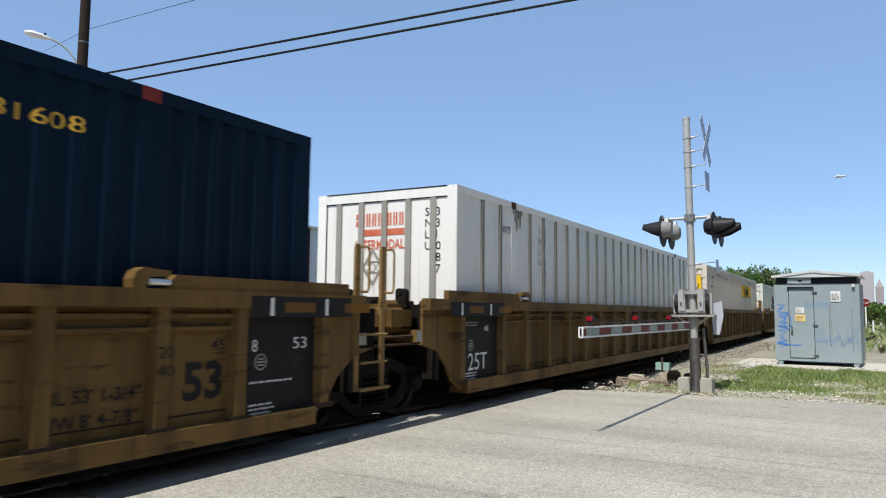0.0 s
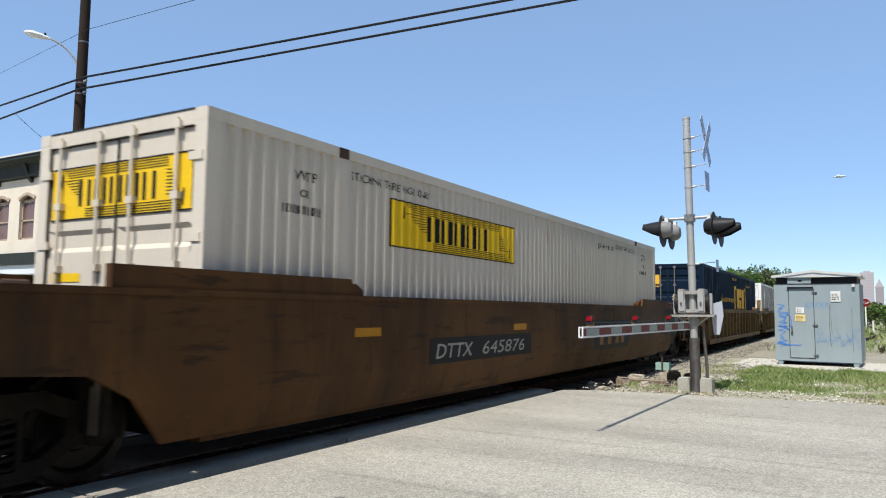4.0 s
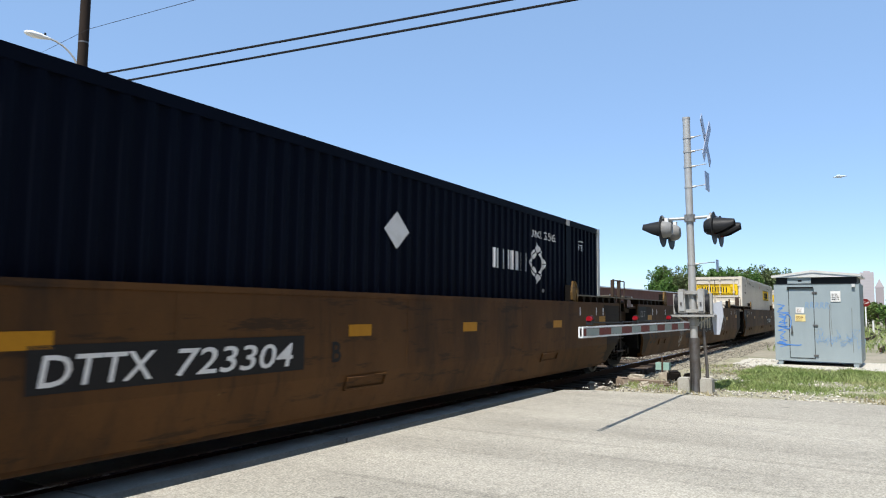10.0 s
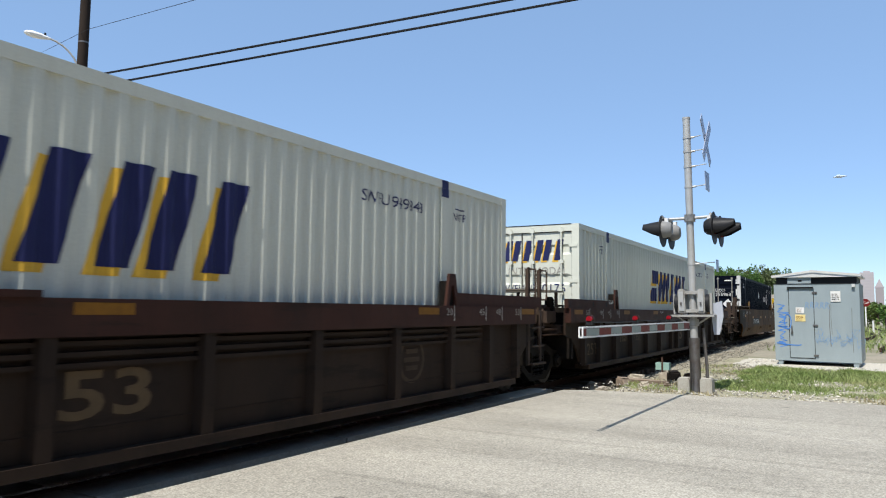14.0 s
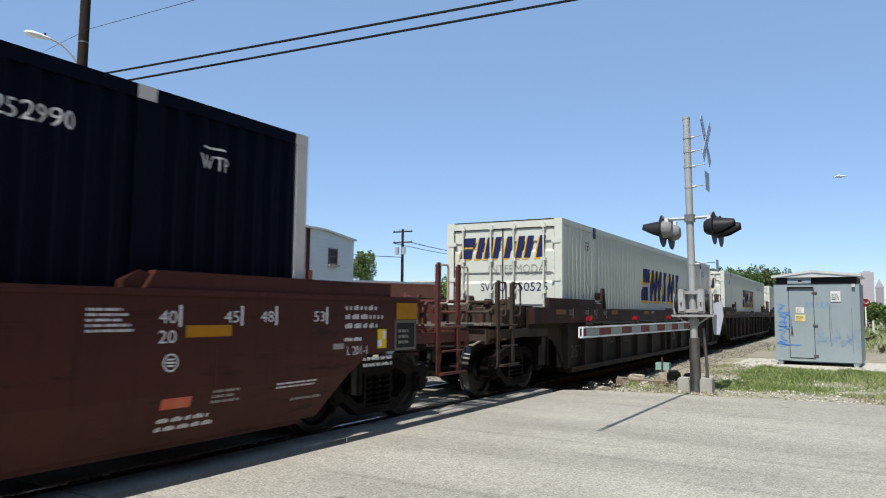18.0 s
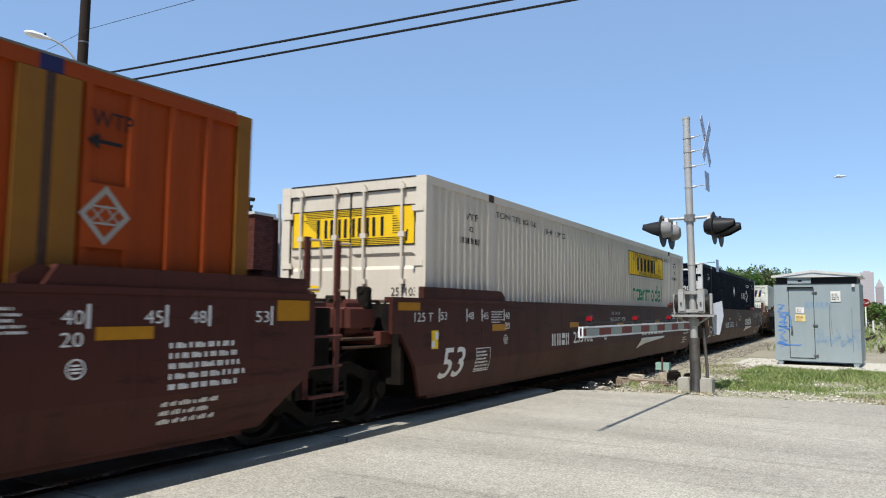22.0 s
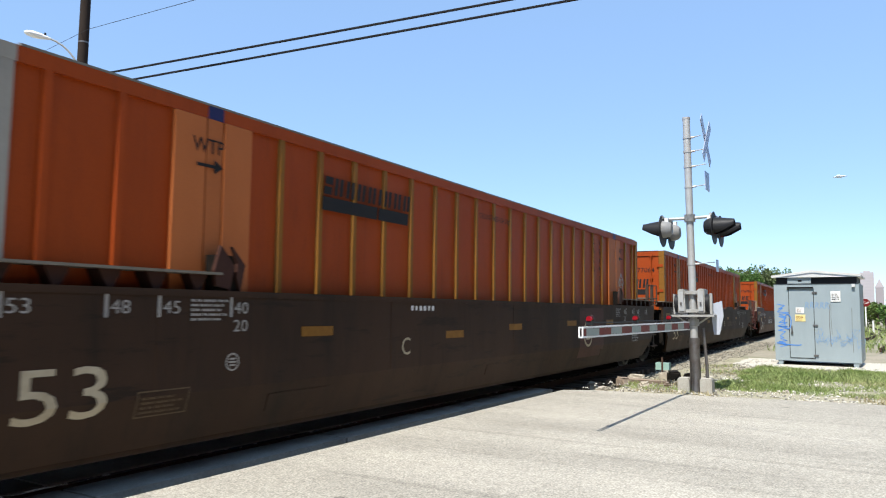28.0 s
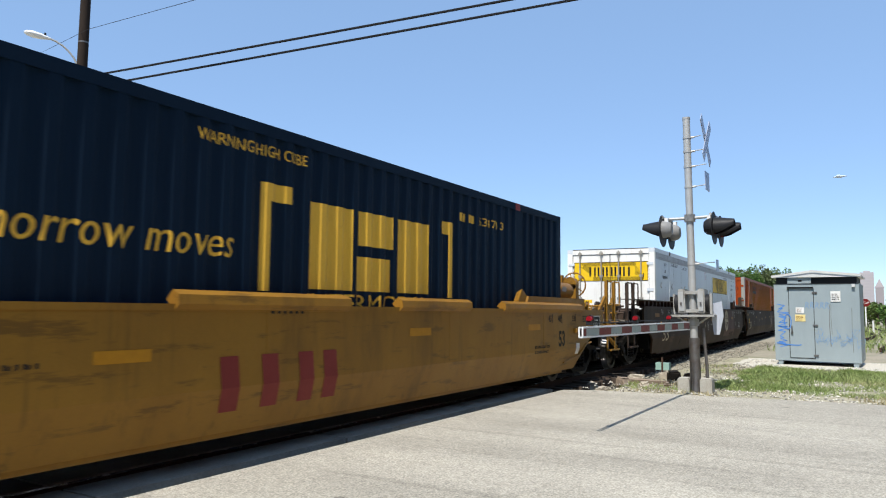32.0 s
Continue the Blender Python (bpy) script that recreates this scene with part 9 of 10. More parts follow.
    part("party_wall", box(B(), XF, 26.5, 29.2, 29.5, -0.1, 6.3), M_BRICK, root)
    ch = part("chimney", box(B(), 22.52, 23.15, YB - 0.02, YB + 0.38, 6.3, 7.25), M_DARKTRIM, root, "sooty brick chimney stack")
    part("chimney_cap", box(B(), 22.48, 23.19, YB - 0.06, YB + 0.42, 7.25, 7.33), M_DARKTRIM, ch)
    # rear wing
    bm = B()
    prism(bm, [(26.78, -0.1), (32.05, -0.1), (32.05, 5.55), (26.78, 5.85)], YB + 0.06, YB + 0.36)
    wing = part("rear_wing_wall", bm, M_BRICK, root, "red brick rear wing")
    part("projecting_bay", box(B(), 27.5, 28.7, YB - 0.58, YB + 0.06, 3.2, 5.74), M_BRICK, wing, "projecting red brick bay")
    part("bay_cap", box(B(), 27.4, 28.8, YB - 0.66, YB + 0.06, 5.74, 5.86), M_PALETRIM, wing)
    window_in(wing, 30.35, YB - 0.02, 4.2, 0.72, 1.15, "y")
    bm = prism(B(), [(26.78, 5.86), (32.2, 5.56), (32.2, 5.66), (26.78, 5.98)], YB - 0.12, YB + 0.4)
    part("roof_edge", bm, M_PALETRIM, root)
    part("wing_roof", box(B(), 26.8, 35.7, YB + 0.3, 27.0, 5.2, 5.35), M_DARKTRIM, root)
    bm = prism(B(), [(32.05, -0.1), (35.7, -0.1), (35.7, 5.22), (33.2, 5.55), (32.05, 5.6)], YB + 0.04, YB + 0.34)
    sid = part("sided_wall", bm, M_SIDING, root, "white clapboard rear wall")
    for i in range(26):
        z = 0.1 + i * 0.2
        part("clapboard", prism_x(B(), [(YB + 0.04, z), (YB + 0.012, z), (YB + 0.036, z + 0.2), (YB + 0.04, z + 0.2)], 32.07, 35.68), M_SIDING, sid)
    window_in(sid, 33.5, YB - 0.05, 3.8, 0.7, 0.85, "y")
    part("roof_edge", prism(B(), [(32.05, 5.6), (33.2, 5.56), (35.8, 5.22), (35.8, 5.32), (33.2, 5.66), (32.05, 5.7)], YB - 0.1, YB + 0.4), M_PALETRIM, root)
    part("wing_back", box(B(), 35.4, 35.7, YB + 0.34, 27, -0.1, 5.2), M_SIDING, root)
    # lean-to, pipes
    part("lean_to_roof", prism(B(), [(26.9, 2.62), (30.0, 2.62), (30.0, 2.74), (26.9, 2.74)], YB - 1.6, YB + 0.06), M_DARKTRIM, root)
    part("lean_to_wall", box(B(), 26.95, 29.95, YB - 1.55, YB - 1.45, -0.1, 2.62), M_SIGBLACK, root)
    bm = rod(B(), (28.1, YB + 0.5, 5.7), (28.1, YB + 0.5, 6.2), 0.3, 14, 0.16)
    rod(bm, (28.1, YB + 0.5, 6.2), (28.1, YB + 0.5, 6.3), 0.24, 14, 0.24)
    pipe(bm, [(28.1, YB + 0.5, 6.28), (28.1, YB + 0.5, 6.52), (28.18, YB + 0.5, 6.6), (28.45, YB + 0.5, 6.62)], 0.1, 12)
    part("vent_cowl", bm, M_SIGBLACK, root, "black roof vent cowl", True)
    part("flue_pipe", rod(B(), (29.7, YB - 0.1, 2.65), (29.58, YB - 0.1, 6.5), 0.085, 12), M_GALV, root, "tall grey flue pipe", True)
    part("flue_pipe", rod(B(), (30.7, YB + 0.3, 5.5), (30.7, YB + 0.3, 6.5), 0.045, 8), M_GALV, root)
    for y in (YB - 0.12,):
        part("wall_lamp", box(B(), 31.0, 31.2, y, y + 0.15, 4.0, 4.12), M_PALETRIM, root)
    return root


def prism_y(bm, pts, y0, y1):
    return prism(bm, pts, y0, y1)


corner_building()


def dish(x, y, z, r, yaw):
    root = thing("satellite_dish", "grey satellite dish on the roof edge", "satellite dish", "satellite dishes", pose(x, y, z, 0, 0, yaw))
    bm = B()
    n, rings = 20, []
    for k in range(5):
        q = k / 4
        rings.append([bm.verts.new((-0.28 * q * q * r - 0.1, q * r * math.cos(2 * math.pi * i / n), 0.55 + q * r * 0.68 * math.sin(2 * math.pi * i / n))) for i in range(n)] if k else [bm.verts.new((-0.1, 0, 0.55))])
    for i in range(n):
        bm.faces.new((rings[0][0], rings[1][i], rings[1][(i + 1) % n]))
    for a, b in zip(rings[1:], rings[2:]):
        for i in range(n):
            j = (i + 1) % n
            bm.faces.new((a[i], a[j], b[j], b[i]))
    d = part("reflector_dish", bm, M_LAMPGLASS, root, "", True)
    d.modifiers.new("thick", "SOLIDIFY").thickness = 0.02
    part("stand", pipe(B(), [(0.05, 0, -0.05), (0.05, 0, 0.35), (-0.08, 0, 0.5)], 0.03, 8), M_GALV, root)
    part("feed_arm", pipe(B(), [(-0.1, 0, 0.2), (-0.55, 0, 0.35), (-0.6, 0, 0.5)], 0.018, 6), M_SIGBLACK, root)


dish(20.5, 18.6, 6.66, 0.4, 40)
dish(21.8, 18.6, 6.6, 0.36, 15)


# ---- parked cars on the far side ----
def parked_car(x, y, yaw, paint, label):
    root = thing("parked_car", label, "car", "parked cars", pose(x, y, 0.0, 0, 0, yaw))
    bm = B()
    lo = [(-2.2, 0.3), (2.2, 0.3), (2.25, 0.62), (2.1, 0.85), (0.95, 0.98), (-1.6, 1.0), (-2.2, 0.92)]
    prism(bm, lo, -0.88, 0.88)
    bmesh.ops.bevel(bm, geom=bm.edges[:], offset=0.06, segments=2, affect="EDGES")
    part("body", bm, paint, root, "", True)
    bm = B()
    a = [(-1.9, 0.98), (0.95, 0.98), (0.3, 1.46), (-1.45, 1.5)]
    f = [bm.verts.new((px, -0.8 if pz < 1.2 else -0.62, pz)) for px, pz in a]
    g = [bm.verts.new((px, 0.8 if pz < 1.2 else 0.62, pz)) for px, pz in a]
    bm.faces.new(f)
    bm.faces.new(g[::-1])
    for i in range(4):
        bm.faces.new((f[i], g[i], g[(i + 1) % 4], f[(i + 1) % 4]))
    part("windows", bm, M_GLASS, root, "dark car windows")
    bm = box(B(), -1.5, 0.32, -0.64, 0.64, 1.48, 1.53)
    for px in (-1.5, -0.55, 0.32):
        for s in (-1, 1):
            bar(bm, (px, s * 0.63, 1.5), (px + (0.6 if px > 0 else 0 if px > -1 else -0.4), s * 0.81, 1.0), 0.06)
    part("roof", bm, paint, root)
    for px in (-1.35, 1.4):
        for s in (-1, 1):
            w = part("wheel", rod(B(), (px, s * 0.74, 0.31), (px, s * 0.9, 0.31), 0.31, 20), P_RUBBER, root, "", True)
            part("rim", rod(B(), (px, s * 0.895, 0.31), (px, s * 0.91, 0.31), 0.19, 16), M_GALV, w)
    for s in (-1, 1):
        part("headlight", box(B(), 2.16, 2.24, s * 0.62 - 0.14, s * 0.62 + 0.14, 0.62, 0.76), M_LAMPGLASS, root)


parked_car(20.6, 15.6, 4, mat("silver_car_paint", (0.4, 0.45, 0.5), 0.3, 0.5), "silver blue parked car by the brick wall")
parked_car(26.4, 15.4, 2, mat("blue_car_paint", (0.03, 0.14, 0.4), 0.3, 0.3), "blue parked car by the brick wall")


# ---- low buildings, trees and distance ----
def low_building(name, label, x0, x1, y0, y1, h, wall, slope=0.0, extras=()):
    root = thing(name, label, "building")
    w = part("wall", prism(B(), [(x0, -0.15), (x1, -0.15), (x1, h + slope), (x0, h)], y0, y0 + 0.3), wall, root)
    part("end_wall", box(B(), x0, x0 + 0.3, y0 + 0.3, y1, -0.15, h - 0.05), wall, root)
    part("end_wall", box(B(), x1 - 0.3, x1, y0 + 0.3, y1, -0.15, h - 0.05), wall, root)
    part("roof", prism(B(), [(x0 - 0.1, h), (x1 + 0.1, h + slope), (x1 + 0.1, h + slope + 0.14), (x0 - 0.1, h + 0.14)], y0 - 0.12, y1), M_PALETRIM, root, "pale flat roof edge")
    for a, b, c, d, kind in extras:
        if kind == "door":
            f = part("door", box(B(), a, b, y0 - 0.06, y0 - 0.01, c, d), M_SASH, w)
            part("door_frame", box(B(), a - 0.15, a, y0 - 0.09, y0 - 0.01, c, d + 0.15), M_PALETRIM, f)
            part("door_frame", box(B(), b, b + 0.15, y0 - 0.09, y0 - 0.01, c, d + 0.15), M_PALETRIM, f)
        else:
            f = part("window", box(B(), a, b, y0 - 0.05, y0 - 0.01, c, d), M_GLASS, w)
            part("window_frame", box(B(), a - 0.1, b + 0.1, y0 - 0.03, y0 - 0.012, c - 0.1, d + 0.1), M_PALETRIM, f)
    return root


low_building("brick_shed", "low red brick building with a pale roof edge", 38.0, 57.0, 22.0, 30.0, 3.1, M_REDWALL, 0.35, [(50.2, 51.4, 1.0, 2.2, "w")])
low_building("brown_warehouse", "long low dark brown warehouse", 60.0, 125.0, 19.5, 30.0, 3.95, M_BROWNWALL, 0.5, [(74.5, 76.5, 0.0, 3.4, "door"), (70.6, 71.5, 2.6, 3.3, "w"), (92, 94, 0.0, 3.2, "door"), (85, 86, 2.6, 3.3, "w")])


def leafy(bm, c, radii, n, size, rnd, lump=6):
    """n leaf blades in lumps about c."""
    c = Vector(c)
    lumps = []
    for _ in range(lump):
        d = Vector((rnd.gauss(0, 1), rnd.gauss(0, 1), rnd.gauss(0, 1))).normalized() * rnd.uniform(0.25, 0.95) * (1.0 if lump < 50 else 0.86)
        lumps.append((c + Vector((d.x * radii[0], d.y * radii[1], d.z * radii[2])), rnd.uniform(0.28, 0.5) * (1.0 if lump < 50 else 0.6)))
    for i in range(n):
        p0, k = lumps[rnd.randrange(lump)]
        d = Vector((rnd.gauss(0, 1), rnd.gauss(0, 1), rnd.gauss(0, 1))).normalized() * rnd.uniform(0.5, 1.0) * k
        p = p0 + Vector((d.x * radii[0], d.y * radii[1], d.z * radii[2]))
        a = Vector((rnd.gauss(0, 1), rnd.gauss(0, 1), rnd.gauss(0, 0.6))).normalized()
        b = a.cross(Vector((rnd.gauss(0, 1), rnd.gauss(0, 1), rnd.gauss(0, 1)))).normalized()
        s = size * rnd.uniform(0.6, 1.3)
        bm.faces.new([bm.verts.new(q) for q in (p - a * s, p - b * s * 0.5, p + a * s, p + b * s * 0.5)])


def leaf_material(name, base, second):
    m = mat(name, base, 0.55, 0, second, 0.8, 0.7, 0, 0, 9)
    nt = m.node_tree
    bs = nt.nodes["Principled BSDF"]
    geo = nt.nodes.new("ShaderNodeNewGeometry")
    hs = nt.nodes.new("ShaderNodeHueSaturation")
    mr = nt.nodes.new("ShaderNodeMapRange")
    mr.inputs[3].default_value, mr.inputs[4].default_value = 0.55, 1.5
    src = bs.inputs["Base Color"].links[0].from_socket
    nt.links.new(geo.outputs["Random Per Island"], mr.inputs[0])
    nt.links.new(mr.outputs[0], hs.inputs["Value"])
    nt.links.new(src, hs.inputs["Color"])
    nt.links.new(hs.outputs[0], bs.inputs["Base Color"])
    tr = nt.nodes.new("ShaderNodeBsdfTranslucent")
    nt.links.new(hs.outputs[0], tr.inputs["Color"])
    mx = nt.nodes.new("ShaderNodeMixShader")
    mx.inputs[0].default_value = 0.3
    nt.links.new(bs.outputs[0], mx.inputs[1])
    nt.links.new(tr.outputs[0], mx.inputs[2])
    nt.links.new(mx.outputs[0], nt.nodes["Material Output"].inputs["Surface"])
    return m


LEAF_A = leaf_material("broad_green_leaves", (0.095, 0.175, 0.042), (0.13, 0.215, 0.055))
LEAF_B = leaf_material("dark_green_leaves", (0.045, 0.095, 0.022), (0.07, 0.13, 0.03))
LEAF_SHRUB = leaf_material("light_green_leaves", (0.13, 0.215, 0.06), (0.18, 0.26, 0.08))
# far tree leaves: distance haze is mixed into the olive
LEAF_FAR = leaf_material("haze_tinted_olive_leaves", (0.12, 0.155, 0.065), (0.16, 0.19, 0.08))
LEAF_C = leaf_material("yellow_green_willow_leaves", (0.13, 0.18, 0.05), (0.1, 0.16, 0.04))


def tree(x, y, h, r, leaf, n, size, seed, label, trunk=0.14, low=0.35, name="tree", lump=14, group=""):
    rnd = random.Random(seed)
    root = thing(name, label, "tree", group, pose(x, y, -0.15))
    bm = rod(B(), (0, 0, 0), (0.05 * h * rnd.uniform(-0.3, 0.3), 0, h * 0.55), trunk, 10, trunk * 0.5)
    for i in range(6):
        a = rnd.uniform(0, 6.28)
        z0 = h * rnd.uniform(0.25, 0.5)
        rod(bm, (0, 0, z0), (r * 0.6 * math.cos(a), r * 0.6 * math.sin(a), z0 + h * 0.28), trunk * 0.4, 6, trunk * 0.12)
    part("trunk", bm, L_BARK, root, "", True)
    bm = B()
    leafy(bm, (0, 0, h * (1 + low) / 2), (r * 1.15, r * 1.15, h * (1 - low) / 2 * 1.12), n, size, rnd, lump)
    crown = new("crown", mesh_of("crown", bm, leaf))
    crown.parent = root
    return root


tree(43.0, 14.75, 5.25, 1.75, LEAF_SHRUB, 15000, 0.1, 1, "broad-leaved green shrub tree behind the track", 0.1, 0.12, "tree", 18)
tree(43.4, 12.2, 5.45, 1.4, LEAF_A, 11000, 0.1, 2, "dark green shrub tree behind the track", 0.1, 0.12, "tree", 18)
tree(52.2, 30.4, 5.9, 1.2, LEAF_C, 6000, 0.11, 3, "drooping willow beyond the brick building", 0.15, 0.3)
rnd = random.Random(21)
for k in range(26):
    f = k / 25
    px, py = 150 + 14 * f + rnd.uniform(-4, 12), 29 - 23.5 * f + rnd.uniform(-1.0, 1.0)
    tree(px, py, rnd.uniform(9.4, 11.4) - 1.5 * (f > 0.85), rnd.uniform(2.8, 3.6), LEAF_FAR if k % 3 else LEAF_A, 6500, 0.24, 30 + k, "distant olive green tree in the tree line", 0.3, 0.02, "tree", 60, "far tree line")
for k in range(9):
    tree(116 + rnd.uniform(-6, 6), 33 + k * 2.6, rnd.uniform(5.5, 7.2), 2.3, LEAF_B if k % 2 else LEAF_A, 500, 0.5, 60 + k, "small distant tree beyond the warehouse", 0.2, 0.2, "tree", 9, "far tree line")
for k in range(16):
    px, py = 100 + rnd.uniform(-8, 30), -7.5 - 1.5 * k + rnd.uniform(-0.5, 0.5)
    tree(px, py, 3.6 + 0.16 * k + rnd.uniform(-0.4, 0.7), 2.1, LEAF_A if k % 2 else LEAF_C, 900, 0.3, 90 + k, "green hedge tree beside the far road", 0.15, 0.02, "tree", 12, "hedge trees")


def far_woods():
    """Low green belt along the horizon, joined."""
    rnd = random.Random(77)
    bm = B()
    for k in range(70):
        a = radians(-30 + 150 * k / 69)
        d = rnd.uniform(260, 420)
        c = (d * math.cos(a), d * math.sin(a), 3.0)
        leafy(bm, c, (9, 9, rnd.uniform(3.0, 6.0)), 90, 1.4, rnd, 6)
    ob = new("far_woods", mesh_of("far_woods", bm, LEAF_B))
    tagged(ob, "distant low belt of green woods", "woods", "", "stuff")


far_woods()


def tower():
    root = thing("apartment_tower", "distant brownish apartment tower on the skyline", "building", "", pose(816, -5.0, -0.15))
    body = part("wall", box(B(), -7, 7, -5.9, 5.9, 0, 42.0), M_TOWER, root)
    part("roof", box(B(), -4, 4, -3, 3, 42.0, 43.5), M_TOWER, root)
    # haze is put into the window colour, so it nears the wall's
    glass = mesh_of("window", box(B(), -0.05, 0.0, -0.7, 0.7, 0, 1.6), mat("hazy_tower_window", (0.38, 0.355, 0.36), 0.6))
    for i in range(13):
        for j in range(6):
            o = new("window", glass)
            o.parent, o.matrix_basis = body, pose(-7.02, -4.75 + j * 1.9, 3 + i * 2.95)
    r2 = thing("spired_hall", "distant hall with a pointed roof on the skyline", "building", "", pose(700, -14.0, -0.15))
    part("wall", box(B(), -3, 3, -3.0, 3.0, 0, 23.5), M_SPIRE, r2)
    bm = B()
    v = [bm.verts.new(p) for p in ((-3.2, -3.4, 23.5), (3.2, -3.4, 23.5), (3.2, 3.4, 23.5), (-3.2, 3.4, 23.5), (0, 0, 31.0))]
    for f in ((0, 1, 4), (1, 2, 4), (2, 3, 4), (3, 0, 4), (3, 2, 1, 0)):
        bm.faces.new([v[i] for i in f])
    part("roof", bm, M_SPIRE, r2)


tower()


def far_pole(x, y, h, arms, label):
    root = thing("utility_pole", label, "utility pole", "far poles", pose(x, y, -0.15))
    part("pole", rod(B(), (0, 0, 0), (0, 0, h), 0.17, 10, 0.12), M_WOODPOLE, root)
    for z in arms:
        part("crossarm", box(B(), -0.06, 0.06, -1.1, 1.1, h - z - 0.06, h - z + 0.06), M_WOODPOLE, root)
        bm = B()
        for yy in (-1.0, -0.4, 0.4, 1.0):
            rod(bm, (0, yy, h - z + 0.05), (0, yy, h - z + 0.22), 0.04, 6)
        part("insulator", bm, M_GALV, root)
    return root


far_pole(61.6, 32.6, 9.4, (0.25, 1.3), "distant wooden pole with two crossarms")
p = far_pole(115.2, 40.5, 10.4, (0.2,), "distant wooden pole with one crossarm")
for s in (-1, 1):
    cable([(61.6, 32.6 + s, 7.9), (115.2, 40.5 + s, 10.0)], 0.03, 0.7, "distant thin black overhead wire")
cable([(61.6, 32.6, 6.5), (20.5, 29.0, 6.3)], 0.03, 0.5, "distant thin black overhead wire")
root = [o for o in scene.objects if o.name.startswith("utility_pole") and o.get("label", "").startswith("distant wooden pole with two")][0]
part("transformer", rod(B(), (-0.32, -0.35, 6.9), (-0.32, -0.35, 7.6), 0.2, 12), M_GALV, root)
part("transformer", rod(B(), (-0.32, 0.4, 6.9), (-0.32, 0.4, 7.6), 0.2, 12), M_GALV, root)


def stop_sign():
    root = thing("stop_sign", "red octagonal stop sign on a pale post", "stop sign", "", pose(97, -6.0, -0.15))
    part("post", box(B(), -0.05, 0.05, -0.06, 0.06, 0, 2.6), M_ARMWHITE, root)
    bm = B()
    r = 0.46
    ring = [(r * math.cos(radians(22.5 + 45 * i)), r * math.sin(radians(22.5 + 45 * i))) for i in range(8)]
    prism_x(bm, [(a, 2.85 + b) for a, b in ring], -0.08, -0.055)
    f = part("sign_face", bm, M_RED, root, "red sign face")
    mark("sign_word", end_at(letters("STOP", 0.26, 0.68), -0.083, 0.34, 2.72), M_WHITE, f)


stop_sign()
for k, (x, y, h) in enumerate(((74.0, -6.6, 1.0), (66.0, -7.4, 1.3), (67.0, -8.1, 1.3), (68.5, -8.9, 1.3))):
    r_ = thing("marker_post" if k == 0 else "fence_post", "short white marker post in the grass" if k == 0 else "dark weathered fence post in the grass", "post", "", pose(x, y, -0.15))
    part("post", rod(B(), (0, 0, 0), (0, 0, h), 0.07, 8), M_ARMWHITE if k == 0 else M_WOODPOLE, r_)
    part("cap", rod(B(), (0, 0, h), (0, 0, h + 0.04), 0.085, 8), M_ARMWHITE if k == 0 else M_WOODPOLE, r_)

# third line of rails that passes behind the cabinet
for y in (-7.3, -5.9):
    bm = B()
    rows = [(38.0, y + 1.6), (60.0, y + 0.2), (110.0, y + 2.5), (190.0, y + 14)]
    for a, b in zip(rows, rows[1:]):
        bar(bm, (a[0], a[1] - 1.0, -0.02), (b[0], b[1] - 1.0, -0.02), 0.07, 0.16)
    tagged(new("siding_rail", mesh_of("siding_rail", bm, M_RUST)), "rusty rail of a disused siding", "rail", "rails", "structure")


# ---- ground cover ----
def patch(name, outline, z, material, label, seed, lift=0.02):
    """A thin uneven sheet of gravel with a ragged edge."""
    rnd = random.Random(seed)
    bm = B()
    c = Vector((sum(p[0] for p in outline) / len(outline), sum(p[1] for p in outline) / len(outline), z + lift))
    ring = []
    k = len(outline)
    for i in range(k):
        a, b = Vector((*outline[i], z)), Vector((*outline[(i + 1) % k], z))
        for j in range(6):
            p = a.lerp(b, j / 6)
            p += Vector((rnd.uniform(-0.12, 0.12), rnd.uniform(-0.12, 0.12), 0))
            ring.append(p)
    inner = [bm.verts.new(p.lerp(c, 0.3) + Vector((0, 0, lift * 0.8 + rnd.uniform(-0.01, 0.01)))) for p in ring]
    outer = [bm.verts.new(p) for p in ring]
    mid = bm.verts.new(c + Vector((0, 0, lift)))
    n = len(ring)
    for i in range(n):
        j = (i + 1) % n
        bm.faces.new((outer[i], outer[j], inner[j], inner[i]))
        bm.faces.new((inner[i], inner[j], mid))
    return tagged(new(name, mesh_of(name, bm, material, True)), label, "gravel", "", "structure")


patch("gravel_pad", [(26.2, -2.9), (30.5, -2.7), (30.5, -9.5), (26.0, -9.5), (25.9, -5.0)], -0.105, G_PALE, "pale crushed stone round the cabinet", 5)
patch("dirt_verge", [(17.3, -2.0), (24.5, -2.05), (25.0, -3.0), (18.6, -2.9)], -0.1, G_VERGE, "dusty gravel verge beside the track", 6)


def stones(name, n, box_, size, material, label, seed, bed=None):
    rnd = random.Random(seed)
    bm = B()
    for _ in range(n):
        x, y = rnd.uniform(box_[0], box_[1]), rnd.uniform(box_[2], box_[3])
        s = size * rnd.uniform(0.5, 1.5)
        c = Vector((x, y + (BEND / 2 * x * x if bed is not None else 0), (bed - hollow(x, y + BEND / 2 * x * x) if bed is not None else verge_z(x, y) + 0.01) + s * 0.3))
        v = [bm.verts.new(c + Vector((a * s * rnd.uniform(0.5, 1.1), b * s * rnd.uniform(0.5, 1.1), d * s * rnd.uniform(0.4, 0.8)))) for a, b, d in ((1, 0, 0), (-1, 0, 0), (0, 1, 0), (0, -1, 0), (0, 0, 1), (0, 0, -1))]
        for f in ((0, 2, 4), (2, 1, 4), (1, 3, 4), (3, 0, 4), (2, 0, 5), (1, 2, 5), (3, 1, 5), (0, 3, 5)):
            bm.faces.new([v[i] for i in f])
    me = mesh_of(name, bm, material)
    return tagged(new(name, me), label, "stones", "", "stuff")


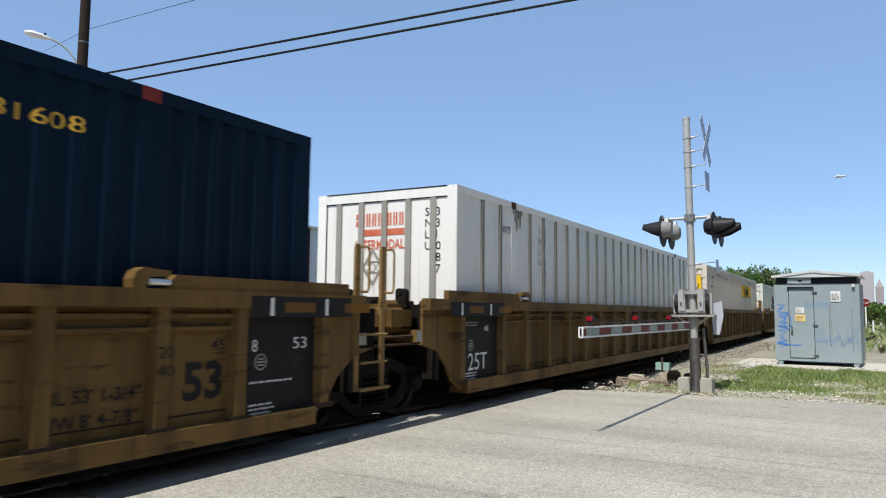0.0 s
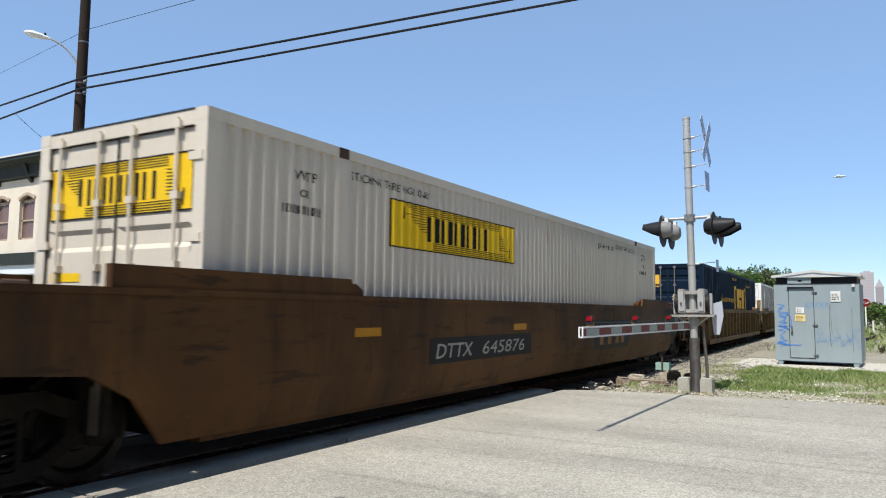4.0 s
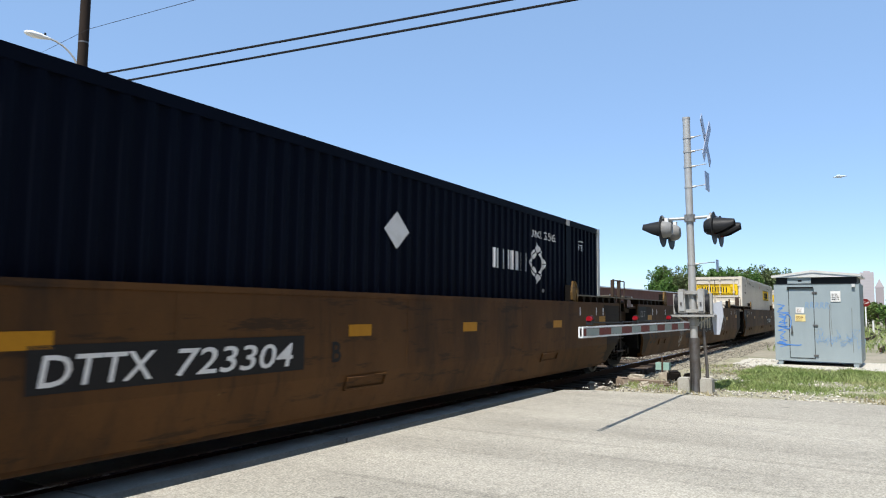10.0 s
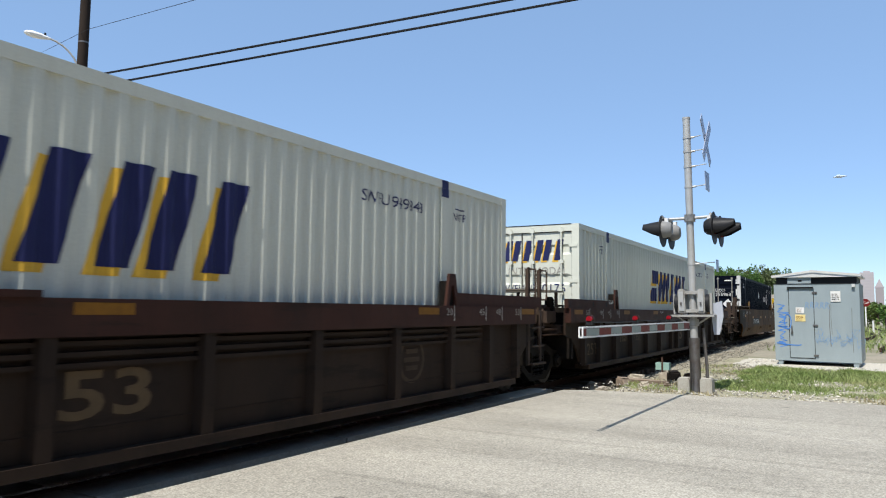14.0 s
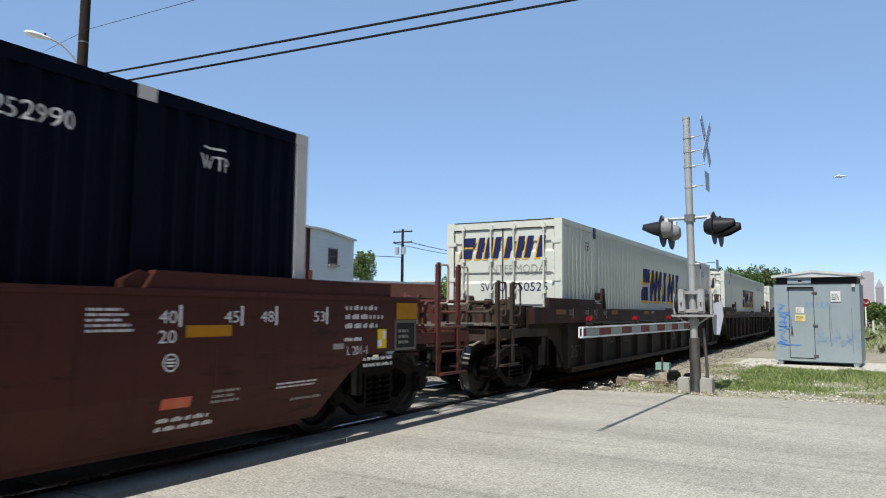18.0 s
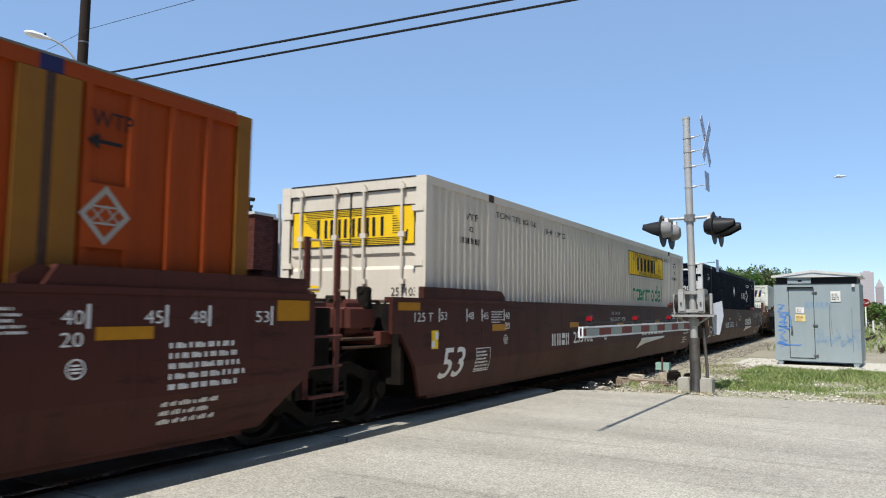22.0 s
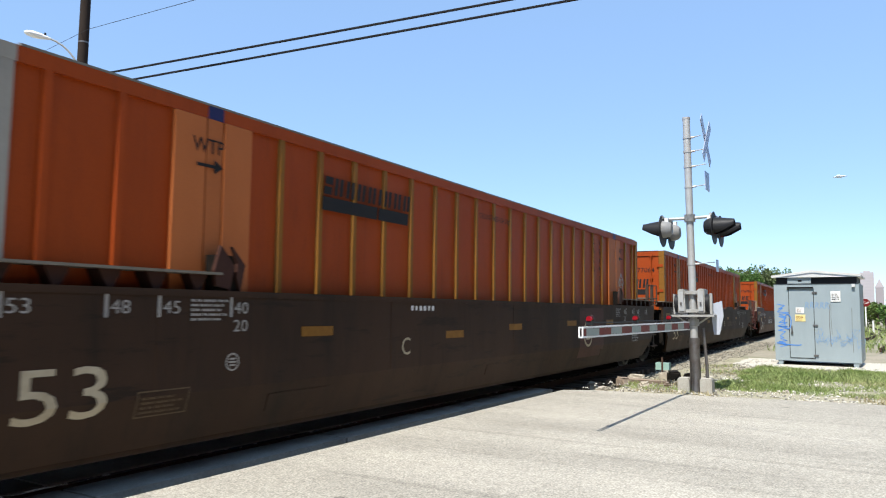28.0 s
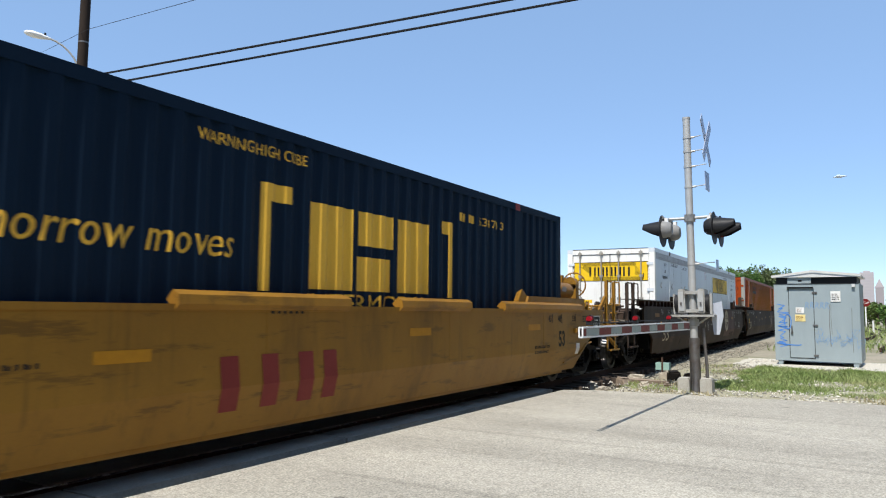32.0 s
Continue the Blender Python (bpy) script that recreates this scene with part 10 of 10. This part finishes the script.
STONE = leaf_material("ballast_stones", (0.34, 0.31, 0.245), (0.22, 0.2, 0.155))
PALESTONE = leaf_material("pale_stones", (0.6, 0.57, 0.5), (0.4, 0.37, 0.31))
stones("ballast_stones", 9000, (16.6, 46, -2.6, 2.6), 0.035, STONE, "grey ballast stones between the sleepers", 1, -0.142)
stones("verge_stones", 1700, (17.0, 27, -4.0, -1.9), 0.022, STONE, "grey stones strewn over the verge", 2)
stones("pale_stones", 1800, (25.7, 30, -9.2, -3.0), 0.028, PALESTONE, "pale crushed stones round the cabinet", 3)
stones("edge_stones", 420, (16.9, 19.2, -7.8, -1.6), 0.022, PALESTONE, "pale pebbles along the road edge", 4)


# trodden bare places in the grass: centre and half widths
BARE = ((20.3, -6.0, 1.0, 0.75), (19.2, -6.7, 0.9, 0.9), (18.5, -5.3, 0.6, 0.7), (22.6, -8.2, 1.2, 0.9))


def grass(name, n, area, h, seed, label, material, z=None, thin=1.0, bare=0.0):
    rnd = random.Random(seed)
    verts, faces = [], []
    for _ in range(n):
        x, y = rnd.uniform(area[0], area[1]), rnd.uniform(area[2], area[3])
        if noise.noise(Vector((x * 0.8, y * 0.8, seed))) + 0.5 * noise.noise(Vector((x * 0.28, y * 0.28, seed + 3.0))) - bare < rnd.uniform(-0.14, 0.2):
            continue
        if z is None and any(((x - cx) / rx) ** 2 + ((y - cy) / ry) ** 2 < rnd.uniform(0.55, 1.3) for cx, cy, rx, ry in BARE) and rnd.random() > 0.12:
            continue
        a = rnd.uniform(0, 6.28)
        k = h * rnd.uniform(0.35, 1.2) * max(0.25, 0.65 + 0.8 * noise.noise(Vector((x * 0.7, y * 0.7, 9))) + 0.5 * noise.noise(Vector((x * 2.5, y * 2.5, 4))))
        w = (0.0035 + 0.0045 * rnd.random()) * thin
        zz = verge_z(x, y) - 0.005 if z is None else z
        dx, dy = math.cos(a) * w, math.sin(a) * w
        lx, ly = rnd.uniform(-0.9, 0.9) * k, rnd.uniform(-0.9, 0.9) * k
        i = len(verts)
        verts += [(x - dx, y - dy, zz), (x + dx, y + dy, zz), (x + lx * 0.4 + dx * 0.7, y + ly * 0.4 + dy * 0.7, zz + k * 0.6), (x + lx * 0.4 - dx * 0.7, y + ly * 0.4 - dy * 0.7, zz + k * 0.6), (x + lx, y + ly, zz + k)]
        faces += [(i, i + 1, i + 2, i + 3), (i + 3, i + 2, i + 4)]
    me = bpy.data.meshes.new(name)
    me.from_pydata(verts, [], faces)
    me.materials.append(material)
    return tagged(new(name, me), label, "grass", "", "stuff")


GRASSMAT = leaf_material("grass_green", (0.21, 0.28, 0.085), (0.42, 0.425, 0.2))
DRYMAT = leaf_material("dry_grass", (0.4, 0.34, 0.2), (0.3, 0.27, 0.14))
grass("grass", 210000, (18.4, 25.9, -10.5, -3.6), 0.13, 3, "patchy green grass and weeds beside the road", GRASSMAT, bare=-0.14)
grass("weed_tufts", 9000, (18.6, 25.5, -10.5, -4.0), 0.26, 23, "taller green weeds standing in the grass", GRASSMAT, bare=-0.02)
grass("dry_grass", 30000, (17.2, 26.0, -10.5, -2.2), 0.1, 13, "dry straw-coloured grass on the verge", DRYMAT, bare=0.1)
grass("grass_strip", 14000, (17.6, 26.0, -3.9, -2.1), 0.1, 5, "thin weeds on the gravel verge", GRASSMAT, bare=0.15)
grass("far_grass", 22000, (37, 100, -30, -2.5), 0.6, 7, "tall rough grass beyond the cabinet", GRASSMAT, -0.15, 5.0)
grass("lot_grass", 9000, (18, 60, 7.5, 17), 0.4, 8, "rough grass between the tracks and the buildings", GRASSMAT, -0.15, 4.0)
stones("litter_bits", 1100, (17.2, 22.0, -9.5, -3.0), 0.026, PALESTONE, "pale scraps of stone and litter in the grass", 14)


def small_cloud():
    """One small fair-weather cloud far off over the rails."""
    rnd = random.Random(4)
    c = Vector((1500.0, 33.0, 254.0))
    bm = B()
    for i in range(14):
        f = (i - 6.5) / 6.5
        m = Matrix.Translation(c + Vector((rnd.uniform(-5, 5), 8 * f + rnd.uniform(-1.5, 1.5), rnd.uniform(-1.0, 2.5) * (1 - abs(f))))) @ Matrix.Diagonal((3.2, 3.2, 2.2 * (1.1 - abs(f) * 0.7), 1))
        bmesh.ops.create_icosphere(bm, subdivisions=2, radius=1.0, matrix=m)
    ob = new("cloud", mesh_of("cloud", bm, mat("cloud_white", (0.56, 0.62, 0.7), 0.95, 0, (0.5, 0.57, 0.66), 0.5, 0.1), True))
    tagged(ob, "small white cloud low in the sky", "cloud", "", "stuff")


small_cloud()


motions()
